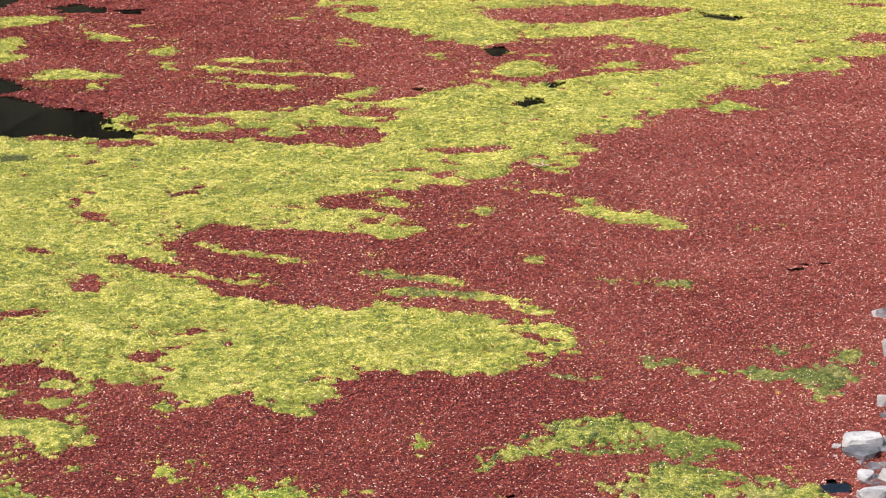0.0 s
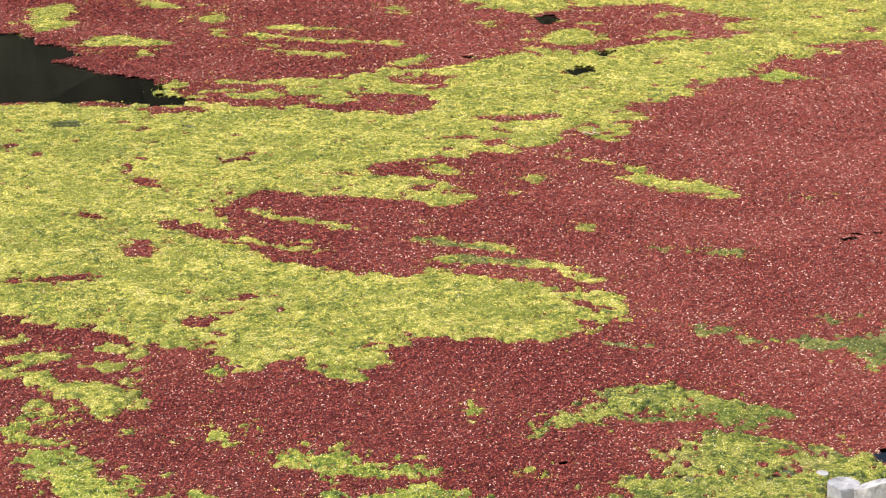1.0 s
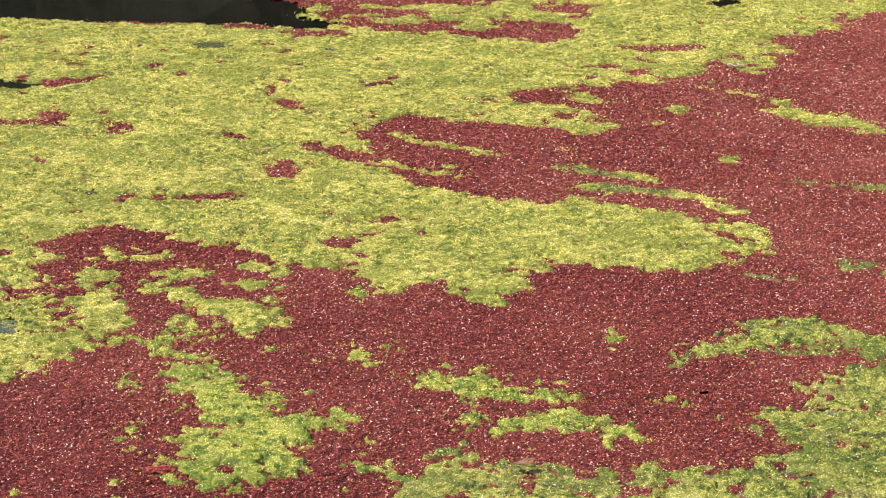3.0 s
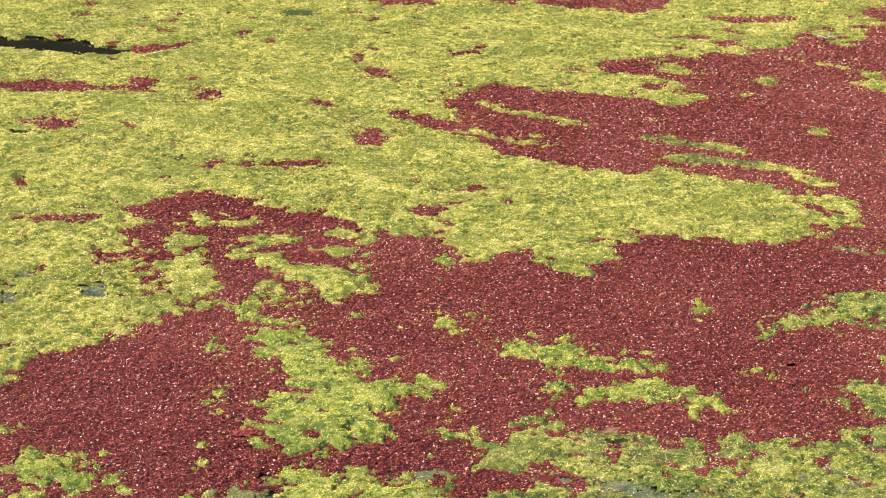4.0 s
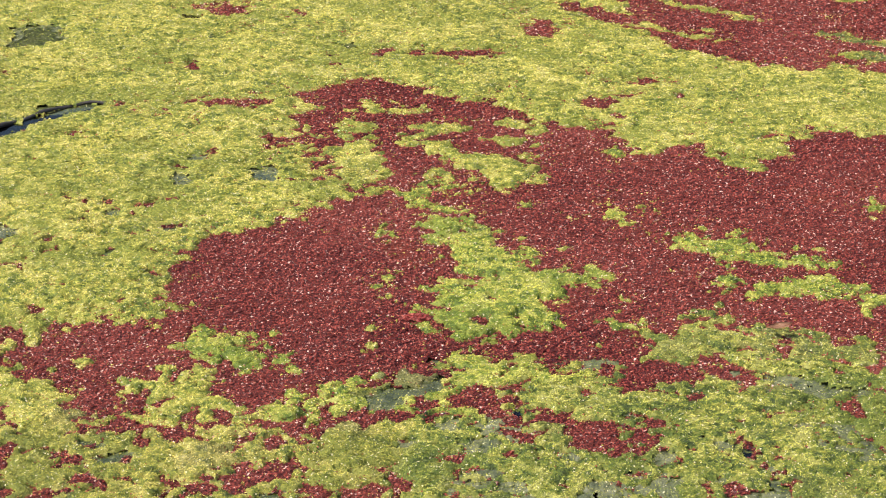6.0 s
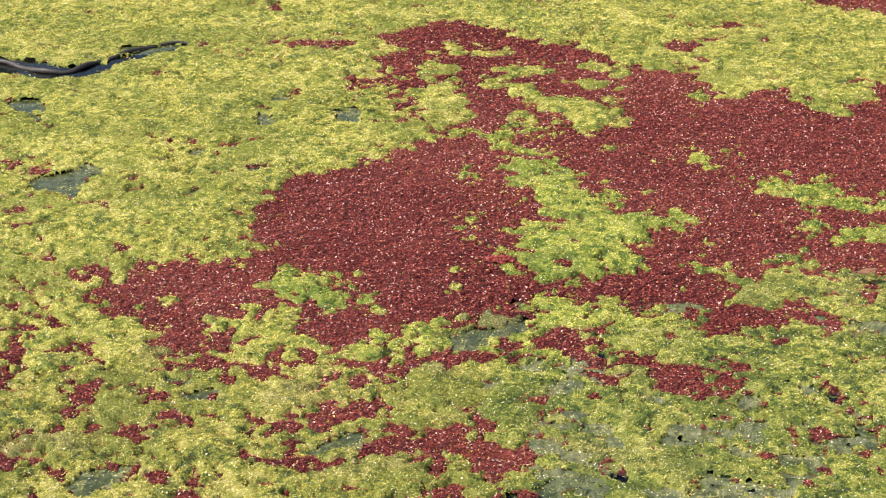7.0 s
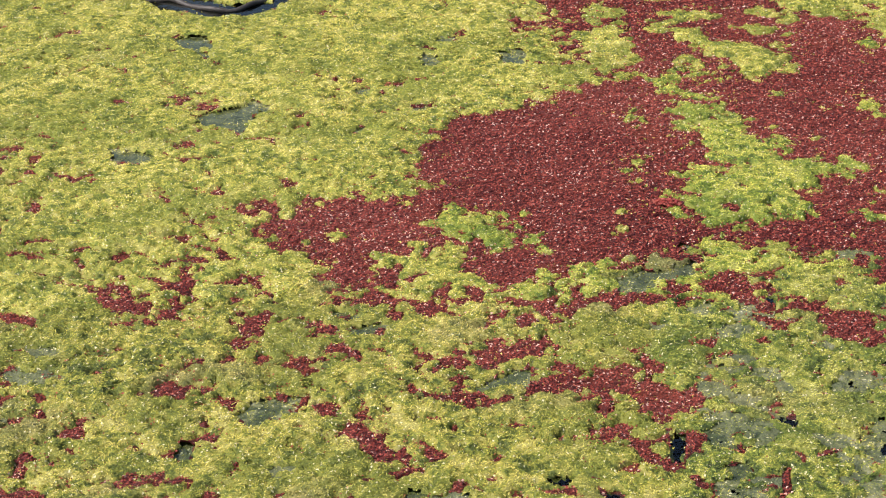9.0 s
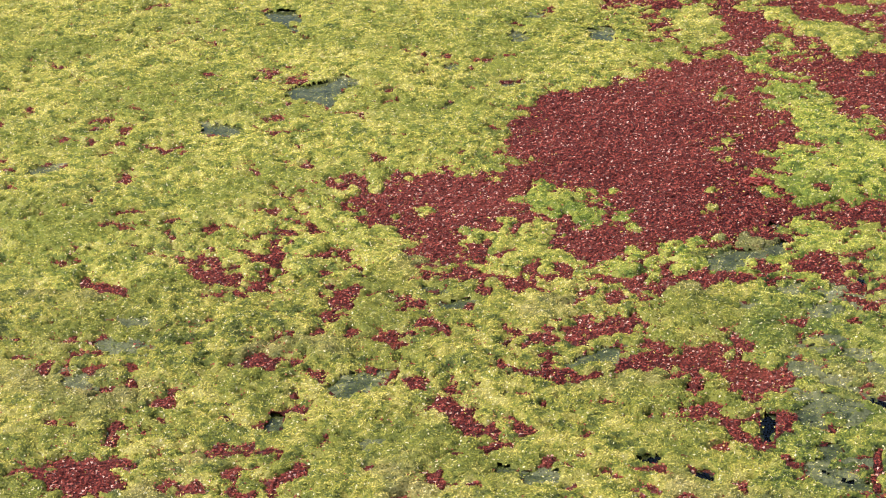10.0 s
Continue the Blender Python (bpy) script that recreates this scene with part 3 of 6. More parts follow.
isle("fan_islet", [
    [(1.74, 8.52, 0.03, 0.06), (1.92, 8.62, 0.05, 0.1), (2.16, 8.77, 0.06, 0.12), (2.32, 8.79, 0.08, 0.15), (2.5, 8.76, 0.08, 0.15), (2.66, 8.68, 0.07, 0.14), (2.81, 8.56, 0.05, 0.11), (2.85, 8.44, 0.03, 0.07)],
    [(2.47, 8.47, 0.03, 0.07), (2.67, 8.44, 0.05, 0.09)],
    [(1.89, 9.11, 0.01, 0.02), (2.14, 9.16, 0.01, 0.02), (2.28, 9.17, 0.01, 0.02)],
    [(2.27, 8.57, 0.05, 0.1), (2.47, 8.46, 0.08, 0.15), (2.71, 8.39, 0.07, 0.13)],
    [(2.32, 8.3, 0.04, 0.08), (2.53, 8.23, 0.06, 0.11), (2.78, 8.21, 0.05, 0.1)]])
isle("far_islets", [
    [(2.61, 20.47, 0.02, 0.07), (2.73, 20.41, 0.06, 0.25), (2.79, 20.18, 0.02, 0.11)],
    [(3.43, 19.47, 0.02, 0.1), (3.61, 19.4, 0.02, 0.1)],
    [(3.77, 18.31, 0.03, 0.12), (4.04, 18.63, 0.09, 0.34), (4.28, 18.4, 0.08, 0.31)],
    [(4.75, 18.66, 0.02, 0.1), (5.2, 18.54, 0.03, 0.13)],
    [(0.87, 20.14, 0.06, 0.24), (1.06, 20.08, 0.04, 0.17)],
    [(0.81, 19.39, 0.02, 0.1), (1.09, 19.27, 0.02, 0.06)],
    [(0.94, 20.85, 0.03, 0.11)],
    [(3.75, 18.68, 0.06, 0.25), (4.03, 18.82, 0.09, 0.38), (4.23, 18.53, 0.1, 0.4), (4.43, 18.43, 0.06, 0.25)],
    [(4.84, 18.61, 0.04, 0.16), (5.11, 18.62, 0.04, 0.16)]])
isle("far_islets", [
    [(2.66, 20.38, 0.03, 0.14), (2.79, 20.36, 0.07, 0.29)],
    [(5.2, 19.7, 0.04, 0.18), (5.45, 19.87, 0.04, 0.18), (5.66, 19.19, 0.05, 0.2), (6.04, 19.33, 0.04, 0.17)]])
isle("far_streaks", [
    [(1.11, 18.74, 0.02, 0.06), (1.44, 19.11, 0.02, 0.06), (1.74, 18.93, 0.03, 0.12), (2.11, 18.61, 0.02, 0.09), (2.58, 18.46, 0.02, 0.06)],
    [(1.32, 19.52, 0.02, 0.07), (1.69, 19.55, 0.02, 0.1), (2.01, 19.33, 0.02, 0.06)],
    [(1.46, 18.14, 0.03, 0.11), (1.94, 17.97, 0.02, 0.08)],
    [(1.12, 18.58, 0.02, 0.06), (1.49, 18.46, 0.02, 0.06)],
    [(2.28, 22.07, 0.03, 0.12), (2.51, 21.98, 0.02, 0.08)]])
isle("corner_streaks", [
    [(-0.83, 22.03, 0.06, 0.28), (-0.43, 22.2, 0.07, 0.33), (-0.14, 22.56, 0.05, 0.25), (0.01, 22.7, 0.03, 0.13)],
    [(0.18, 21.84, 0.05, 0.24), (0.42, 21.32, 0.06, 0.27), (0.61, 20.99, 0.03, 0.11)],
    [(-0.77, 20.04, 0.1, 0.4), (-0.56, 20.14, 0.1, 0.41), (-0.38, 20.1, 0.04, 0.17)],
    [(-0.5, 21.04, 0.06, 0.26), (-0.41, 21.4, 0.03, 0.15)],
    [(-0.32, 19.06, 0.03, 0.12), (-0.14, 19.03, 0.05, 0.21), (0.16, 18.91, 0.04, 0.15)],
    [(-0.29, 18.7, 0.02, 0.09), (-0.36, 18.53, 0.02, 0.09)],
    [(0.2, 18.37, 0.02, 0.09), (0.34, 18.26, 0.02, 0.09)],
    [(0.17, 19.35, 0.02, 0.06), (0.57, 19.08, 0.02, 0.09)]])
isle("corner_streaks", [
    [(0.73, 21.86, 0.03, 0.12), (0.5, 22.02, 0.02, 0.08)],
    [(-0.25, 20.63, 0.03, 0.14)],
    [(-0.82, 23.89, 0.05, 0.24), (-0.08, 23.8, 0.03, 0.14)],
    [(0.1, 22.6, 0.02, 0.09), (0.34, 22.64, 0.02, 0.09)]])
isle("small_tufts", [
    [(0.34, 9.54, 0.04, 0.07), (0.39, 9.42, 0.02, 0.04)],
    [(0.32, 8.76, 0.03, 0.09), (0.32, 8.57, 0.03, 0.06), (0.45, 8.62, 0.01, 0.03), (0.44, 8.47, 0.01, 0.02)],
    [(-0.01, 8.74, 0.02, 0.04)],
    [(-0.65, 8.37, 0.01, 0.03)],
    [(0.42, 8.48, 0.01, 0.03)]])
isle("long_islet", [
    [(0.61, 8.27, 0.03, 0.06), (0.75, 8.28, 0.04, 0.08), (0.85, 8.22, 0.02, 0.04)],
    [(0.91, 8.22, 0.02, 0.04), (1.07, 8.15, 0.04, 0.07), (1.19, 8.07, 0.02, 0.04)],
    [(0.64, 7.85, 0.03, 0.06), (0.76, 7.87, 0.05, 0.09), (0.86, 7.77, 0.03, 0.05), (1.03, 7.81, 0.04, 0.07), (1.2, 7.73, 0.04, 0.07), (1.4, 7.61, 0.02, 0.04)],
    [(0.78, 8.04, 0.02, 0.05), (0.98, 8.01, 0.02, 0.03), (1.09, 7.97, 0.01, 0.03)]])
isle("wide_islet", [
    [(0.38, 7.18, 0.03, 0.04), (0.46, 7.23, 0.06, 0.1), (0.57, 7.28, 0.08, 0.13), (0.7, 7.24, 0.07, 0.12), (0.79, 7.17, 0.06, 0.09)],
    [(0.67, 7.43, 0.02, 0.03), (0.83, 7.31, 0.03, 0.05), (1.01, 7.33, 0.04, 0.07), (1.17, 7.27, 0.03, 0.05)],
    [(0.76, 7.09, 0.04, 0.06), (0.96, 7.12, 0.08, 0.13), (1.14, 7.06, 0.09, 0.14), (1.33, 7.08, 0.07, 0.11)],
    [(0.47, 7.07, 0.02, 0.03), (0.59, 7.04, 0.02, 0.03)],
    [(0.39, 7.2, 0.04, 0.06), (0.49, 7.27, 0.06, 0.11), (0.66, 7.25, 0.06, 0.1), (0.81, 7.18, 0.06, 0.11)],
    [(0.66, 7.09, 0.02, 0.04), (0.8, 7.05, 0.03, 0.05)]])
isle("round_islet", [
    [(-1.33, 7.07, 0.04, 0.06), (-1.23, 7.13, 0.07, 0.13), (-1.12, 7.1, 0.07, 0.16), (-1.02, 6.98, 0.07, 0.12), (-0.93, 6.89, 0.02, 0.04)]])
isle("lobed_islet", [
    [(-1.48, 6.74, 0.05, 0.09), (-1.42, 6.78, 0.07, 0.13), (-1.31, 6.74, 0.09, 0.16), (-1.17, 6.63, 0.09, 0.15), (-1.04, 6.54, 0.06, 0.09)],
    [(-1.33, 6.56, 0.08, 0.1), (-1.18, 6.5, 0.05, 0.07)],
    [(-1.67, 6.94, 0.02, 0.03)]])
isle("shore_islet", [
    [(-0.82, 6.62, 0.03, 0.05), (-0.7, 6.58, 0.04, 0.06), (-0.57, 6.57, 0.04, 0.06)],
    [(-0.73, 6.7, 0.02, 0.03), (-0.61, 6.72, 0.02, 0.03)],
    [(-0.49, 6.68, 0.03, 0.05), (-0.43, 6.75, 0.03, 0.04)],
    [(-0.91, 6.5, 0.02, 0.03), (-0.75, 6.47, 0.02, 0.03)],
    [(-0.36, 7.01, 0.03, 0.05), (-0.28, 6.98, 0.06, 0.09), (-0.18, 6.91, 0.05, 0.08), (0, 6.86, 0.07, 0.11), (0.16, 6.9, 0.05, 0.09), (0.23, 6.84, 0.02, 0.04)],
    [(-0.32, 6.59, 0.03, 0.04), (-0.2, 6.56, 0.02, 0.03)],
    [(-0.75, 6.63, 0.02, 0.03), (-0.59, 6.6, 0.02, 0.03)],
    [(-0.38, 6.73, 0.02, 0.04), (-0.49, 6.65, 0.02, 0.03)]])
isle("shore_islet", [
    [(-0.86, 6.56, 0.02, 0.03), (-0.76, 6.59, 0.02, 0.03)]])
isle("side_tufts", [
    [(0.26, 7.35, 0.03, 0.06), (0.34, 7.34, 0.03, 0.04)],
    [(1.62, 7.99, 0.03, 0.05)],
    [(1.46, 8.8, 0.01, 0.02)],
    [(1.5, 8.78, 0.02, 0.05)],
    [(1.63, 7.99, 0.03, 0.08)]])
isle("broken_mat", [
    [(-1.01, 10.22, 0.03, 0.06)],
    [(-0.98, 9.98, 0.04, 0.11), (-0.88, 9.75, 0.09, 0.27), (-0.78, 9.4, 0.09, 0.22), (-0.69, 9.24, 0.04, 0.08)],
    [(-1.11, 9.55, 0.03, 0.27), (-1.03, 9.22, 0.04, 0.17)],
    [(-0.83, 10.25, 0.06, 0.08), (-0.68, 10.16, 0.02, 0.04)],
    [(-0.58, 9.88, 0.06, 0.15), (-0.52, 9.64, 0.07, 0.13), (-0.43, 9.47, 0.03, 0.07)],
    [(-0.39, 10.06, 0.02, 0.05), (-0.25, 9.98, 0.03, 0.07), (-0.03, 9.92, 0.02, 0.04)],
    [(-0.44, 9.69, 0.02, 0.05), (-0.25, 9.61, 0.02, 0.05), (-0.09, 9.62, 0.02, 0.04)],
    [(-0.25, 9.42, 0.03, 0.07), (-0.11, 9.45, 0.03, 0.07), (0.02, 9.35, 0.04, 0.08)]])
isle("broken_mat", [
    [(-0.27, 9.14, 0.09, 0.18), (-0.11, 9.15, 0.12, 0.2), (0.02, 9.16, 0.03, 0.15)],
    [(-0.34, 8.98, 0.04, 0.08)],
    [(-0.5, 9.1, 0.06, 0.1), (-0.56, 9.31, 0.03, 0.07)],
    [(0.14, 9.96, 0.01, 0.03), (0.25, 9.92, 0.01, 0.03)]])
isle("hook_mat", [
    [(-0.57, 8.77, 0.05, 0.09), (-0.49, 8.91, 0.06, 0.14), (-0.4, 8.77, 0.07, 0.12), (-0.33, 8.53, 0.09, 0.13), (-0.23, 8.32, 0.07, 0.14), (-0.18, 8.19, 0.06, 0.08)],
    [(-0.16, 8.09, 0.03, 0.07), (-0.05, 8.09, 0.04, 0.08), (0.02, 8.05, 0.02, 0.04)],
    [(-0.26, 8.01, 0.06, 0.09), (-0.14, 7.9, 0.06, 0.11), (0.04, 7.85, 0.05, 0.1), (0.2, 7.85, 0.04, 0.07), (0.27, 7.85, 0.01, 0.02)],
    [(-0.23, 7.72, 0.09, 0.13), (-0.09, 7.66, 0.08, 0.14), (0.06, 7.72, 0.07, 0.12)],
    [(-0.37, 7.42, 0.04, 0.15), (-0.27, 7.44, 0.09, 0.18), (-0.14, 7.45, 0.11, 0.19), (-0.01, 7.43, 0.08, 0.14), (0.1, 7.41, 0.05, 0.08)]])
isle("hook_mat", [
    [(-0.41, 7.75, 0.03, 0.09)]])
isle("sunken_film", [
    [(-0.65, 6.67, 0.03, 0.04), (-0.5, 6.73, 0.03, 0.05), (-0.41, 6.83, 0.03, 0.05)],
    [(-0.53, 6.51, 0.01, 0.02)]])

# ---- outlines of what floats on the pond, in plan (metres) ----
PLAN = {"red": [], "green": [], "sunk": [], "deep": [], "thin": []}


def plan(kind, outline):
    PLAN[kind].append(outline)





# red ferns between the mats
plan("red", [(-0.62, 8.83), (-0.83, 8.76), (-0.91, 8.67), (-1.00, 8.54), (-1.11, 8.42), (-1.22, 8.33), (-1.31, 8.28), (-1.40, 8.23), (-1.44, 8.12), (-1.47, 7.98), (-1.49, 7.89), (-1.46, 7.75), (-1.47, 7.65), (-1.47, 7.58), (-1.42, 7.47), (-1.39, 7.42), (-1.44, 7.35), (-1.50, 7.33), (-1.56, 7.33), (-1.64, 7.41), (-1.65, 7.32), (-1.70, 7.25), (-1.78, 7.21), (-1.84, 7.18), (-1.90, 7.05), (-1.90, 6.92), (-1.87, 6.81), (-1.89, 6.76), (-1.82, 6.74), (-1.75, 6.73), (-1.70, 6.61), (-1.63, 6.52), (-1.56, 6.47), (-1.49, 6.44), (-1.41, 6.37), (-1.32, 6.33), (-1.21, 6.33), (-1.11, 6.37), (-1.01, 6.47), (-0.94, 6.52), (-0.85, 6.63), (-0.72, 6.73), (-0.53, 6.83)])
plan("red", [(-0.62, 8.86), (-0.72, 6.76), (-0.53, 6.83), (-0.43, 6.88), (-0.34, 7.01), (-0.13, 7.02), (0.00, 7.04), (0.00, 7.28), (-0.22, 7.20), (-0.35, 7.10), (-0.37, 7.23), (-0.41, 7.34), (-0.40, 7.45), (-0.37, 7.52), (-0.35, 7.64), (-0.40, 7.72), (-0.35, 7.82), (-0.33, 7.89), (-0.36, 7.95), (-0.39, 8.04), (-0.41, 8.17), (-0.43, 8.27), (-0.50, 8.40), (-0.56, 8.50), (-0.59, 8.60), (-0.59, 8.75)])
plan("red", [(-1.11, 6.41), (-1.03, 6.47), (-0.97, 6.45), (-0.89, 6.42), (-0.79, 6.42), (-0.70, 6.48), (-0.59, 6.54), (-0.53, 6.52), (-0.64, 6.44), (-0.77, 6.38), (-0.92, 6.38), (-1.06, 6.38)])
plan("red", [(-2.59, 8.32), (-2.52, 8.32), (-2.38, 8.26), (-2.40, 8.19), (-2.51, 8.21)])
plan("red", [(-3.20, 7.48), (-3.16, 7.62), (-3.13, 7.70), (-3.08, 7.64), (-3.09, 7.55), (-3.15, 7.51)])
plan("red", [(-2.81, 7.29), (-2.80, 7.36), (-2.74, 7.33), (-2.74, 7.26)])
plan("red", [(-2.42, 6.41), (-2.34, 6.41), (-2.27, 6.40), (-2.20, 6.29), (-2.13, 6.25), (-2.02, 6.20), (-1.98, 6.14), (-2.00, 6.07), (-2.07, 6.10), (-2.15, 6.16), (-2.23, 6.17), (-2.30, 6.27), (-2.36, 6.34)])
plan("red", [(-2.25, 6.63), (-2.18, 6.67), (-2.06, 6.63), (-2.11, 6.59), (-2.21, 6.59)])
plan("red", [(-2.15, 6.99), (-2.10, 7.05), (-2.04, 6.98), (-2.06, 6.90), (-2.12, 6.92)])
plan("red", [(-2.03, 7.06), (-2.04, 7.19), (-1.97, 7.25), (-1.94, 7.20), (-1.98, 7.13), (-2.00, 7.04)])
plan("red", [(-1.83, 6.19), (-1.79, 6.17), (-1.74, 6.10), (-1.75, 6.04), (-1.80, 6.01), (-1.79, 5.92), (-1.82, 5.91), (-1.84, 5.99), (-1.81, 6.06)])
plan("red", [(-2.00, 5.79), (-1.96, 5.78), (-1.92, 5.65), (-1.86, 5.60), (-1.91, 5.56), (-1.96, 5.64)])
plan("red", [(-1.80, 5.56), (-1.73, 5.62), (-1.65, 5.69), (-1.60, 5.78), (-1.56, 5.77), (-1.59, 5.69), (-1.66, 5.62), (-1.73, 5.56)])
plan("red", [(-2.39, 5.51), (-2.40, 5.64), (-2.36, 5.58), (-2.33, 5.44), (-2.36, 5.45)])
plan("red", [(-2.16, 5.10), (-2.12, 5.16), (-2.08, 5.14), (-2.10, 5.10)])
plan("red", [(-2.48, 4.86), (-2.42, 4.92), (-2.36, 5.00), (-2.27, 5.00), (-2.19, 4.99), (-2.14, 4.87), (-2.14, 4.74), (-2.29, 4.72), (-2.39, 4.79)])
plan("red", [(-1.88, 4.97), (-1.83, 4.96), (-1.80, 4.85), (-1.84, 4.85)])
plan("red", [(-1.40, 5.35), (-1.37, 5.40), (-1.38, 5.54), (-1.33, 5.61), (-1.28, 5.59), (-1.28, 5.50), (-1.18, 5.41), (-1.22, 5.36), (-1.31, 5.38), (-1.36, 5.33)])
plan("red", [(-1.04, 5.92), (-0.96, 6.00), (-0.90, 6.09), (-0.88, 6.18), (-0.83, 6.14), (-0.80, 6.08), (-0.83, 6.01), (-0.92, 5.98), (-0.98, 5.89)])
plan("red", [(-1.54, 5.94), (-1.50, 6.04), (-1.44, 6.00), (-1.48, 5.94)])
plan("red", [(-1.61, 6.13), (-1.56, 6.19), (-1.56, 6.09)])
plan("red", [(-0.35, 5.60), (-0.30, 5.56), (-0.30, 5.43), (-0.32, 5.36), (-0.38, 5.31), (-0.40, 5.34), (-0.34, 5.45)])
plan("red", [(-0.25, 5.44), (-0.13, 5.42), (-0.13, 5.36), (-0.23, 5.36)])
plan("red", [(-0.61, 5.54), (-0.57, 5.60), (-0.56, 5.51), (-0.61, 5.46)])
plan("red", [(-0.48, 6.51), (-0.38, 6.58), (-0.32, 6.54), (-0.36, 6.46), (-0.45, 6.47)])
plan("red", [(-0.32, 6.23), (-0.26, 6.21), (-0.28, 6.14), (-0.31, 6.16)])
plan("red", [(-2.10, 6.19), (-2.07, 6.24), (-2.02, 6.22), (-2.07, 6.16)])
plan("red", [(-1.92, 6.38), (-1.86, 6.36), (-1.87, 6.32)])
plan("red", [(-2.66, 6.10), (-2.59, 6.13), (-2.54, 6.07), (-2.61, 6.07)])
plan("red", [(-2.42, 4.87), (-2.38, 4.91), (-2.36, 4.87)])
plan("red", [(-2.05, 4.91), (-1.99, 4.89), (-1.98, 4.80), (-2.03, 4.82)])
plan("red", [(-1.62, 6.33), (-1.55, 6.39), (-1.48, 6.35), (-1.57, 6.31)])
plan("red", [(-1.18, 5.29), (-1.12, 5.31), (-1.10, 5.26), (-1.16, 5.24)])
plan("red", [(-0.73, 5.11), (-0.67, 5.15), (-0.65, 5.11), (-0.71, 5.07)])
plan("red", [(-1.17, 5.70), (-1.13, 5.77), (-1.07, 5.76), (-1.02, 5.69), (-0.98, 5.73), (-0.92, 5.76), (-0.83, 5.84), (-0.75, 5.86), (-0.68, 5.94), (-0.65, 5.99), (-0.58, 5.96), (-0.51, 5.97), (-0.51, 6.07), (-0.54, 6.15), (-0.50, 6.13), (-0.46, 6.08), (-0.43, 6.02), (-0.45, 5.96), (-0.40, 5.86), (-0.32, 5.80), (-0.28, 5.75), (-0.30, 5.67), (-0.35, 5.61), (-0.42, 5.64), (-0.48, 5.72), (-0.55, 5.73), (-0.62, 5.75), (-0.69, 5.80), (-0.77, 5.77), (-0.84, 5.74), (-0.91, 5.71), (-0.95, 5.64), (-0.98, 5.60), (-1.01, 5.63), (-1.09, 5.64), (-1.15, 5.63)])
plan("red", [(-0.37, 6.67), (-0.29, 6.75), (-0.19, 6.80), (-0.12, 6.76), (-0.06, 6.62), (0.05, 6.59), (0.05, 6.46), (-0.10, 6.50), (-0.17, 6.55), (-0.25, 6.64), (-0.33, 6.60)])
plan("red", [(-1.19, 10.32), (-1.03, 10.56), (-0.94, 10.59), (-0.82, 10.69), (-0.66, 10.56), (-0.48, 10.37), (-0.30, 10.25), (-0.19, 10.27), (-0.13, 10.12), (0.01, 10.01), (0.15, 9.85), (0.37, 9.87), (0.40, 9.72), (0.47, 9.53), (0.57, 9.46), (0.66, 9.57), (0.76, 9.57), (0.84, 9.47), (0.87, 9.30), (0.92, 9.23), (1.08, 9.23), (1.17, 9.35), (1.22, 9.52), (1.21, 9.65), (1.16, 9.75), (1.22, 9.79), (1.33, 9.75), (1.42, 9.84), (1.56, 9.82), (1.74, 9.76), (1.99, 9.60), (1.54, 7.33), (1.29, 7.35), (1.11, 7.34), (0.86, 7.37), (0.58, 7.36)])
plan("red", [(0.58, 7.36), (0.49, 7.28), (0.40, 7.22), (0.38, 7.09), (0.45, 7.01), (0.57, 7.01), (0.66, 7.04), (0.74, 6.94), (0.76, 6.83), (0.64, 6.86), (0.54, 6.84), (0.44, 6.81), (0.33, 6.78), (0.25, 6.76), (0.24, 6.91), (0.16, 6.98), (0.04, 6.95), (-0.06, 7.00), (-0.17, 6.97), (-0.25, 7.05), (-0.39, 7.02), (-0.53, 7.77), (-0.69, 8.56), (-0.69, 9.01), (-0.78, 8.85), (-0.90, 9.01), (-0.99, 9.15), (-1.06, 9.28), (-1.12, 9.68), (-1.17, 10.03), (-1.05, 10.29), (-1.19, 10.32), (-0.48, 10.39), (0.04, 9.85), (0.35, 9.41), (0.85, 9.01), (1.20, 9.18), (1.86, 9.37), (1.48, 7.35), (1.11, 7.34), (0.86, 7.37)])
plan("red", [(-1.57, 10.23), (-1.48, 10.28), (-1.35, 10.24), (-1.36, 10.16), (-1.50, 10.18)])
plan("red", [(-1.26, 9.62), (-1.19, 9.67), (-1.16, 9.52), (-1.19, 9.37), (-1.23, 9.45)])
plan("red", [(-1.80, 9.95), (-1.74, 10.01), (-1.75, 9.89)])
plan("red", [(-0.34, 6.70), (-0.24, 6.76), (-0.12, 6.69), (-0.10, 6.57), (-0.20, 6.52), (-0.28, 6.63)])
plan("red", [(-0.11, 6.56), (0.03, 6.57), (0.13, 6.53), (0.30, 6.53), (0.35, 6.40), (0.30, 6.26), (0.21, 6.20), (0.14, 6.23), (0.06, 6.35), (0.03, 6.47)])
plan("red", [(0.20, 10.26), (0.34, 10.33), (0.42, 10.37), (0.49, 10.44), (0.51, 10.37), (0.42, 10.25), (0.36, 10.14), (0.26, 10.17)])
plan("red", [(0.48, 10.58), (0.51, 10.69), (0.62, 10.71), (0.74, 10.69), (0.74, 10.63), (0.58, 10.60)])
plan("red", [(0.87, 6.76), (0.96, 6.69), (0.92, 6.65)])
plan("red", [(1.20, 6.61), (1.34, 6.65), (1.33, 6.57)])
plan("red", [(0.48, 7.79), (0.51, 7.82), (0.49, 7.76)])
plan("red", [(-0.63, 11.17), (-0.44, 11.23), (-0.14, 11.19), (-0.19, 11.13), (-0.50, 11.12)])
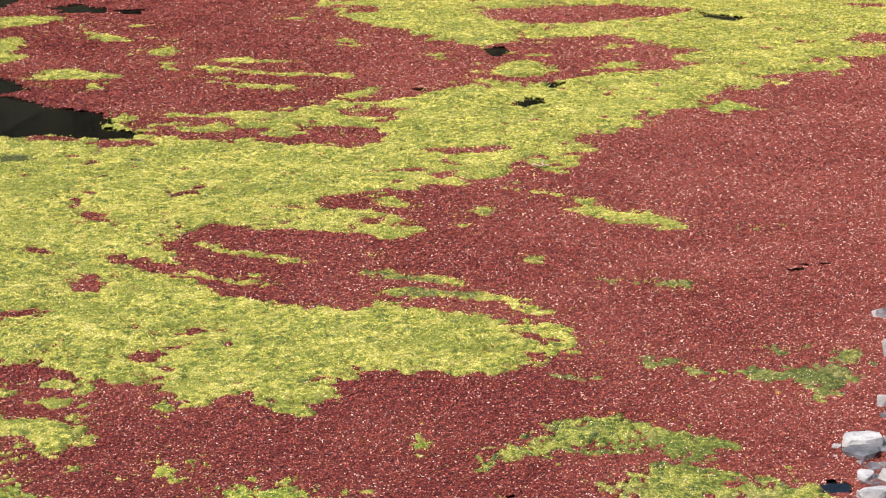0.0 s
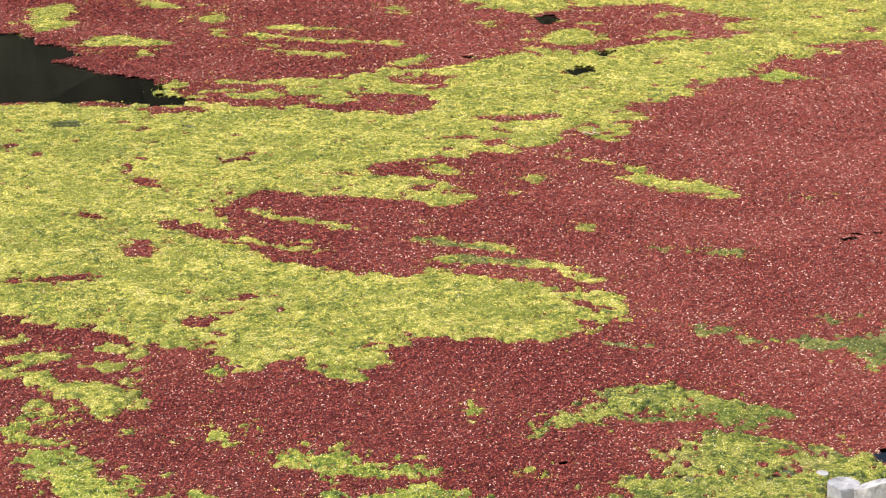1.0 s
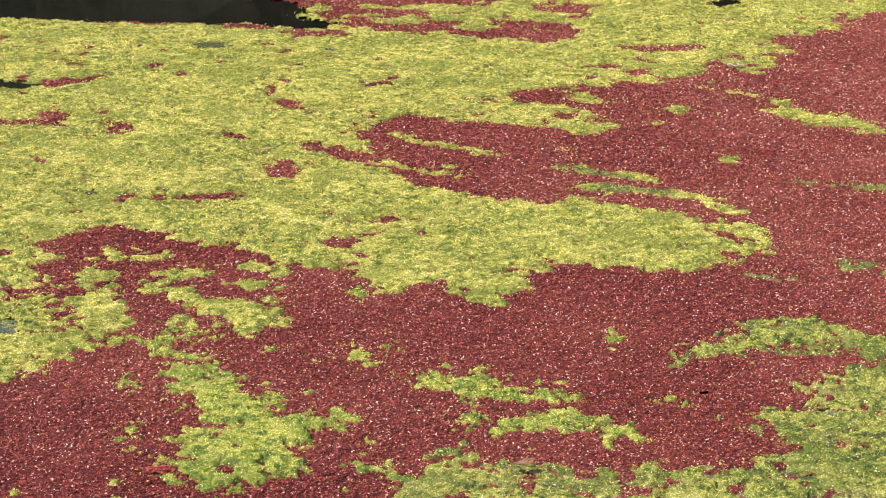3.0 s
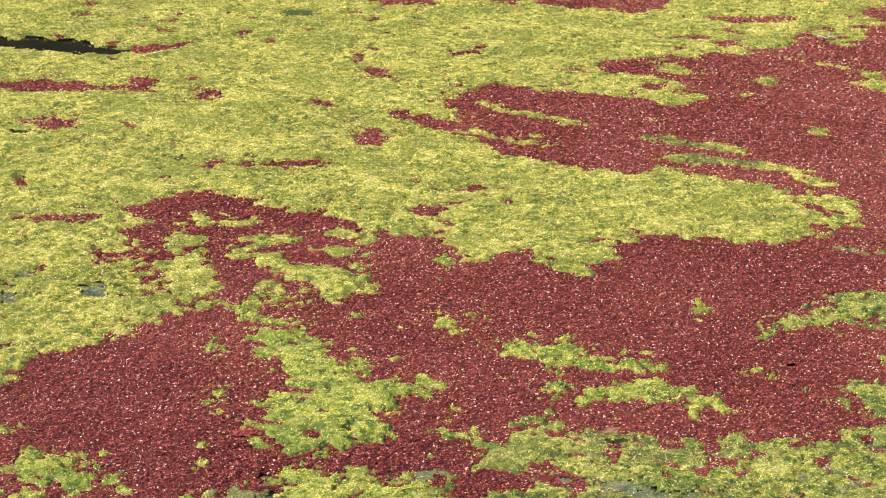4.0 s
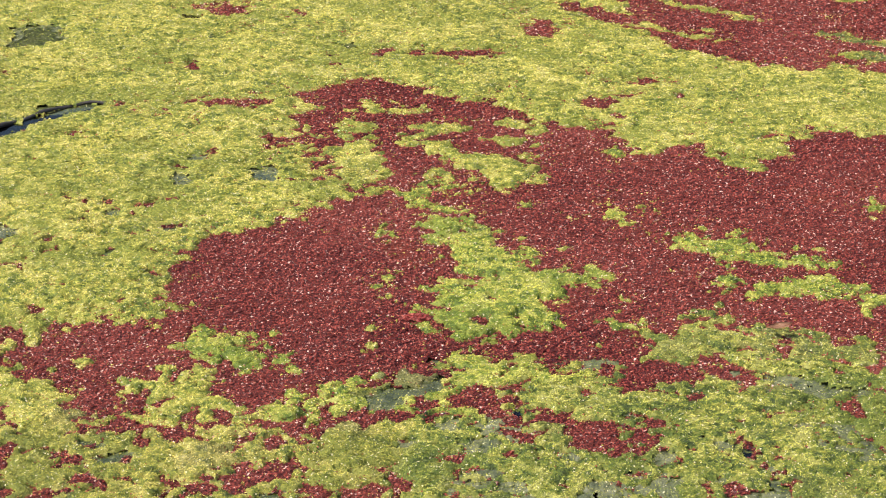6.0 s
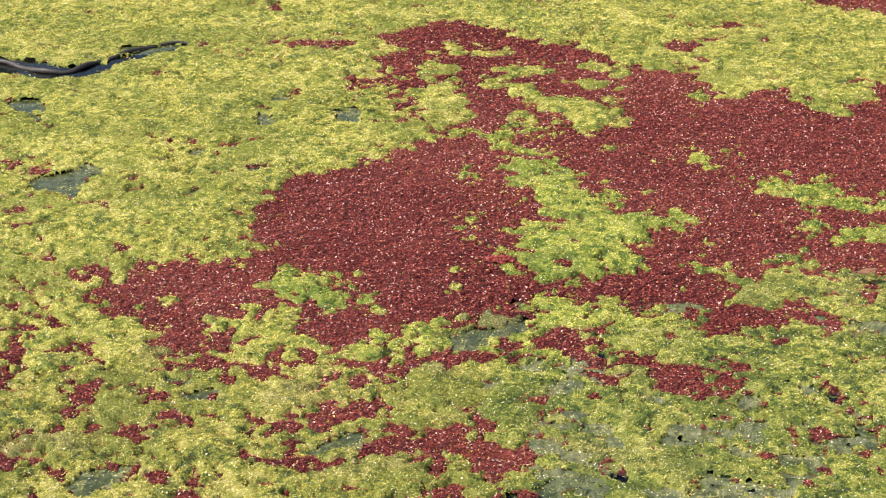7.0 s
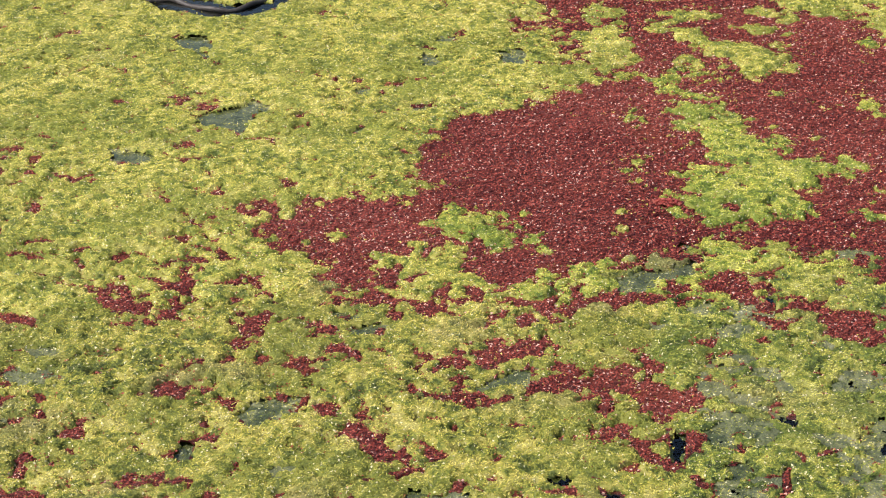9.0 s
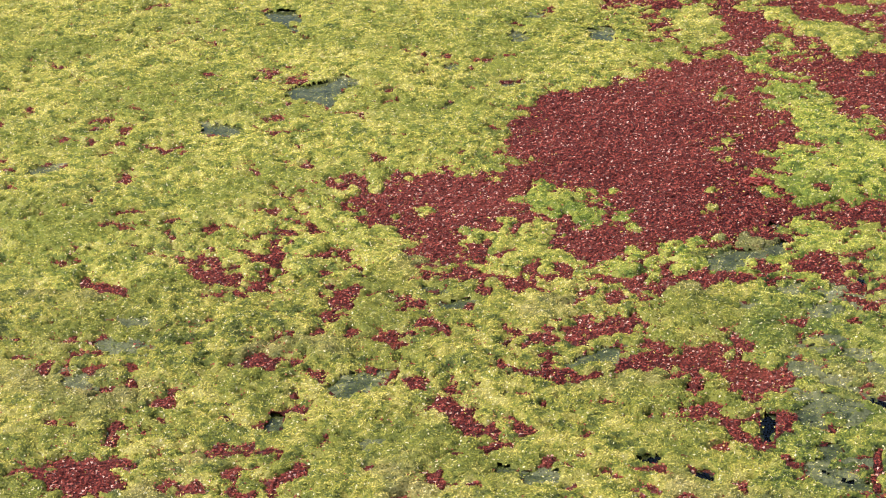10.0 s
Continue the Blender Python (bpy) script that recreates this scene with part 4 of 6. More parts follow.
plan("red", [(1.16, 9.20), (1.26, 9.55), (1.50, 9.84), (1.75, 9.66), (2.02, 9.62), (2.28, 9.77), (2.55, 10.10), (3.73, 10.51), (2.81, 7.77), (2.25, 7.80), (2.08, 7.87), (1.92, 7.78), (1.93, 7.54), (1.96, 7.37), (1.83, 7.29), (1.73, 7.16), (1.53, 7.23), (1.32, 7.27), (1.10, 7.24), (1.00, 7.30), (0.69, 7.37), (0.53, 7.36), (0.39, 7.42)])
plan("red", [(1.20, 7.18), (1.30, 7.15), (1.37, 7.13), (1.32, 7.00), (1.23, 7.00)])
plan("red", [(1.94, 9.64), (2.09, 9.70), (2.30, 9.85), (2.51, 10.05), (2.56, 10.15), (2.81, 10.22), (3.49, 10.41), (4.47, 10.69), (4.98, 10.84), (3.53, 7.56), (3.08, 7.64), (3.05, 7.84), (2.39, 7.77), (1.48, 7.93), (1.03, 8.02), (0.92, 9.22), (1.22, 9.46)])
plan("red", [(-2.90, 27.65), (3.04, 26.55), (2.77, 23.13), (2.90, 22.21), (3.04, 21.47), (3.34, 21.17), (3.43, 20.61), (3.65, 20.23), (4.02, 19.84), (4.35, 20.06), (4.90, 20.19), (5.48, 20.19), (5.61, 19.61), (5.82, 19.36), (6.00, 19.12), (5.79, 18.88), (5.51, 18.87), (5.76, 18.43), (5.47, 18.17), (5.08, 18.11), (4.64, 18.04), (4.38, 17.82), (4.07, 17.59), (3.83, 17.86), (3.58, 17.88), (3.28, 17.65), (2.93, 17.32), (2.64, 17.03), (2.23, 17.16), (1.72, 16.84), (1.26, 16.77), (0.58, 16.90), (0.35, 16.70), (0.34, 16.34), (0.50, 16.08), (-1.82, 16.51)])
plan("red", [(8.34, 18.51), (7.28, 18.54), (6.95, 17.80), (6.39, 17.75), (5.99, 17.64), (6.21, 17.37), (5.90, 17.22), (5.60, 17.08), (5.36, 16.63), (5.08, 16.37), (4.63, 15.98), (4.40, 15.66), (4.13, 15.48), (3.76, 15.35), (3.85, 14.92), (3.73, 14.71), (3.60, 14.34), (3.37, 14.25), (3.22, 14.49), (3.12, 14.43), (3.12, 14.25), (2.84, 13.97), (2.58, 13.84), (2.43, 13.90), (2.17, 13.73), (1.77, 13.67), (1.54, 13.52), (1.61, 13.31), (1.89, 13.20), (2.06, 13.09), (2.15, 12.79), (2.12, 12.55), (1.96, 12.41), (1.78, 12.65), (1.43, 12.75), (1.12, 12.86), (1.92, 12.19), (4.98, 10.84)])
plan("red", [(1.23, 12.85), (0.96, 12.99), (0.78, 12.95), (0.62, 12.77), (0.53, 12.58), (0.57, 12.35), (0.65, 12.01), (0.55, 12.06), (0.36, 12.29), (0.23, 12.40), (0.13, 12.35), (0.22, 12.21), (0.38, 11.95), (0.57, 11.87), (0.68, 11.55), (0.85, 11.28), (0.94, 11.23), (1.11, 11.06), (1.30, 11.03), (1.47, 10.93), (1.59, 11.09), (1.73, 10.96), (1.96, 10.83), (2.15, 10.71), (2.30, 10.51), (2.45, 10.48), (2.54, 10.36), (2.55, 10.13), (2.73, 9.93), (4.69, 10.19), (7.11, 15.69), (3.71, 13.59), (2.42, 12.99), (2.01, 12.31), (1.77, 12.57)])
plan("red", [(4.29, 22.08), (4.65, 22.32), (5.43, 22.41), (6.06, 22.38), (6.50, 22.12), (6.77, 21.93), (6.31, 21.45), (5.76, 21.25), (5.25, 21.14), (4.77, 21.15), (4.48, 21.49)])
plan("red", [(1.10, 15.95), (1.30, 16.17), (1.46, 16.02), (1.61, 15.77), (1.81, 16.00), (2.09, 16.11), (2.39, 15.99), (2.45, 15.73), (2.30, 15.40), (2.11, 15.26), (1.84, 15.46), (1.58, 15.45), (1.34, 15.68), (1.17, 15.65)])
plan("red", [(0.53, 16.10), (0.77, 16.22), (1.11, 16.04), (1.17, 15.65), (0.92, 15.76), (0.71, 15.85)])
plan("red", [(0.35, 16.65), (0.62, 16.79), (1.07, 16.64), (1.46, 16.44), (1.14, 16.36), (0.77, 16.22), (0.51, 16.11)])
plan("red", [(2.13, 16.74), (2.64, 16.72), (2.54, 16.37), (2.23, 16.45)])
plan("red", [(-1.38, 16.36), (-0.53, 16.21), (-0.10, 16.13), (0.11, 15.91), (0.52, 15.84), (0.47, 15.63), (0.32, 15.55), (0.07, 15.83), (-0.52, 16.03), (-1.37, 16.18)])
plan("red", [(0.04, 13.35), (0.22, 13.44), (0.20, 13.25), (0.07, 13.25)])
plan("red", [(0.51, 13.31), (0.61, 13.37), (0.57, 13.19)])
plan("red", [(0.61, 13.97), (0.85, 14.03), (0.80, 13.86)])
plan("red", [(-0.27, 12.59), (-0.13, 12.58), (-0.17, 12.42)])
plan("red", [(-0.04, 11.74), (0.05, 11.88), (0.22, 11.71), (0.17, 11.53), (-0.01, 11.56)])
plan("red", [(-0.53, 11.20), (-0.16, 11.23), (-0.20, 11.08), (-0.53, 11.12)])
plan("red", [(2.64, 15.08), (2.94, 15.11), (3.23, 14.99), (3.02, 14.85), (2.69, 14.91)])
plan("red", [(2.56, 14.24), (2.76, 14.34), (2.62, 14.10)])
plan("red", [(1.79, 13.01), (1.98, 13.05), (2.00, 12.88), (1.84, 12.84)])
plan("red", [(2.29, 10.34), (2.40, 10.30), (2.47, 10.17), (2.37, 10.13), (2.29, 10.22)])
plan("red", [(2.11, 10.40), (2.20, 10.35), (2.13, 10.30)])
plan("red", [(7.77, 19.80), (8.34, 19.89), (8.03, 19.13), (7.64, 19.31)])
plan("red", [(2.93, 22.96), (3.46, 22.68), (3.33, 22.26), (2.98, 22.41)])
plan("red", [(8.46, 22.12), (9.13, 21.81), (9.03, 21.56), (8.48, 21.84)])
plan("red", [(2.27, 14.41), (2.52, 14.44), (2.41, 14.27)])
plan("red", [(-2.13, 13.19), (-1.61, 13.05), (-1.28, 13.17), (-1.28, 12.86), (-1.67, 12.93), (-2.08, 12.87)])
plan("red", [(-1.98, 12.13), (-1.64, 12.09), (-1.73, 11.96), (-1.96, 12.00)])
plan("red", [(-1.77, 14.15), (-1.43, 14.19), (-1.15, 14.26), (-1.19, 14.10), (-1.52, 13.97), (-1.71, 13.94)])
plan("red", [(-0.50, 11.18), (-0.15, 11.22), (-0.18, 11.09), (-0.43, 11.12)])
plan("red", [(-0.26, 12.60), (-0.13, 12.55), (-0.17, 12.42)])
plan("red", [(0.05, 13.43), (0.19, 13.47), (0.20, 13.29), (0.08, 13.25)])
plan("red", [(0.51, 13.33), (0.61, 13.39), (0.58, 13.23)])
plan("red", [(-0.08, 12.23), (0.00, 12.17), (-0.04, 12.10)])
plan("red", [(-0.02, 11.64), (0.04, 11.92), (0.15, 11.87), (0.07, 11.77), (0.19, 11.58), (0.10, 11.51), (0.01, 11.51)])
plan("red", [(0.61, 14.00), (0.85, 14.01), (0.84, 13.85), (0.65, 13.86)])
plan("red", [(-1.08, 13.00), (-0.93, 12.93), (-0.88, 12.75), (-0.96, 12.81)])
plan("red", [(-1.49, 10.21), (-1.33, 10.25), (-1.35, 10.14)])
plan("red", [(-1.43, 15.06), (-1.25, 15.12), (-1.30, 14.88), (-1.39, 14.92)])
plan("red", [(-0.88, 14.60), (-0.78, 14.67), (-0.78, 14.44)])
plan("red", [(2.60, 14.93), (2.84, 15.06), (3.19, 15.09), (3.07, 14.93), (2.76, 14.84)])
plan("red", [(2.52, 14.20), (2.77, 14.25), (2.70, 14.08)])
plan("red", [(-0.89, 11.15), (-0.77, 11.20), (-0.80, 11.09)])
plan("red", [(-1.08, 10.93), (-1.02, 10.95), (-1.03, 10.86)])
plan("red", [(-2.54, 13.06), (-2.02, 13.19), (-1.64, 13.09), (-1.30, 12.96), (-1.97, 12.85)])
plan("red", [(-1.85, 12.14), (-1.74, 12.17), (-1.75, 11.96)])
plan("red", [(-0.27, 12.55), (-0.15, 12.60), (-0.16, 12.45), (-0.23, 12.45)])
plan("red", [(-2.58, 8.28), (-2.43, 8.31), (-2.45, 8.20)])
plan("red", [(-2.48, 7.83), (-2.42, 7.80), (-2.40, 7.63), (-2.44, 7.69)])
plan("red", [(-1.85, 10.03), (-1.76, 10.00), (-1.79, 9.92)])
plan("red", [(-1.63, 10.20), (-1.35, 10.27), (-1.34, 10.19), (-1.56, 10.15)])
# algae on the red
plan("green", [(-1.35, 7.11), (-1.31, 7.17), (-1.27, 7.24), (-1.22, 7.26), (-1.18, 7.22), (-1.09, 7.18), (-1.04, 7.10), (-0.98, 7.00), (-0.92, 6.90), (-0.94, 6.85), (-1.03, 6.83), (-1.11, 6.83), (-1.17, 6.89), (-1.24, 6.91), (-1.30, 6.98)])
plan("green", [(-1.48, 6.74), (-1.44, 6.80), (-1.38, 6.81), (-1.34, 6.87), (-1.31, 6.82), (-1.26, 6.78), (-1.21, 6.79), (-1.16, 6.74), (-1.09, 6.65), (-1.03, 6.60), (-1.04, 6.56), (-1.07, 6.51), (-1.11, 6.48), (-1.17, 6.46), (-1.24, 6.43), (-1.30, 6.43), (-1.34, 6.45), (-1.39, 6.50), (-1.43, 6.55), (-1.43, 6.63), (-1.47, 6.67)])
plan("green", [(-1.69, 6.91), (-1.67, 6.95), (-1.64, 6.91), (-1.66, 6.88)])
plan("green", [(-0.67, 8.35), (-0.64, 8.39), (-0.60, 8.35), (-0.63, 8.32)])
plan("green", [(-0.89, 6.64), (-0.78, 6.70), (-0.70, 6.68), (-0.79, 6.59), (-0.87, 6.58)])
plan("green", [(-0.99, 6.50), (-0.92, 6.54), (-0.80, 6.52), (-0.71, 6.54), (-0.80, 6.47), (-0.91, 6.46)])
plan("green", [(-1.00, 9.91), (-0.91, 9.98), (-0.80, 9.87), (-0.75, 9.69), (-0.74, 9.42), (-0.70, 9.17), (-0.71, 8.82), (-0.83, 8.82), (-0.92, 8.97), (-0.95, 9.29), (-0.95, 9.59)])
plan("green", [(-0.89, 10.30), (-0.85, 10.34), (-0.82, 10.21), (-0.73, 10.16), (-0.61, 10.15), (-0.47, 10.18), (-0.50, 10.08), (-0.64, 10.03), (-0.78, 10.03), (-0.87, 10.10)])
plan("green", [(-0.62, 9.78), (-0.57, 9.88), (-0.46, 9.88), (-0.35, 9.84), (-0.31, 9.74), (-0.46, 9.70), (-0.54, 9.65), (-0.56, 9.52), (-0.61, 9.42), (-0.63, 9.60)])
plan("green", [(-0.51, 9.56), (-0.40, 9.61), (-0.34, 9.48), (-0.29, 9.44), (-0.18, 9.40), (-0.05, 9.40), (0.04, 9.32), (0.06, 9.03), (0.00, 8.95), (-0.10, 8.91), (-0.25, 8.86), (-0.33, 8.82), (-0.31, 8.98), (-0.23, 9.11), (-0.33, 9.14), (-0.44, 9.34), (-0.50, 9.39)])
plan("green", [(-0.54, 9.10), (-0.44, 9.18), (-0.38, 9.06), (-0.43, 8.93), (-0.42, 8.83), (-0.45, 8.63), (-0.55, 8.63), (-0.60, 8.67), (-0.58, 8.80), (-0.48, 8.90)])
plan("green", [(-0.20, 9.98), (-0.04, 9.93), (0.07, 9.80), (0.09, 9.73), (-0.04, 9.77), (-0.18, 9.85)])
plan("green", [(-0.21, 9.63), (-0.10, 9.65), (0.05, 9.60), (0.03, 9.53), (-0.13, 9.54)])
plan("green", [(0.31, 9.45), (0.40, 9.52), (0.43, 9.41), (0.37, 9.32), (0.32, 9.34)])
plan("green", [(-0.50, 8.46), (-0.45, 8.57), (-0.35, 8.64), (-0.27, 8.61), (-0.23, 8.53), (-0.25, 8.43), (-0.20, 8.36), (-0.16, 8.22), (-0.17, 8.16), (-0.08, 8.17), (0.01, 8.07), (0.06, 8.00), (-0.01, 7.94), (0.10, 7.91), (0.26, 7.89), (0.29, 7.82), (0.23, 7.72), (0.14, 7.63), (0.09, 7.55), (0.09, 7.43), (0.14, 7.35), (0.05, 7.31), (-0.04, 7.28), (-0.10, 7.23), (-0.19, 7.17), (-0.27, 7.20), (-0.34, 7.25), (-0.40, 7.28), (-0.43, 7.42), (-0.39, 7.48), (-0.39, 7.59), (-0.42, 7.71), (-0.40, 7.80), (-0.35, 7.77), (-0.26, 7.79), (-0.31, 7.96), (-0.38, 8.02), (-0.41, 8.15), (-0.44, 8.28)])
plan("green", [(0.30, 8.69), (0.32, 8.79), (0.35, 8.81), (0.34, 8.60), (0.30, 8.54)])
plan("green", [(0.33, 8.50), (0.37, 8.55), (0.38, 8.44), (0.34, 8.43)])
plan("green", [(0.43, 8.65), (0.47, 8.70), (0.51, 8.64), (0.46, 8.58)])
plan("green", [(0.43, 8.45), (0.48, 8.47), (0.48, 8.40)])
plan("green", [(-0.03, 8.69), (0.02, 8.72), (0.03, 8.65)])
plan("green", [(1.46, 8.76), (1.52, 8.81), (1.52, 8.73), (1.47, 8.70)])
plan("green", [(0.59, 8.28), (0.66, 8.33), (0.76, 8.30), (0.83, 8.34), (0.87, 8.25), (0.81, 8.18), (0.67, 8.12), (0.60, 8.18)])
plan("green", [(0.76, 8.07), (0.86, 8.15), (0.96, 8.26), (1.02, 8.15), (1.12, 8.16), (1.20, 8.06), (1.19, 7.99), (1.07, 7.96), (0.98, 8.00), (0.87, 8.01), (0.76, 7.97)])
plan("green", [(0.62, 7.85), (0.74, 7.93), (0.80, 7.83), (0.93, 7.80), (1.05, 7.84), (1.17, 7.86), (1.25, 7.79), (1.32, 7.70), (1.40, 7.61), (1.41, 7.52), (1.32, 7.52), (1.22, 7.60), (1.12, 7.65), (0.98, 7.67), (0.85, 7.66), (0.77, 7.73), (0.66, 7.80)])
plan("green", [(0.33, 7.61), (0.36, 7.64), (0.37, 7.59)])
plan("green", [(0.27, 7.37), (0.39, 7.37), (0.38, 7.27), (0.32, 7.21), (0.27, 7.24)])
plan("green", [(0.59, 7.43), (0.70, 7.46), (0.77, 7.42), (0.69, 7.38), (0.61, 7.38)])
plan("green", [(1.58, 7.99), (1.66, 8.03), (1.65, 7.89), (1.58, 7.85)])
plan("green", [(2.20, 8.06), (2.27, 8.13), (2.47, 8.25), (2.36, 7.84), (2.22, 7.86)])
plan("green", [(1.44, 8.73), (1.49, 8.79), (1.50, 8.70), (1.45, 8.65)])
plan("green", [(1.68, 8.43), (1.80, 8.56), (1.89, 8.62), (1.97, 8.64), (2.12, 8.84), (2.25, 8.94), (2.41, 8.91), (2.53, 8.85), (2.66, 8.75), (2.78, 8.62), (2.87, 8.48), (2.83, 8.36), (2.75, 8.41), (2.77, 8.27), (2.63, 8.32), (2.51, 8.42), (2.43, 8.50), (2.25, 8.50), (2.09, 8.49), (1.96, 8.49), (1.82, 8.40), (1.72, 8.39)])
plan("green", [(2.40, 8.22), (2.55, 8.28), (2.67, 8.20), (2.75, 8.13), (2.82, 8.02), (2.96, 7.99), (3.05, 7.85), (2.98, 7.66), (2.14, 7.81), (2.27, 8.11)])
plan("green", [(3.21, 9.46), (3.31, 9.58), (3.42, 9.47), (3.58, 9.49), (3.72, 9.55), (3.81, 9.73), (3.92, 9.73), (3.73, 9.27), (3.60, 9.15), (3.44, 9.04), (3.45, 9.22), (3.37, 9.33), (3.26, 9.35)])
plan("green", [(3.47, 9.80), (3.74, 9.85), (3.71, 9.77), (3.52, 9.75)])
plan("green", [(2.75, 9.77), (2.85, 9.82), (2.98, 9.73), (2.91, 9.61), (2.84, 9.66)])
plan("green", [(2.99, 9.59), (3.09, 9.52), (3.06, 9.38), (3.00, 9.47)])
plan("green", [(2.29, 9.60), (2.45, 9.62), (2.48, 9.54), (2.31, 9.52)])
plan("green", [(0.57, 8.29), (0.66, 8.36), (0.78, 8.31), (0.91, 8.22), (1.14, 8.14), (1.13, 8.06), (0.57, 8.16)])
plan("green", [(0.29, 8.73), (0.34, 8.83), (0.37, 8.61), (0.31, 8.48), (0.28, 8.55)])
plan("green", [(0.33, 9.46), (0.42, 9.61), (0.43, 9.40), (0.37, 9.34)])
plan("green", [(1.47, 8.77), (1.52, 8.82), (1.51, 8.69), (1.47, 8.67)])
plan("green", [(-0.90, 22.45), (-0.32, 22.72), (-0.01, 22.53), (-0.08, 22.17), (-0.37, 21.94), (-0.88, 21.79)])
plan("green", [(0.14, 21.88), (0.31, 21.30), (0.59, 21.06), (0.64, 20.72), (0.35, 20.77), (0.19, 21.17)])
plan("green", [(0.57, 21.93), (0.91, 21.78), (0.66, 21.63)])
plan("green", [(-0.85, 20.88), (-0.42, 21.25), (-0.37, 20.65), (-0.51, 20.15), (-0.34, 20.12), (-0.37, 19.76), (-0.80, 19.45)])
plan("green", [(-0.28, 19.10), (0.06, 19.20), (0.26, 18.91), (0.56, 18.70), (0.30, 18.54), (-0.04, 18.67), (-0.24, 18.41), (-0.30, 18.68)])
plan("green", [(0.14, 18.31), (0.28, 18.37), (0.30, 18.11), (0.17, 18.11)])
plan("green", [(0.72, 20.03), (0.99, 20.33), (1.09, 20.03), (0.91, 19.69), (0.75, 19.78)])
plan("green", [(0.95, 20.77), (1.09, 20.85), (1.10, 20.52)])
plan("green", [(0.83, 19.41), (1.05, 19.33), (0.98, 19.09)])
plan("green", [(1.09, 19.20), (1.44, 19.07), (1.67, 18.80), (2.01, 18.59), (2.41, 18.52), (2.60, 18.33), (2.52, 18.19), (2.19, 18.37), (1.80, 18.51), (1.42, 18.79), (1.12, 18.94)])
plan("green", [(1.30, 19.45), (1.69, 19.54), (1.83, 19.38), (2.04, 19.25), (1.76, 19.20), (1.40, 19.27)])
plan("green", [(1.40, 18.14), (1.62, 18.18), (1.75, 17.99), (1.97, 17.95), (1.92, 17.76), (1.63, 17.84), (1.44, 17.90)])
plan("green", [(1.05, 18.58), (1.45, 18.45), (1.38, 18.32)])
plan("green", [(2.59, 20.39), (2.75, 20.66), (2.81, 20.42), (2.84, 20.02), (2.62, 20.13)])
plan("green", [(3.33, 19.44), (3.63, 19.49), (3.52, 19.20), (3.36, 19.23)])
plan("green", [(2.23, 22.03), (2.53, 22.10), (2.42, 21.75)])
plan("green", [(3.68, 18.31), (3.92, 18.80), (4.15, 18.89), (4.34, 18.72), (4.35, 18.28), (4.16, 17.98), (3.91, 18.03), (3.73, 18.15)])
plan("green", [(4.78, 18.42), (5.08, 18.72), (5.27, 18.55), (5.09, 18.33), (4.85, 18.25)])
plan("green", [(4.18, 19.32), (4.54, 19.15), (4.62, 19.00), (4.31, 19.12)])
plan("green", [(5.04, 19.43), (5.32, 19.81), (5.34, 19.63), (5.13, 19.31)])
plan("green", [(2.27, 17.47), (2.49, 17.65), (2.67, 17.70), (2.55, 17.37), (2.28, 17.15)])
plan("green", [(0.42, 16.44), (0.70, 16.51), (0.97, 16.41), (0.86, 16.29), (0.56, 16.30)])
plan("green", [(1.47, 16.59), (1.79, 16.60), (2.34, 16.57), (2.14, 16.44), (1.68, 16.43)])
plan("green", [(0.72, 12.55), (0.82, 12.57), (0.91, 12.41), (1.04, 12.29), (1.23, 12.16), (1.38, 12.05), (1.31, 11.99), (1.09, 12.08), (0.90, 12.22), (0.77, 12.38)])
plan("green", [(0.61, 12.02), (0.71, 11.91), (0.82, 11.74), (0.95, 11.65), (1.14, 11.52), (1.06, 11.47), (0.88, 11.58), (0.72, 11.71), (0.64, 11.85)])
plan("green", [(0.95, 11.74), (1.09, 11.79), (1.12, 11.67)])
plan("green", [(1.61, 11.73), (1.79, 11.75), (1.90, 11.61), (2.08, 11.51), (2.23, 11.42), (2.17, 11.28), (1.96, 11.38), (1.78, 11.51), (1.63, 11.60)])
plan("green", [(1.66, 11.27), (1.79, 11.34), (1.90, 11.27), (2.18, 11.18), (2.32, 11.07), (2.48, 10.89), (2.58, 10.69), (2.50, 10.58), (2.40, 10.71), (2.29, 10.90), (2.06, 11.04), (1.81, 11.11)])
plan("green", [(1.73, 12.08), (1.79, 12.11), (1.76, 12.01)])
plan("green", [(3.27, 13.41), (3.41, 13.35), (3.45, 13.06), (3.55, 12.83), (3.70, 12.85), (3.81, 12.67), (3.87, 12.49), (3.76, 12.34), (3.61, 12.37), (3.54, 12.53), (3.37, 12.59), (3.28, 12.81), (3.23, 12.90), (3.25, 13.14)])
plan("green", [(3.12, 13.51), (3.30, 13.44), (3.26, 13.34)])
plan("green", [(2.56, 13.16), (2.68, 13.20), (2.73, 13.06), (2.60, 12.99)])
plan("green", [(2.96, 13.80), (3.07, 14.00), (3.12, 13.92), (2.97, 13.71)])
plan("green", [(5.09, 16.29), (5.43, 16.54), (5.58, 16.23), (5.41, 16.03), (5.14, 16.08)])
plan("green", [(2.95, 11.27), (3.16, 11.28), (3.40, 11.18), (3.52, 11.11), (3.43, 11.04), (3.19, 11.13)])
plan("green", [(4.18, 12.32), (4.37, 12.30), (4.24, 12.25)])
plan("green", [(2.37, 12.75), (2.47, 12.71), (2.40, 12.59)])
plan("green", [(2.64, 11.85), (2.76, 11.87), (2.74, 11.68), (2.64, 11.72)])
plan("green", [(2.67, 14.34), (3.00, 14.35), (3.06, 14.23), (2.78, 14.09), (2.61, 14.01)])
plan("green", [(1.98, 13.53), (2.14, 13.58), (2.31, 13.42), (2.16, 13.23), (1.99, 13.31)])
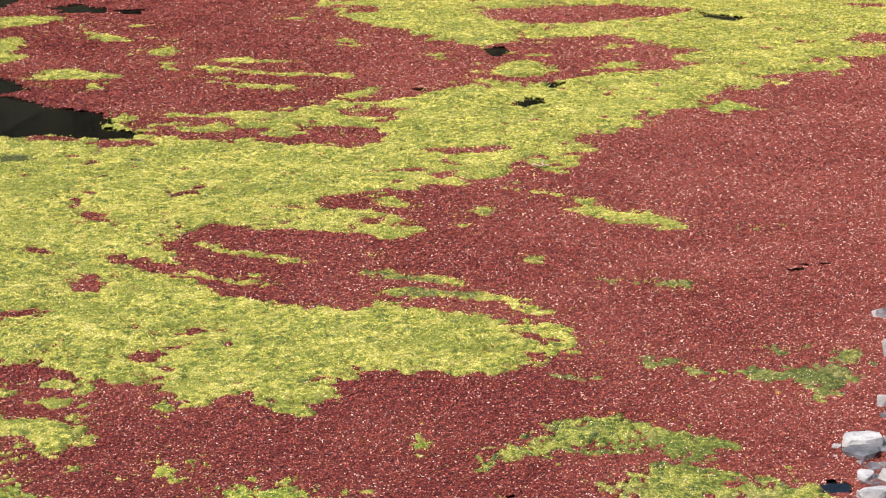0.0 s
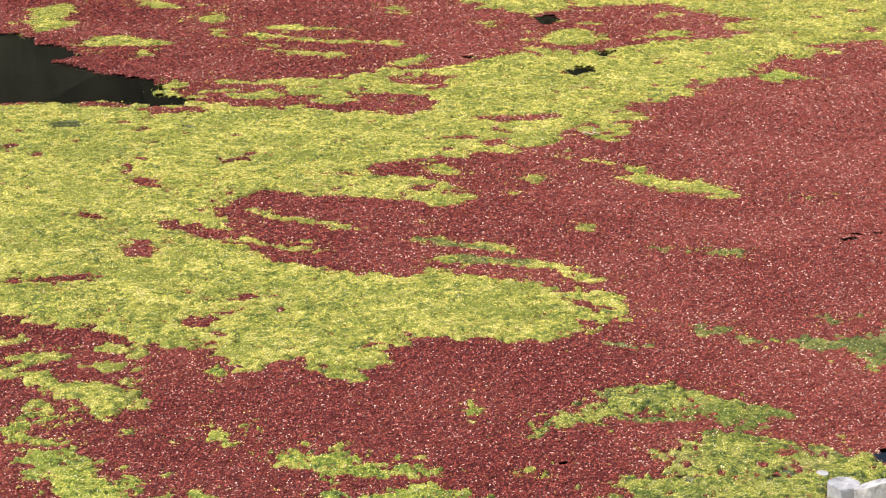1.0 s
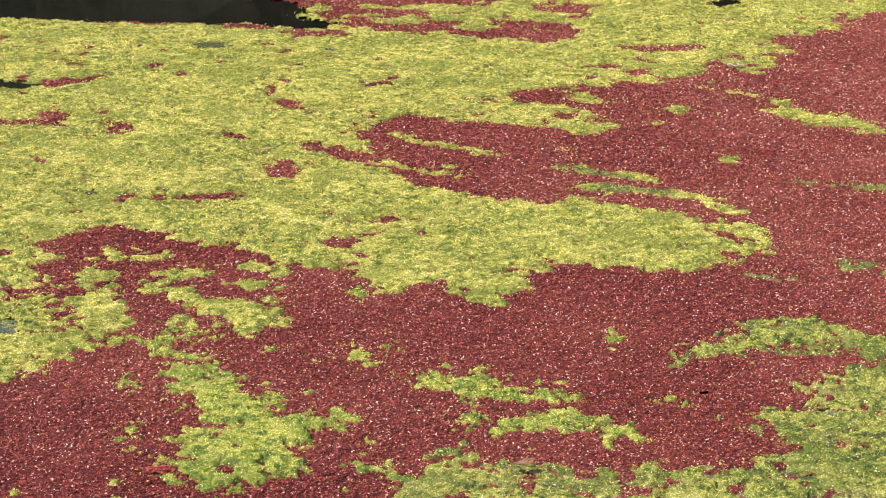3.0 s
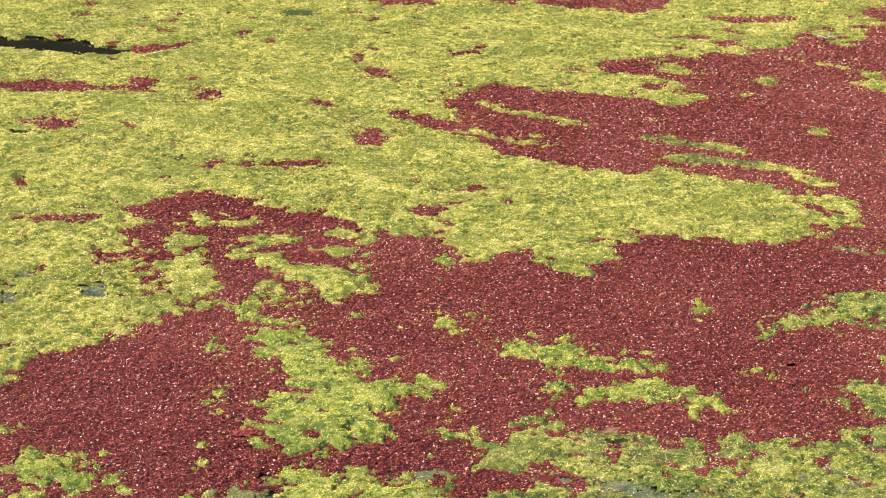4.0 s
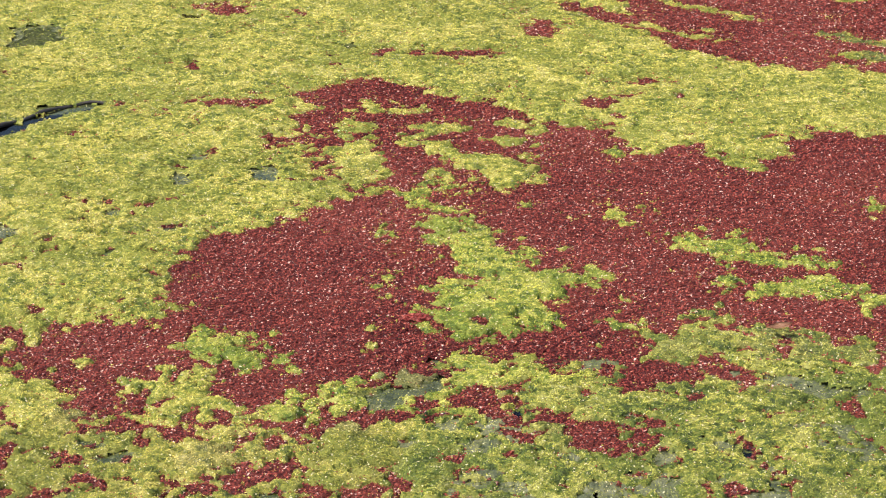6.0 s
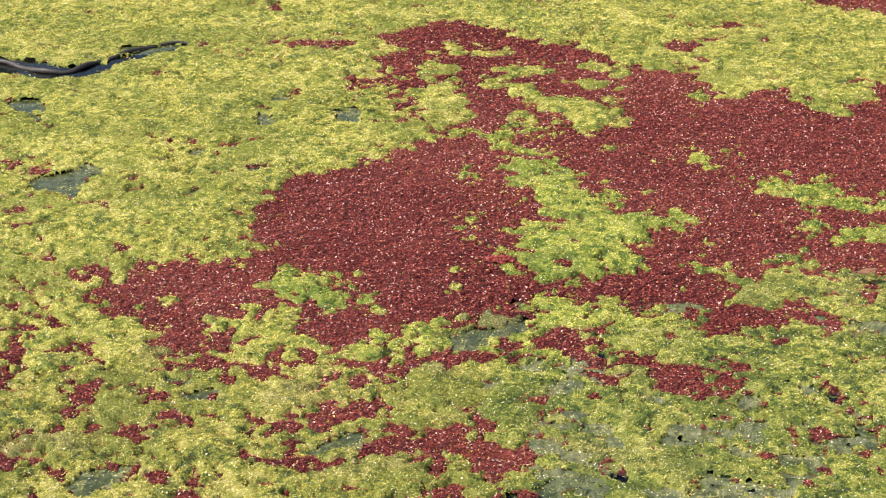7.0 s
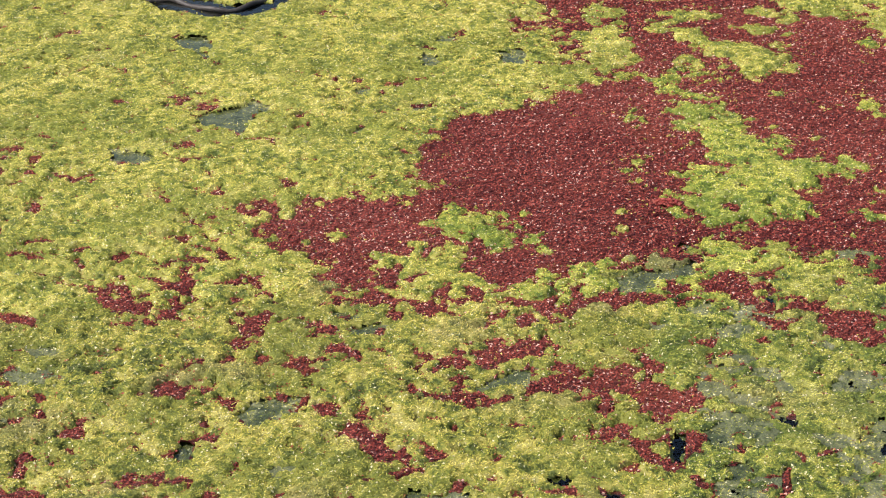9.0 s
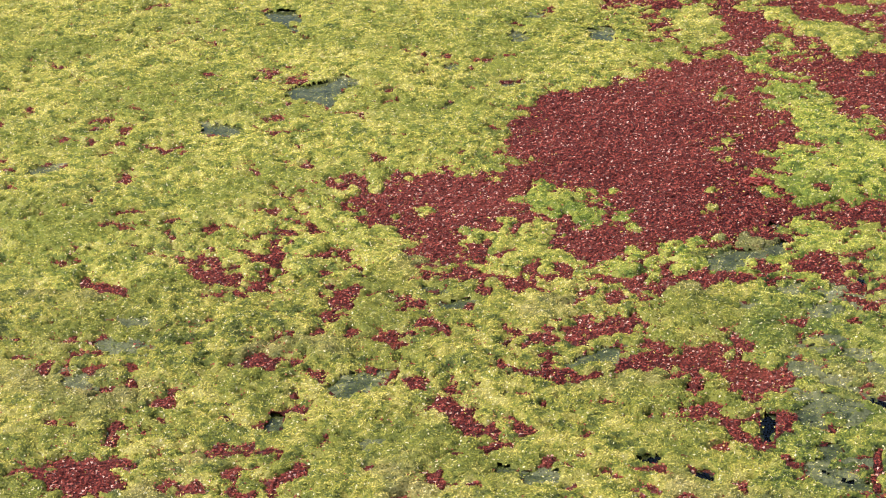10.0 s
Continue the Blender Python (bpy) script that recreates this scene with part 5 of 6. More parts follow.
# algae sunk under shallow water
plan("sunk", [(-2.48, 5.84), (-2.44, 5.90), (-2.38, 5.86), (-2.42, 5.81)])
plan("sunk", [(-2.51, 5.69), (-2.38, 5.72), (-2.34, 5.64), (-2.43, 5.62)])
plan("sunk", [(-2.53, 5.41), (-2.54, 5.49), (-2.45, 5.43), (-2.46, 5.38)])
plan("sunk", [(-1.84, 5.26), (-1.80, 5.31), (-1.78, 5.22), (-1.82, 5.19)])
plan("sunk", [(-1.53, 5.21), (-1.46, 5.24), (-1.45, 5.21), (-1.52, 5.18)])
plan("sunk", [(-2.67, 7.59), (-2.55, 7.69), (-2.51, 7.65), (-2.58, 7.54), (-2.65, 7.54)])
plan("sunk", [(-3.24, 7.03), (-3.19, 7.18), (-3.12, 7.17), (-3.11, 7.08)])
plan("sunk", [(-2.36, 8.18), (-2.29, 8.32), (-2.22, 8.29), (-2.23, 8.17), (-2.31, 8.08)])
plan("sunk", [(-2.49, 8.09), (-2.39, 8.16), (-2.39, 8.04)])
plan("sunk", [(-2.30, 7.98), (-2.25, 8.04), (-2.22, 7.86), (-2.28, 7.88)])
plan("sunk", [(-1.65, 8.99), (-1.58, 9.05), (-1.56, 8.96), (-1.63, 8.93)])
plan("sunk", [(-1.28, 9.17), (-1.19, 9.15), (-1.20, 9.00), (-1.27, 9.03)])
plan("sunk", [(-1.01, 5.78), (-0.95, 5.92), (-0.86, 5.96), (-0.83, 5.88), (-0.92, 5.80), (-0.98, 5.75)])
plan("sunk", [(-1.47, 6.17), (-1.40, 6.23), (-1.36, 6.19), (-1.42, 6.13)])
plan("sunk", [(-2.81, 9.17), (-2.71, 9.21), (-2.59, 9.02), (-2.72, 9.04)])
plan("sunk", [(-2.64, 8.92), (-2.54, 8.86), (-2.54, 8.76)])
plan("sunk", [(-0.64, 6.68), (-0.54, 6.72), (-0.36, 6.85), (-0.32, 6.77), (-0.44, 6.67), (-0.62, 6.61)])
plan("sunk", [(-1.62, 9.34), (-1.53, 9.35), (-1.53, 9.27), (-1.61, 9.25)])
plan("sunk", [(-0.28, 5.90), (-0.22, 5.99), (-0.19, 5.92), (-0.24, 5.87)])
plan("sunk", [(-1.64, 6.28), (-1.47, 6.29), (-1.39, 6.26), (-1.51, 6.20)])
plan("sunk", [(-1.69, 8.98), (-1.63, 9.08), (-1.55, 9.03), (-1.60, 8.89)])
plan("sunk", [(-1.28, 9.07), (-1.19, 9.09), (-1.18, 8.95), (-1.25, 8.97)])
plan("sunk", [(-1.64, 9.35), (-1.53, 9.33), (-1.54, 9.26)])
plan("sunk", [(-2.51, 10.05), (-2.24, 10.16), (-2.14, 10.12), (-2.27, 9.99), (-2.49, 9.95)])
plan("sunk", [(-1.59, 8.32), (-1.52, 8.38), (-1.51, 8.22)])
plan("sunk", [(-1.91, 8.53), (-1.80, 8.60), (-1.80, 8.47)])
plan("sunk", [(-1.84, 7.98), (-1.76, 8.08), (-1.75, 7.92)])
plan("sunk", [(-1.30, 9.05), (-1.20, 9.10), (-1.18, 8.99), (-1.26, 8.97)])
plan("sunk", [(-1.70, 5.50), (-1.69, 5.60), (-1.61, 5.64), (-1.53, 5.61), (-1.56, 5.51), (-1.64, 5.47)])
plan("sunk", [(-1.12, 5.13), (-0.99, 5.12), (-0.90, 5.04), (-1.02, 5.02)])
plan("sunk", [(-0.64, 6.65), (-0.48, 6.70), (-0.46, 6.61), (-0.59, 6.56)])
plan("sunk", [(-2.96, 11.59), (-2.71, 11.69), (-2.59, 11.32), (-2.88, 11.19)])
plan("sunk", [(-0.54, 15.38), (-0.36, 15.50), (-0.33, 15.17), (-0.48, 15.15)])
plan("sunk", [(0.37, 15.04), (0.56, 15.22), (0.51, 14.98)])
plan("sunk", [(-2.72, 7.68), (-2.52, 7.69), (-2.53, 7.58), (-2.68, 7.54)])
plan("sunk", [(-1.69, 9.01), (-1.59, 9.11), (-1.58, 8.93)])
plan("sunk", [(-1.28, 9.08), (-1.18, 9.14), (-1.17, 9.00)])
plan("sunk", [(-2.49, 8.12), (-2.26, 8.29), (-2.20, 8.22), (-2.31, 8.00), (-2.43, 8.03)])
plan("sunk", [(-2.87, 9.19), (-2.74, 9.14), (-2.58, 8.83), (-2.66, 8.90)])
plan("sunk", [(-1.63, 8.34), (-1.51, 8.37), (-1.52, 8.25)])
plan("sunk", [(-1.65, 9.35), (-1.53, 9.32), (-1.56, 9.26)])
plan("sunk", [(-1.13, 11.39), (-0.94, 11.33), (-0.99, 11.25)])
# dark open water
plan("deep", [(-0.39, 5.55), (-0.35, 5.58), (-0.34, 5.45), (-0.35, 5.36), (-0.39, 5.39)])
plan("deep", [(-0.32, 5.65), (-0.25, 5.69), (-0.26, 5.63)])
plan("deep", [(-0.21, 5.48), (-0.13, 5.55), (-0.17, 5.45)])
plan("deep", [(-0.14, 5.33), (-0.04, 5.37), (-0.05, 5.31)])
plan("deep", [(-0.23, 5.22), (-0.18, 5.25), (-0.19, 5.14), (-0.23, 5.17)])
plan("deep", [(-0.45, 5.14), (-0.40, 5.18), (-0.41, 5.06)])
plan("deep", [(-0.58, 5.21), (-0.51, 5.21), (-0.50, 5.12), (-0.56, 5.15)])
plan("deep", [(-0.09, 5.70), (-0.01, 5.76), (-0.01, 5.64)])
plan("deep", [(-0.10, 6.67), (-0.06, 6.63), (-0.07, 6.54)])
plan("deep", [(-1.87, 5.12), (-1.84, 5.15), (-1.83, 5.10)])
plan("deep", [(-1.51, 5.05), (-1.48, 5.07), (-1.48, 5.02)])
plan("deep", [(-0.11, 6.67), (-0.06, 6.59), (-0.07, 6.51), (-0.11, 6.54)])
plan("deep", [(0.17, 7.24), (0.24, 7.27), (0.24, 7.20), (0.18, 7.20)])
plan("deep", [(0.53, 6.90), (0.61, 6.94), (0.58, 6.86)])
plan("deep", [(0.67, 6.42), (0.71, 6.32), (0.68, 6.21), (0.65, 6.28)])
plan("deep", [(1.72, 8.03), (1.77, 8.05), (1.76, 8.00)])
plan("deep", [(-0.73, 5.24), (-0.66, 5.27), (-0.68, 5.21)])
plan("deep", [(-0.17, 5.09), (-0.09, 5.13), (-0.09, 5.07), (-0.17, 5.06)])
plan("deep", [(3.07, 7.96), (3.20, 7.97), (3.17, 7.83), (3.04, 7.82)])
plan("deep", [(-5.18, 20.26), (-0.90, 19.41), (-0.71, 18.91), (-0.66, 18.18), (-0.56, 17.89), (-0.23, 17.45), (-0.00, 17.18), (0.31, 16.97), (0.36, 16.69), (0.28, 16.38), (0.40, 16.24), (0.55, 16.05), (0.47, 15.84), (0.24, 15.89), (-0.10, 16.06), (-0.40, 16.12), (-4.37, 16.85)])
plan("deep", [(-5.03, 19.62), (-0.48, 18.75), (-0.40, 18.41), (-0.35, 18.12), (-0.47, 18.01), (-4.84, 18.81)])
plan("deep", [(-0.15, 23.31), (0.17, 23.48), (0.48, 23.10), (0.40, 22.76), (-0.02, 22.92)])
plan("deep", [(0.54, 22.95), (0.84, 22.94), (0.79, 22.56), (0.61, 22.68)])
plan("deep", [(3.96, 19.57), (4.12, 19.78), (4.19, 19.52), (4.00, 19.18)])
plan("deep", [(3.62, 16.69), (3.80, 17.05), (3.98, 16.94), (3.87, 16.72), (3.70, 16.60)])
plan("deep", [(4.02, 17.54), (4.21, 17.74), (4.30, 17.66), (4.15, 17.40)])
plan("deep", [(6.74, 21.67), (6.89, 21.51), (7.11, 21.17), (6.88, 20.88), (6.69, 21.25)])
plan("deep", [(2.89, 17.58), (3.10, 17.71), (3.00, 17.47)])
plan("deep", [(-2.54, 14.49), (-1.91, 14.41), (-1.73, 14.19), (-1.56, 14.08), (-1.63, 13.89), (-1.86, 13.98), (-2.50, 14.20)])
plan("deep", [(-2.08, 11.97), (-1.90, 11.99), (-1.90, 11.84), (-2.02, 11.85)])
plan("deep", [(-3.18, 12.57), (-2.78, 12.64), (-2.60, 12.56), (-2.74, 12.44), (-3.14, 12.37)])
plan("deep", [(-3.14, 9.72), (-3.08, 9.84), (-2.82, 9.81), (-2.65, 9.70), (-2.49, 9.88), (-2.17, 10.21), (-2.13, 10.11), (-2.40, 9.85), (-2.55, 9.54), (-2.74, 9.50), (-3.02, 9.60)])
# sparse ferns with dark water between
plan("thin", [(4.04, 11.45), (4.16, 11.60), (4.36, 11.53), (4.30, 11.32), (4.12, 11.28)])
plan("thin", [(4.34, 11.40), (4.57, 11.43), (4.48, 11.31)])


def outline_depth(outlines, x0, y0, step, shape, fray=None, gaps=None):
    """How deep each place of a grid lies inside the nearest closed outline, in metres; below zero outside."""
    depth = np.full(shape, -0.6)
    for ring in outlines:
        xs, ys = [p[0] for p in ring], [p[1] for p in ring]
        c0, c1 = max(0, int((min(xs) - 0.25 - x0) / step)), min(shape[1], int((max(xs) + 0.25 - x0) / step) + 2)
        r0, r1 = max(0, int((min(ys) - 0.25 - y0) / step)), min(shape[0], int((max(ys) + 0.25 - y0) / step) + 2)
        if c1 <= c0 or r1 <= r0:
            continue
        gx = x0 + step * np.arange(c0, c1)[None]
        gy = y0 + step * np.arange(r0, r1)[:, None]
        near_edge = np.full((r1 - r0, c1 - c0), 9.0)
        wind = np.zeros((r1 - r0, c1 - c0))
        area = 0.0
        for (ax, ay), (bx, by) in zip(ring, ring[1:] + ring[:1]):
            area += (ax * by - bx * ay) / 2
            ux, uy = bx - ax, by - ay
            q = np.clip(((gx - ax) * ux + (gy - ay) * uy) / max(ux * ux + uy * uy, 1e-9), 0, 1)
            near_edge = np.minimum(near_edge, (gx - ax - q * ux) ** 2 + (gy - ay - q * uy) ** 2)
            left_of = ux * (gy - ay) - (gx - ax) * uy
            wind += ((ay <= gy) & (by > gy) & (left_of > 0)) * 1.0 - ((ay > gy) & (by <= gy) & (left_of < 0)) * 1.0
        v = np.sqrt(near_edge) * np.where(wind != 0, 1, -1)
        if fray is not None:
            v = v + fray[r0:r1, c0:c1] * np.clip(math.sqrt(abs(area)) / 0.4, 0.3, 1.0)
        if gaps is not None:   # small patches are broken up
            v = v - gaps[r0:r1, c0:c1] * max(0.0, 1 - math.sqrt(abs(area)) / 1.1)
        block = depth[r0:r1, c0:c1]
        np.maximum(block, v, out=block)
    return depth


def puffs(x, y, size, seed):
    """Rounded tufts of about that size, side by side: 1 on top, 0 in the creases."""
    u, v = x / size, y / size
    iu, iv = np.floor(u), np.floor(v)
    best = np.full(x.shape, 9.0)
    for di in (-1, 0, 1):
        for dj in (-1, 0, 1):
            cx = iu + di + 0.1 + 0.8 * lattice(iu + di, iv + dj, seed)
            cy = iv + dj + 0.1 + 0.8 * lattice(iu + di, iv + dj, seed + 7)
            best = np.minimum(best, (u - cx) ** 2 + (v - cy) ** 2)
    return np.sqrt(np.maximum(0.0, 1 - best / 0.85))


def reach(strokes, x0, y0, step, shape):
    """How deep each place of a grid lies inside the nearest stroke, in metres; below zero outside."""
    far = -0.6
    depth = np.full(shape, far)
    for stroke in strokes:
        pairs = zip(stroke, stroke[1:]) if len(stroke) > 1 else [(stroke[0], stroke[0])]
        for (ax, ay, aw, ad), (bx, by, bw, bd) in pairs:
            m = 0.3
            c0 = max(0, int((min(ax - aw, bx - bw) - m - x0) / step))
            c1 = min(shape[1], int((max(ax + aw, bx + bw) + m - x0) / step) + 2)
            r0 = max(0, int((min(ay - ad, by - bd) - m - y0) / step))
            r1 = min(shape[0], int((max(ay + ad, by + bd) + m - y0) / step) + 2)
            if c1 <= c0 or r1 <= r0:
                continue
            gx = x0 + step * np.arange(c0, c1)[None]
            gy = y0 + step * np.arange(r0, r1)[:, None]
            w, d = (aw + bw) / 2, (ad + bd) / 2
            ux, uy = (bx - ax) / w, (by - ay) / d
            q = ux * ux + uy * uy
            s = np.clip(((gx - ax) / w * ux + (gy - ay) / d * uy) / q, 0, 1) if q > 1e-9 else np.zeros((r1 - r0, c1 - c0))
            w, d = aw + (bw - aw) * s, ad + (bd - ad) * s
            ex, ey = (gx - ax - (bx - ax) * s), (gy - ay - (by - ay) * s)
            k = np.sqrt((ex / w) ** 2 + (ey / d) ** 2)
            v = (1 - k) * np.hypot(ex, ey) / np.maximum(k, 1e-6)
            v = np.where(k < 0.05, np.minimum(w, d), v)
            v = np.minimum(v, np.minimum(w, d))
            block = depth[r0:r1, c0:c1]
            np.maximum(block, v, out=block)
    return depth


def in_sight(x, y):
    """The part of the pond that carries plants in detail."""
    left = np.where(y < 9.5, -0.54 * y - 0.15, -5.28 + (y - 9.5) * 0.33)
    return (x > left) & (x < 0.43 * y + 0.3)


STEPS = [(3.9, 9.0, 0.0108), (8.98, 13.5, 0.017), (13.46, 26.0, 0.030)]   # from y, to y, spacing in metres
names = list(MATS)
pieces = {n: [] for n in names}
pieces["azolla"] = []
pieces["film"] = []
STRAYS = []
RED_STRAYS = []


def grid_part(key, inside, x, y, z, rows, cols, offset_ok):
    """Keep the squares of a grid that touch a plant, with only the points they use."""
    nx = cols
    i = (np.arange(rows - 1)[:, None] * nx + np.arange(nx - 1)[None]).ravel()
    f = np.stack([i, i + 1, i + nx + 1, i + nx], -1)
    keep = inside.ravel()[f].any(1) & offset_ok.ravel()[f].all(1)
    f = f[keep]
    if not len(f):
        return
    used, f = np.unique(f, return_inverse=True)
    f = f.reshape(-1, 4)
    v = np.stack([x.ravel()[used], y.ravel()[used], z.ravel()[used]], -1)
    pieces[key].append((v, f))


def drift(gx, gy, x0, ya, step):
    """Which plant covers each place of a grid: depths in metres inside algae, azolla, and sunken algae, and which mat it is."""
    shape = gx.shape
    far = ease(gy, 8.5, 15.5)
    near = ease(-gy, -8.5, -5.5)
    stack = np.stack([reach(MATS[n][1], x0, ya, step, shape) for n in names])
    owner = np.where(stack.max(0) > -0.5, stack.argmax(0), names.index("near_mat"))
    # ragged outlines: noise at several scales that frays every edge, drawn out by the wind far out
    ragged = 0.11 * (1 - far) * fractal(gx, gy, 0.12, 33, 4, 0.9) + 0.15 * far * fractal(gx, gy, 0.22, 35, 4, 0.9)
    clump = fractal(gx + 3.1, gy, 0.13, 41, 4, 0.70)
    lace = (1 - far) * fractal(gx, gy, 0.075, 43, 3, 0.8) + far * fractal(gx, gy, 0.15, 45, 3, 0.8)
    bare = outline_depth(PLAN["red"], x0, ya, step, shape, ragged, 0.09 * (1 - 0.7 * far) * np.maximum(0.0, -lace + 0.05))
    tufts = outline_depth(PLAN["green"], x0, ya, step, shape, 0.75 * ragged)
    tufts = tufts - (0.48 - 0.26 * far) * np.maximum(0.0, lace + 0.35 * clump - 0.14) - 0.02 * far
    holes = outline_depth(PLAN["deep"], x0, ya, step, shape, 0.8 * ragged)
    sparse = outline_depth(PLAN["thin"], x0, ya, step, shape)
    holes = np.maximum(holes, np.minimum(sparse + 0.04, 0.10 * (fractal(gx, gy, 0.05, 61, 3, 0.8) - 0.28)))
    shallow = outline_depth(PLAN["sunk"], x0, ya, step, shape, 1.1 * ragged)
    mat_depth = np.clip(-bare, -0.6, 0.3)
    # red flecks in the mats, more of them in the near ones and towards the edges
    fleck = lace + 0.4 * clump - (0.52 - 0.11 * near - 0.10 * far - 0.24 * ease(-mat_depth, -0.22, 0.0) + 0.1 * fractal(gx, gy, 0.9, 44, 2))
    green = np.maximum(np.minimum(mat_depth, -0.20 * fleck), tufts)
    # loose crumbs of algae on the red, close to the mats
    loose = (1 - far) * fractal(gx, gy, 0.07, 67, 3, 0.8) + far * fractal(gx, gy, 0.15, 69, 3, 0.9)
    green = np.maximum(green, 0.10 * (loose - 0.58 + 0.14 * far - (3.0 - 1.2 * far) * np.maximum(0.0, -np.maximum(mat_depth, tufts) - 0.04)))
    # every edge is torn into small tufts and slits
    torn = (1 - far) * fractal(gx, gy, 0.055, 87, 2, 0.9) + far * fractal(gx, gy, 0.11, 89, 2, 0.9)
    green = np.where((green > -0.05) & (green < 0.20), green + (0.11 - 0.03 * far) * torn * (1 - ease(green, 0.06, 0.20)), green)
    # the mat under the bank is broken up by dark water
    broken = np.minimum(stack[names.index("near_right_mat")], 0.16) + 0.02
    broken = np.minimum(broken, 0.16 * (fractal(gx, gy, 0.20, 73, 4, 0.8) - 0.06 - 0.26 * ease(gy, 5.4, 6.8)))
    holes = np.maximum(holes, broken - 0.048)
    shallow = np.maximum(shallow + np.where(shallow > -0.2, 0.05 * lace, 0.0), broken)
    pond = np.maximum(holes, shallow)
    green = np.minimum(green, -pond)
    red = np.minimum(-green, -pond)
    film = np.where((shallow > holes) & (broken < 0.048), shallow + 0.03, -1.0)
    return green, red, film, pond, owner, near


for tier, (ya, yb, step) in enumerate(STEPS):
    x0, x1 = -6.2, 0.445 * yb + 0.6
    cols, rows = int((x1 - x0) / step) + 1, int((yb - ya) / step) + 1
    gx, gy = np.meshgrid(x0 + step * np.arange(cols), ya + step * np.arange(rows))
    shape = gx.shape
    sight = in_sight(gx, gy)
    green, red, film, pond, owner, near = drift(gx, gy, x0, ya, step)
    # points are shaken off the grid so that no rows show
    jx = (lattice(np.arange(cols)[None] + 0 * np.arange(rows)[:, None], np.arange(rows)[:, None] + 0 * np.arange(cols)[None], 71 + tier) - 0.5)
    jy = (lattice(np.arange(cols)[None] + 0 * np.arange(rows)[:, None], np.arange(rows)[:, None] + 0 * np.arange(cols)[None], 81 + tier) - 0.5)
    jz = (lattice(np.arange(cols)[None] + 0 * np.arange(rows)[:, None], np.arange(rows)[:, None] + 0 * np.arange(cols)[None], 91 + tier) - 0.5)
    edge = np.ones(shape)
    edge[0], edge[-1] = 0, 0
    px = gx + 0.7 * step * jx * edge
    py = gy + 0.7 * step * jy * edge
    # cushions of moss-like tufts on gentle swells; the near ones are bolder
    wx = px + 0.02 * fractal(px, py, 0.06, 34, 2)
    wy = py + 0.02 * fractal(px, py, 0.06, 36, 2)
    fine = puffs(wx, wy, (0.034, 0.05, 0.08)[tier], 31)
    swell = 0.5 + 0.5 * fractal(px, py, 0.30, 39, 3, 0.6)
    tuft = (0.007 + 0.006 * near) * (puffs(wx, wy, 0.085, 37) - 0.5) + (0.014 + 0.008 * near) * (fine - 0.5) * (0.4 + 0.9 * swell) + (0.012 + 0.012 * near) * (swell - 0.5)
    body = ease(green, 0.0, 0.16)
    zg = -0.012 + (0.021 + 0.010 * body + np.maximum(tuft, -0.014) * (0.5 + 0.5 * body) + 0.006 * jz) * ease(green, -0.016, 0.012)
    zr = -0.010 + (0.018 + 0.005 * fractal(px, py, 0.07, 51, 2) + 0.009 * jz) * ease(red, -0.022, 0.004)
    # single strands that have come loose beside the mats
    rnd = np.random.RandomState(300 + tier)
    chance = np.where((green < 0) & (green > -0.09) & sight, np.exp(green / 0.022), 0.0) * step * step * (7000, 4200, 2600)[tier]
    chance = np.where(red > 0, chance, 0.35 * chance)
    pick = rnd.rand(*shape) < chance
    STRAYS.append(np.stack([px[pick], py[pick], np.maximum(zr[pick], 0.0) + 0.003], -1))
    chance = np.where((green > 0) & (green < 0.07) & sight & (pond < -0.06), np.exp(-green / 0.016), 0.0) * step * step * (9000, 5500, 3000)[tier]
    pick = rnd.rand(*shape) < chance
    RED_STRAYS.append(np.stack([px[pick], py[pick], zg[pick] + 0.003], -1))
    for k, n in enumerate(names):
        grid_part(n, (green > -0.012) & (owner == k), px, py, zg, rows, cols, sight & (pond < 0.016))
    grid_part("film", film > 0, px, py, -0.007 - 0.06 * np.clip(film - 0.03, 0, 0.2) + 0.9 * tuft, rows, cols, sight)
    # the carpet itself is coarser: the fronds on it carry the detail
    few = (slice(None, None, 2), slice(None, None, 2))
    shape2 = px[few].shape
    grid_part("azolla", ((red > -0.030) & ~((green > 0) & (pond > -0.06)))[few], px[few], py[few], zr[few], shape2[0], shape2[1], (sight & (pond < 0.016))[few])


def joined(parts):
    verts, faces, base = [], [], 0
    for v, f in parts:
        verts.append(v)
        faces.append(f + base)
        base += len(v)
    return np.concatenate(verts), np.concatenate(faces)


def near_scale(y):
    """How coarse the strands may be at a distance: 1 close to the bank, more far out."""
    return np.interp(y, [5.0, 6.5, 9.0, 13.5, 24.0], [0.80, 0.86, 1.05, 1.5, 2.3])


def blades(foot, rnd, length, width, lift):
    """Small flat blades at the given feet, turned and tilted at random."""
    n = len(foot)
    size = near_scale(foot[:, 1])
    turn = rnd.rand(n) * 2 * np.pi
    tilt = np.radians(rnd.uniform(lift[0], lift[1], n))
    lng = rnd.uniform(length[0], length[1], n) * size
    wid = rnd.uniform(width[0], width[1], n) * size / 2
    roll = rnd.uniform(-0.75, 0.75, n)
    along = np.stack([np.cos(turn) * np.cos(tilt), np.sin(turn) * np.cos(tilt), np.sin(tilt)], -1)
    across = np.stack([-np.sin(turn) * np.cos(roll), np.cos(turn) * np.cos(roll), np.sin(roll)], -1)
    foot = foot - along * (0.3 * lng)[:, None]
    tip = foot + along * lng[:, None]
    pts = np.stack([foot - across * wid[:, None], foot + across * wid[:, None], tip], 1).reshape(-1, 3)
    return pts, np.arange(3 * n).reshape(-1, 3)


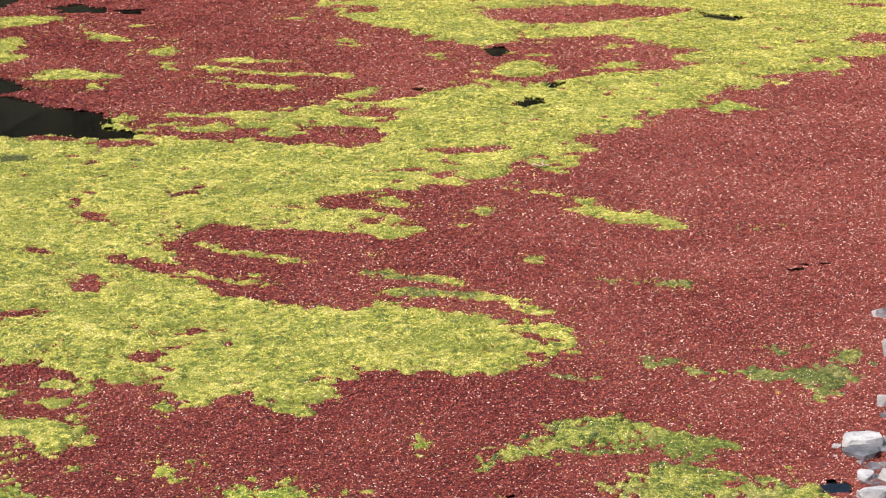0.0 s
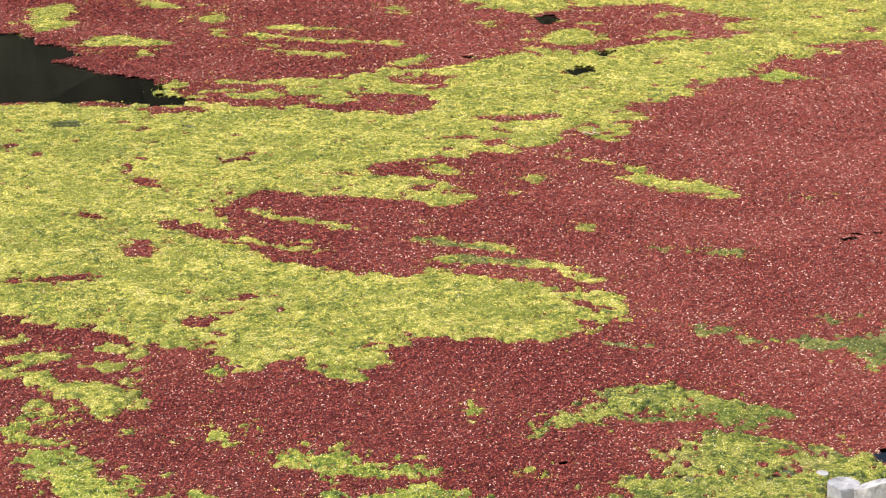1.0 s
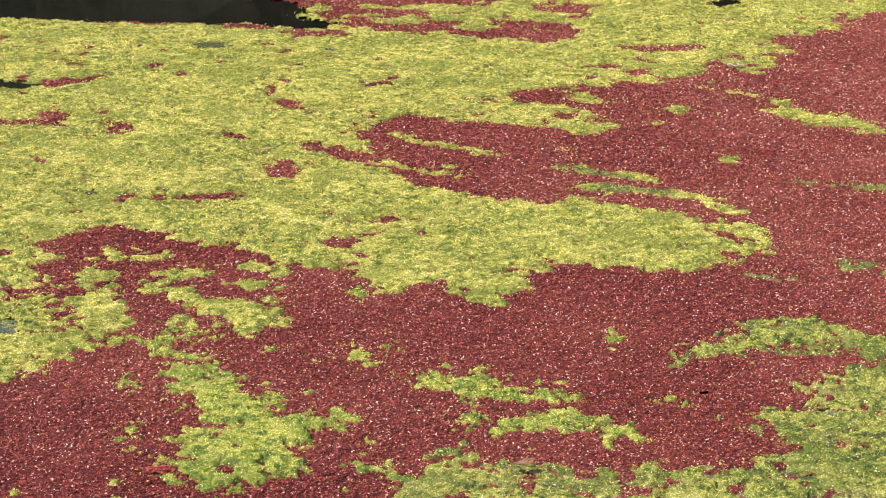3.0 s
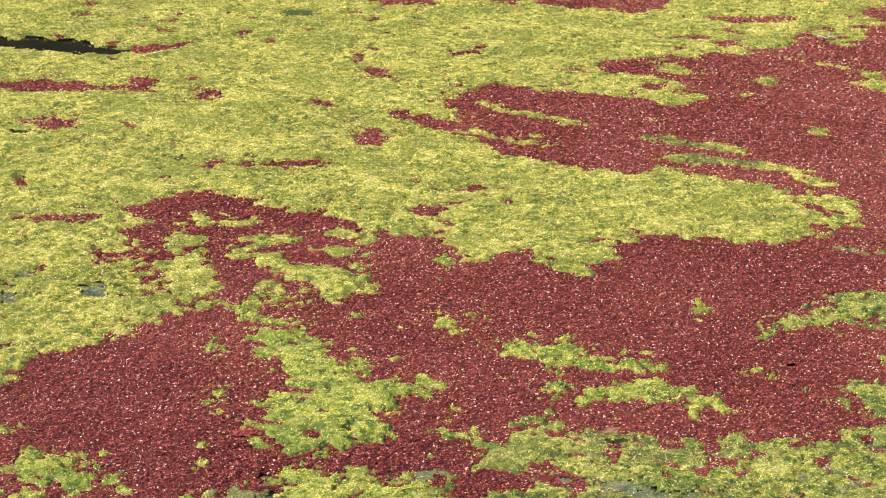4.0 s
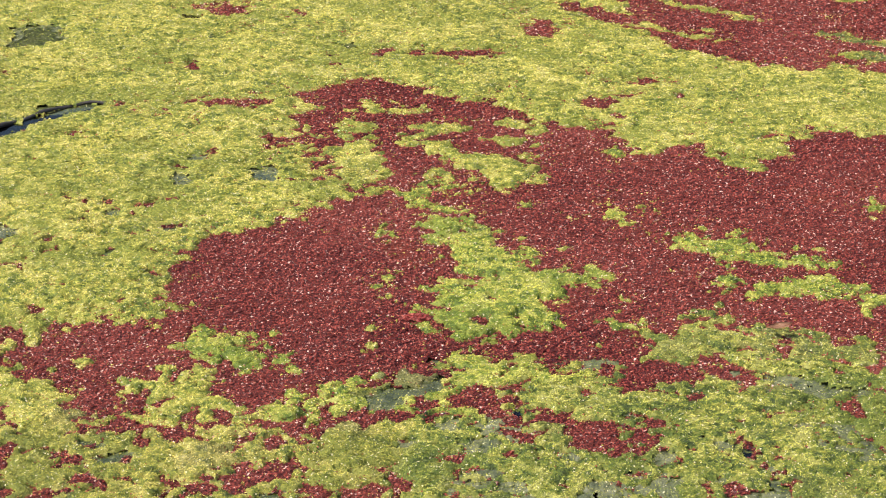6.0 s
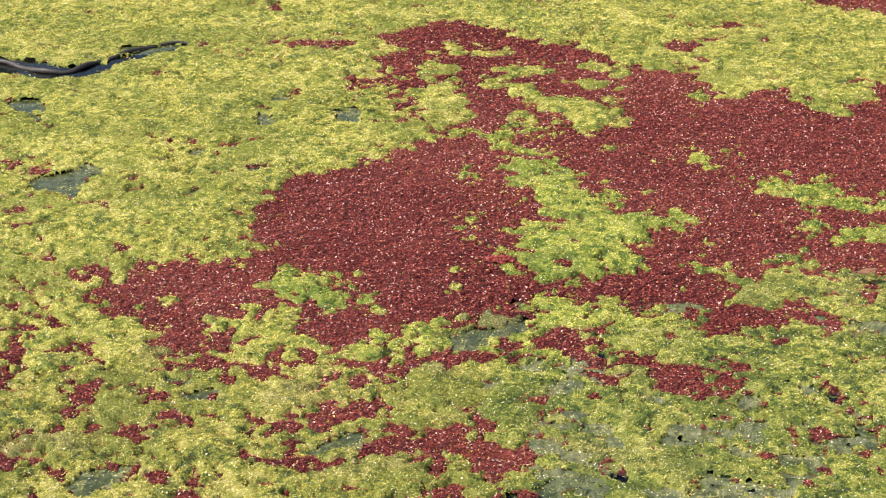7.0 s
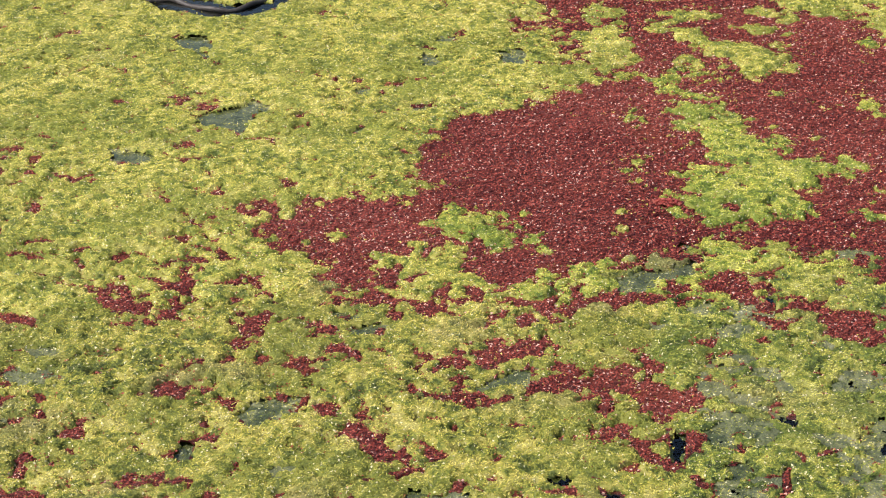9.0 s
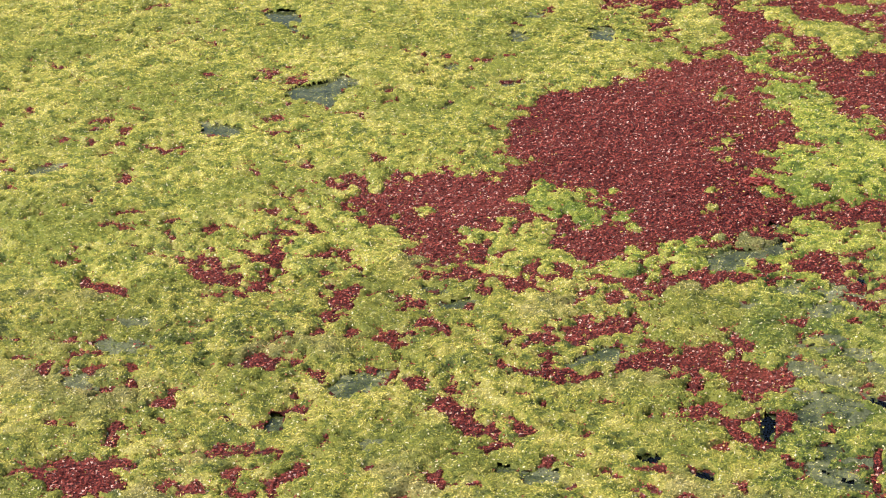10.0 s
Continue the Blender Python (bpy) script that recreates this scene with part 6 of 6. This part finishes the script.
def strew(v, f, per_metre, length, width, lift, seed, least_z=-0.004, rise=0.0):
    """Small flat blades that stand out of a plant's surface at all angles: points and faces."""
    rnd = np.random.RandomState(seed)
    a, b, c, d = (v[f[:, k]] for k in range(4))
    p, q = c - a, d - b
    area = 0.5 * np.abs(p[:, 0] * q[:, 1] - p[:, 1] * q[:, 0])
    mid = (a + b + c + d) / 4
    want = area * per_metre / near_scale(mid[:, 1]) ** 2 * ease(mid[:, 2], least_z, least_z + 0.006)
    count = np.floor(want + rnd.rand(len(want))).astype(int)
    k = np.repeat(np.arange(len(f)), count)
    n = len(k)
    s, t = rnd.rand(n, 1), rnd.rand(n, 1)
    foot = (a[k] * (1 - s) + b[k] * s) * (1 - t) + (d[k] * (1 - s) + c[k] * s) * t
    foot[:, 2] += rise * rnd.rand(n) ** 2
    return blades(foot, rnd, length, width, lift)


def outer_drift():
    """The drift goes on, in coarser form, over the rest of the bay: squares of azolla and of algae."""
    step = 0.085
    gx, gy = np.meshgrid(np.arange(-15.0, 17.0, step), np.arange(2.0, 30.0, step))
    rows, cols = gx.shape
    beyond = (gx < 0) & (gy > 10.5 + 0.4 * fractal(gx, gy, 1.2, 95))
    free = ~(in_sight(gx - 0.15, gy) & in_sight(gx + 0.15, gy) & (gy > 4.0) & (gy < 25.8)) & ~beyond
    algae = (0.6 * fractal(gx, gy, 1.6, 97, 4, 0.7) + 0.17 - 0.49 * ease(gx, -1.5, 2.0)) > 0
    z = 0.006 + 0.014 * algae + 0.012 * lattice(np.arange(cols)[None] + 0 * np.arange(rows)[:, None], np.arange(rows)[:, None] + 0 * np.arange(cols)[None], 99)
    for key, kind in (("outer_red", ~algae), ("outer_green", algae)):
        pieces[key] = []
        grid_part(key, kind, gx + 0.05 * fractal(gx, gy, 0.2, 101, 2, 0.9), gy + 0.05 * fractal(gx, gy, 0.2, 103, 2, 0.9), z, rows, cols, free)


def build_azolla():
    v, f = joined(pieces["azolla"])
    outer_drift()
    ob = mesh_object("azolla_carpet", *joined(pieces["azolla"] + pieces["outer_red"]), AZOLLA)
    tagged(mesh_object("outer_algae", *joined(pieces["outer_green"]), ALGAE[0], True), "yellow-green algae drifts along the rest of the bay", "algae", kind="stuff")
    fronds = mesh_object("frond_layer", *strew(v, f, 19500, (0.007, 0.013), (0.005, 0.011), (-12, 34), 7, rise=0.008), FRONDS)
    fronds.parent = ob
    edge_fronds = mesh_object("drifted_fronds", *blades(np.concatenate(RED_STRAYS), np.random.RandomState(15), (0.006, 0.012), (0.005, 0.010), (-5, 30)), FRONDS)
    edge_fronds.parent = ob
    tagged(edge_fronds, "red fern fronds washed onto the algae", kind="stuff")
    tagged(fronds, "tiny overlapping red fern fronds", kind="stuff")
    return tagged(ob, "dark red carpet of tiny floating azolla ferns on the water", "water fern", kind="stuff")


LOOKS = {
    "far_shore": ("algae_mat", "broad yellow-green algae mat far out on the pond", ALGAE),
    "middle_band": ("algae_mat", "long ragged band of yellow-green algae across the red carpet", ALGAE),
    "main_mat": ("algae_mat", "largest yellow-green algae mat with a lobed ragged edge", ALGAE),
    "left_mat": ("algae_mat", "lumpy yellow-green algae mat with grey water holes", ALGAE),
    "near_mat": ("algae_mat", "bumpy yellow and green algae mat flecked with red ferns", ALGAE_OLIVE),
    "near_right_mat": ("algae_mat", "broken green algae mat with dark water showing through", ALGAE_WET),
    "bay_streaks": ("algae_streak", "thin yellow-green algae streaks in the red bay", ALGAE),
    "drift_islet": ("algae_islet", "bright yellow algae strip alone on the red carpet", ALGAE),
    "thin_streak": ("algae_streak", "thin dark green algae line in the red carpet", ALGAE_DULL),
    "green_islet": ("algae_islet", "small flat green algae islet beside the band", ALGAE_GREEN),
    "pale_islet": ("algae_islet", "small faint green algae scraps on the red carpet", ALGAE_DULL),
    "sunken_patch": ("algae_patch", "dull green half-sunken algae near the rocks", ALGAE_DULL),
    "fan_islet": ("algae_islet", "fan-shaped olive green algae islet with red gaps", ALGAE_WET),
    "far_islets": ("algae_islet", "small pale yellow algae scraps far out", ALGAE),
    "far_streaks": ("algae_streak", "thin drifted yellow algae lines far out", ALGAE),
    "corner_streaks": ("algae_streak", "yellow algae scraps beside the open water", ALGAE),
    "broken_mat": ("algae_mat", "broken yellow-green algae patches with red channels", ALGAE),
    "hook_mat": ("algae_mat", "hook-shaped green algae mat with ragged lobes", ALGAE_GREEN),
    "small_tufts": ("algae_tuft", "tiny green algae tufts on the red carpet", ALGAE_GREEN),
    "long_islet": ("algae_islet", "long split green and yellow algae islet", ALGAE_GREEN),
    "wide_islet": ("algae_islet", "wide olive green algae islet near the bank", ALGAE_WET),
    "round_islet": ("algae_islet", "rounded light green algae islet in the red bay", ALGAE_GREEN),
    "lobed_islet": ("algae_islet", "lobed yellow algae islet in the red bay", ALGAE),
    "shore_islet": ("algae_islet", "yellow and green algae fringe with red gaps", ALGAE_GREEN),
    "side_tufts": ("algae_tuft", "small round green algae tufts near dark water", ALGAE_GREEN),
    "sunken_film": ("algae_patch", "thin grey-green algae film just under the water", ALGAE_DULL),
}


def split_loose(v, f):
    """The separate floating pieces of a mesh, as arrays of face numbers."""
    label = np.arange(len(v))
    while True:
        low = label[f].min(1)
        fresh = label.copy()
        np.minimum.at(fresh, f.ravel(), np.repeat(low, 4))
        fresh = fresh[fresh]
        fresh = fresh[fresh]
        if (fresh == label).all():
            break
        label = fresh
    key = label[f[:, 0]]
    order = np.argsort(key, kind="stable")
    cuts_at = np.flatnonzero(np.diff(key[order])) + 1
    return np.split(order, cuts_at)


def area_of(v, f):
    a, b, c, d = (v[f[:, k], :2] for k in range(4))
    p, q = c - a, d - b
    return 0.5 * np.abs(p[:, 0] * q[:, 1] - p[:, 1] * q[:, 0]).sum()


CRUMBS = []


def build_algae(name):
    if not pieces[name]:
        return
    v, f = joined(pieces[name])
    plain, label, material = LOOKS[name]
    least = 0.05 if MATS[name][0] == "mat" else 0.012
    for loose in split_loose(v, f):
        part_f = f[loose]
        used, local = np.unique(part_f, return_inverse=True)
        local = local.reshape(-1, 4)
        if area_of(v, part_f) < least:
            CRUMBS.append((v[used], local))
            continue
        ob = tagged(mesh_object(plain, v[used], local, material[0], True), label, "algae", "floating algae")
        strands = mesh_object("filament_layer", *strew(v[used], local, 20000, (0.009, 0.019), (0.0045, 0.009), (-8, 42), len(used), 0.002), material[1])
        strands.parent = ob
        tagged(strands, "fine loose algae filaments", kind="stuff")


build_azolla()
for n in names:
    build_algae(n)
crumbs = tagged(mesh_object("algae_crumbs", *joined(CRUMBS), ALGAE[0], True), "small yellow-green algae crumbs scattered on the red carpet", "algae", kind="stuff")
crumb_layer = mesh_object("filament_layer", *strew(*joined(CRUMBS), 20000, (0.009, 0.019), (0.0045, 0.009), (-8, 42), 5, 0.0), ALGAE[1])
crumb_layer.parent = crumbs
tagged(crumb_layer, "fine loose algae filaments", kind="stuff")
tagged(mesh_object("algae_strays", *blades(np.concatenate(STRAYS), np.random.RandomState(9), (0.006, 0.015), (0.004, 0.008), (-4, 25)), ALGAE[1]), "stray yellow-green algae strands on the red carpet", "algae", kind="stuff")
sunken = mesh_object("sunken_algae", *joined(pieces["film"]), SUNKEN)
sunken_layer = mesh_object("filament_layer", *strew(*joined(pieces["film"]), 5000, (0.010, 0.020), (0.004, 0.007), (-6, 30), 6, -0.02), ALGAE_WET[1])
sunken_layer.parent = sunken
tagged(sunken_layer, "limp algae filaments at the water's surface", kind="stuff")
tagged(sunken, "grey-green sunken algae under shallow clear water", "algae", kind="stuff")


# ---- stones at the water's edge ----
def build_rock(x, y, size, seed, tilt=0.0, turn=0.0, for_shade=False):
    rnd = random.Random(seed)
    bm = bmesh.new()
    bmesh.ops.create_icosphere(bm, subdivisions=3, radius=1.25)
    planes = [(Vector((rnd.uniform(-0.25, 0.25), rnd.uniform(-0.25, 0.25), 1)).normalized(), rnd.uniform(0.45, 0.6))]
    for k in range(7):
        a = (k + rnd.uniform(-0.3, 0.3)) * 2 * math.pi / 7
        p = Vector((math.cos(a), math.sin(a), rnd.uniform(-0.25, 0.25))).normalized()
        planes.append((p, rnd.uniform(0.68, 1.0)))
    for v in bm.verts:
        for _ in range(2):
            for p, d in planes:
                k = v.co.dot(p)
                if k > d:
                    v.co -= p * (k - d)
        v.co += v.co.normalized() * (0.05 * noise.noise(v.co * 2.3 + Vector((seed, 0, 0))) + 0.025 * noise.noise(v.co * 7.0 + Vector((0, seed, 0))))
    sx, sy, sz = size
    bmesh.ops.scale(bm, vec=(sx, sy, sz * 1.25), verts=bm.verts)
    ob = from_bmesh("rock", bm, SHADE_ROCK if for_shade else ROCK, False)
    ob.matrix_world = pose(x, y, 0.45 * sz, tilt, tilt * 0.4, turn)
    label = "dark stone added for the shade among the pale rocks" if for_shade else "pale grey angular rock at the water's edge"
    return tagged(ob, label, "rock", "rocks on the bank")


build_rock(4.27, 10.28, (0.049, 0.039, 0.043), 1, -5, -4)
build_rock(3.74, 8.87, (0.053, 0.042, 0.051), 2, -2, 17)
build_rock(3.43, 8.36, (0.105, 0.075, 0.052), 3, 1, -12)
# dark stone coloured as the shaded front of the slab above
build_rock(3.37, 8.24, (0.086, 0.070, 0.030), 21, 4, 16, True)
build_rock(3.30, 8.36, (0.023, 0.018, 0.014), 4, 4, 9)
build_rock(3.25, 8.24, (0.009, 0.007, 0.014), 5, 7, -20)
build_rock(3.33, 8.14, (0.018, 0.014, 0.019), 6, -7, 1)
build_rock(3.28, 7.96, (0.052, 0.042, 0.031), 7, -4, 22)
build_rock(3.38, 7.93, (0.052, 0.041, 0.037), 22, 7, -13)
build_rock(3.22, 7.74, (0.076, 0.061, 0.048), 8, -1, -7)
build_rock(2.77, 7.48, (0.069, 0.055, 0.066), 9, 2, 14)
build_rock(2.77, 7.72, (0.025, 0.020, 0.019), 10, 5, -15)
build_rock(3.62, 8.32, (0.090, 0.072, 0.096), 11, 8, 6)
build_rock(4.10, 9.57, (0.087, 0.070, 0.091), 12, -6, -23)
build_rock(3.83, 8.90, (0.072, 0.058, 0.068), 13, -3, -2)
build_rock(3.46, 7.91, (0.078, 0.062, 0.067), 14, 0, 19)
build_rock(4.40, 10.33, (0.066, 0.053, 0.059), 15, 3, -10)
build_rock(3.23, 7.51, (0.082, 0.066, 0.073), 17, -8, -18)
build_rock(2.87, 7.40, (0.080, 0.064, 0.085), 18, -5, 3)
# low dark stones added to read as the black gaps between rocks
build_rock(3.40, 8.08, (0.088, 0.070, 0.012), 31, 0, -24, True)
build_rock(3.52, 8.33, (0.090, 0.072, 0.022), 32, 3, -3, True)
build_rock(3.32, 7.93, (0.086, 0.069, 0.010), 33, 6, 18, True)
build_rock(3.69, 8.70, (0.047, 0.038, 0.023), 34, -8, -11, True)



# ---- what has drifted in: branches, a leaf, a stalk, a fresh red clump ----
def tube(points, thick, thin, z, seed, rings=10):
    """A tapered, slightly crooked stem along points on the water; z is how far its axis lies above the surface."""
    rnd = random.Random(seed)
    pts = []
    for (ax, ay), (bx, by) in zip(points, points[1:]):
        for k in range(4):
            s = k / 4
            pts.append(Vector((ax + (bx - ax) * s, ay + (by - ay) * s, z)))
    pts.append(Vector((*points[-1], z)))
    for _ in range(3):
        pts = [pts[0]] + [(a + 2 * b + c) / 4 for a, b, c in zip(pts, pts[1:], pts[2:])] + [pts[-1]]
    bm = bmesh.new()
    loops = []
    for i, p in enumerate(pts):
        d = (pts[min(i + 1, len(pts) - 1)] - pts[max(i - 1, 0)]).normalized()
        side = d.cross(Vector((0, 0, 1))).normalized()
        s = i / (len(pts) - 1)
        r = (thick + (thin - thick) * s) * (1 + 0.18 * rnd.uniform(-1, 1))
        wave = 0.006 * math.sin(i * 0.9 + seed)
        loops.append([bm.verts.new(p + Vector((0, 0, wave)) + side * (r * math.cos(a)) + Vector((0, 0, r * math.sin(a)))) for a in (2 * math.pi * k / rings for k in range(rings))])
    for la, lb in zip(loops, loops[1:]):
        for k in range(rings):
            bm.faces.new((la[k], la[(k + 1) % rings], lb[(k + 1) % rings], lb[k]))
    bm.faces.new(loops[0][::-1])
    bm.faces.new(loops[-1])
    bmesh.ops.recalc_face_normals(bm, faces=bm.faces)
    return bm


def build_branch(main, twigs, thick, z, seed, label):
    body = from_bmesh("branch", tube(main, thick, thick * 0.45, z, seed), WOOD)
    tagged(body, label, "branch")
    for k, t in enumerate(twigs):
        twig = from_bmesh("twig", tube(t, thick * 0.5, thick * 0.2, z + 0.01, seed + 5 + k), WOOD)
        twig.parent = body
    return body


build_branch([(-3.14, 9.75), (-3.05, 9.79), (-2.93, 9.72), (-2.78, 9.62), (-2.66, 9.63), (-2.59, 9.76), (-2.50, 9.89), (-2.39, 10.05), (-2.27, 10.16), (-2.13, 10.15)],
             [], 0.017, 0.004, 3, "dark wet branch lying half sunken in yellow algae")
build_branch([(-3.16, 12.48), (-3.03, 12.51), (-2.90, 12.56), (-2.77, 12.58), (-2.61, 12.64)],
             [], 0.022, 0.006, 8, "brown dead branch floating in the algae")


def build_leaf(x, y, length, width, turn):
    """A dry leaf, cupped along its rib, lying on the algae."""
    bm = bmesh.new()
    rows = []
    for i in range(13):
        s = i / 12
        half = width / 2 * math.sin(math.pi * min(1.0, s * 1.02)) ** 0.75 + 0.0006
        row = []
        for k in range(-3, 4):
            q = k / 3
            row.append(bm.verts.new((length * (s - 0.5), half * q, 0.006 * q * q + 0.012 * (s - 0.5) ** 2 * 2 + 0.002 * math.sin(9 * s + 3 * q))))
        rows.append(row)
    for ra, rb in zip(rows, rows[1:]):
        for k in range(6):
            bm.faces.new((ra[k], rb[k], rb[k + 1], ra[k + 1]))
    bmesh.ops.solidify(bm, geom=bm.faces[:], thickness=0.0008)
    blade = from_bmesh("leaf", bm, LEAF)
    blade.matrix_world = pose(x, y, 0.055, 8, -6, turn)
    tagged(blade, "pale brown dead leaf lying on green algae", "leaf")
    stem = from_bmesh("stem", tube([(-length / 2 - 0.018, 0.002), (-length / 2, 0.0), (0.0, 0.0), (length * 0.4, 0.0)], 0.0014, 0.0006, 0.003, 4, 6), LEAF)
    stem.parent = blade
    return blade


build_leaf(0.89, 7.24, 0.095, 0.042, 12)


def build_stalk(x, y):
    """A bleached bit of stalk that sticks up at the mat's edge."""
    stalk = from_bmesh("stalk", tube([(-0.09, 0.03), (-0.05, 0.01), (0.0, 0.0), (0.03, -0.01)], 0.008, 0.005, 0.03, 6, 8), STRAW)
    stalk.matrix_world = pose(x, y, 0.0)
    tagged(stalk, "bleached straw stalk at the algae's edge", "stalk")
    bm = tube([(0.0, 0.0), (0.015, 0.005), (0.03, 0.0), (0.045, 0.01)], 0.012, 0.004, 0.0, 9, 8)
    tip = from_bmesh("broken_tip", bm, STRAW)
    tip.parent = stalk
    tip.matrix_basis = pose(-0.01, 0.0, 0.03, 0, -62, 70)


build_stalk(3.33, 14.27)


def build_fresh_clump(x, y, radius):
    """A handful of bright fresh fronds among the dark ones."""
    rnd = np.random.RandomState(12)
    n = 240
    r, a = radius * np.sqrt(rnd.rand(n)), rnd.rand(n) * 2 * np.pi
    mid = np.stack([x + 1.5 * r * np.cos(a), y + r * np.sin(a), 0.010 + 0.008 * (1 - r / radius) + 0.004 * rnd.rand(n)], -1)
    turn, tilt = rnd.rand(n) * 6.28, np.radians(rnd.uniform(-5, 45, n))
    along = np.stack([np.cos(turn) * np.cos(tilt), np.sin(turn) * np.cos(tilt), np.sin(tilt)], -1) * 0.006
    across = np.stack([-np.sin(turn), np.cos(turn), 0 * turn], -1) * 0.004
    pts = np.stack([mid - along - across, mid - along + across, mid + along + across, mid + along - across], 1).reshape(-1, 3)
    ob = mesh_object("azolla_clump", pts, np.arange(4 * n).reshape(-1, 4), FRESH)
    return tagged(ob, "bright red fresh azolla clump in the dark carpet", "water fern")


build_fresh_clump(-0.47, 7.38, 0.036)
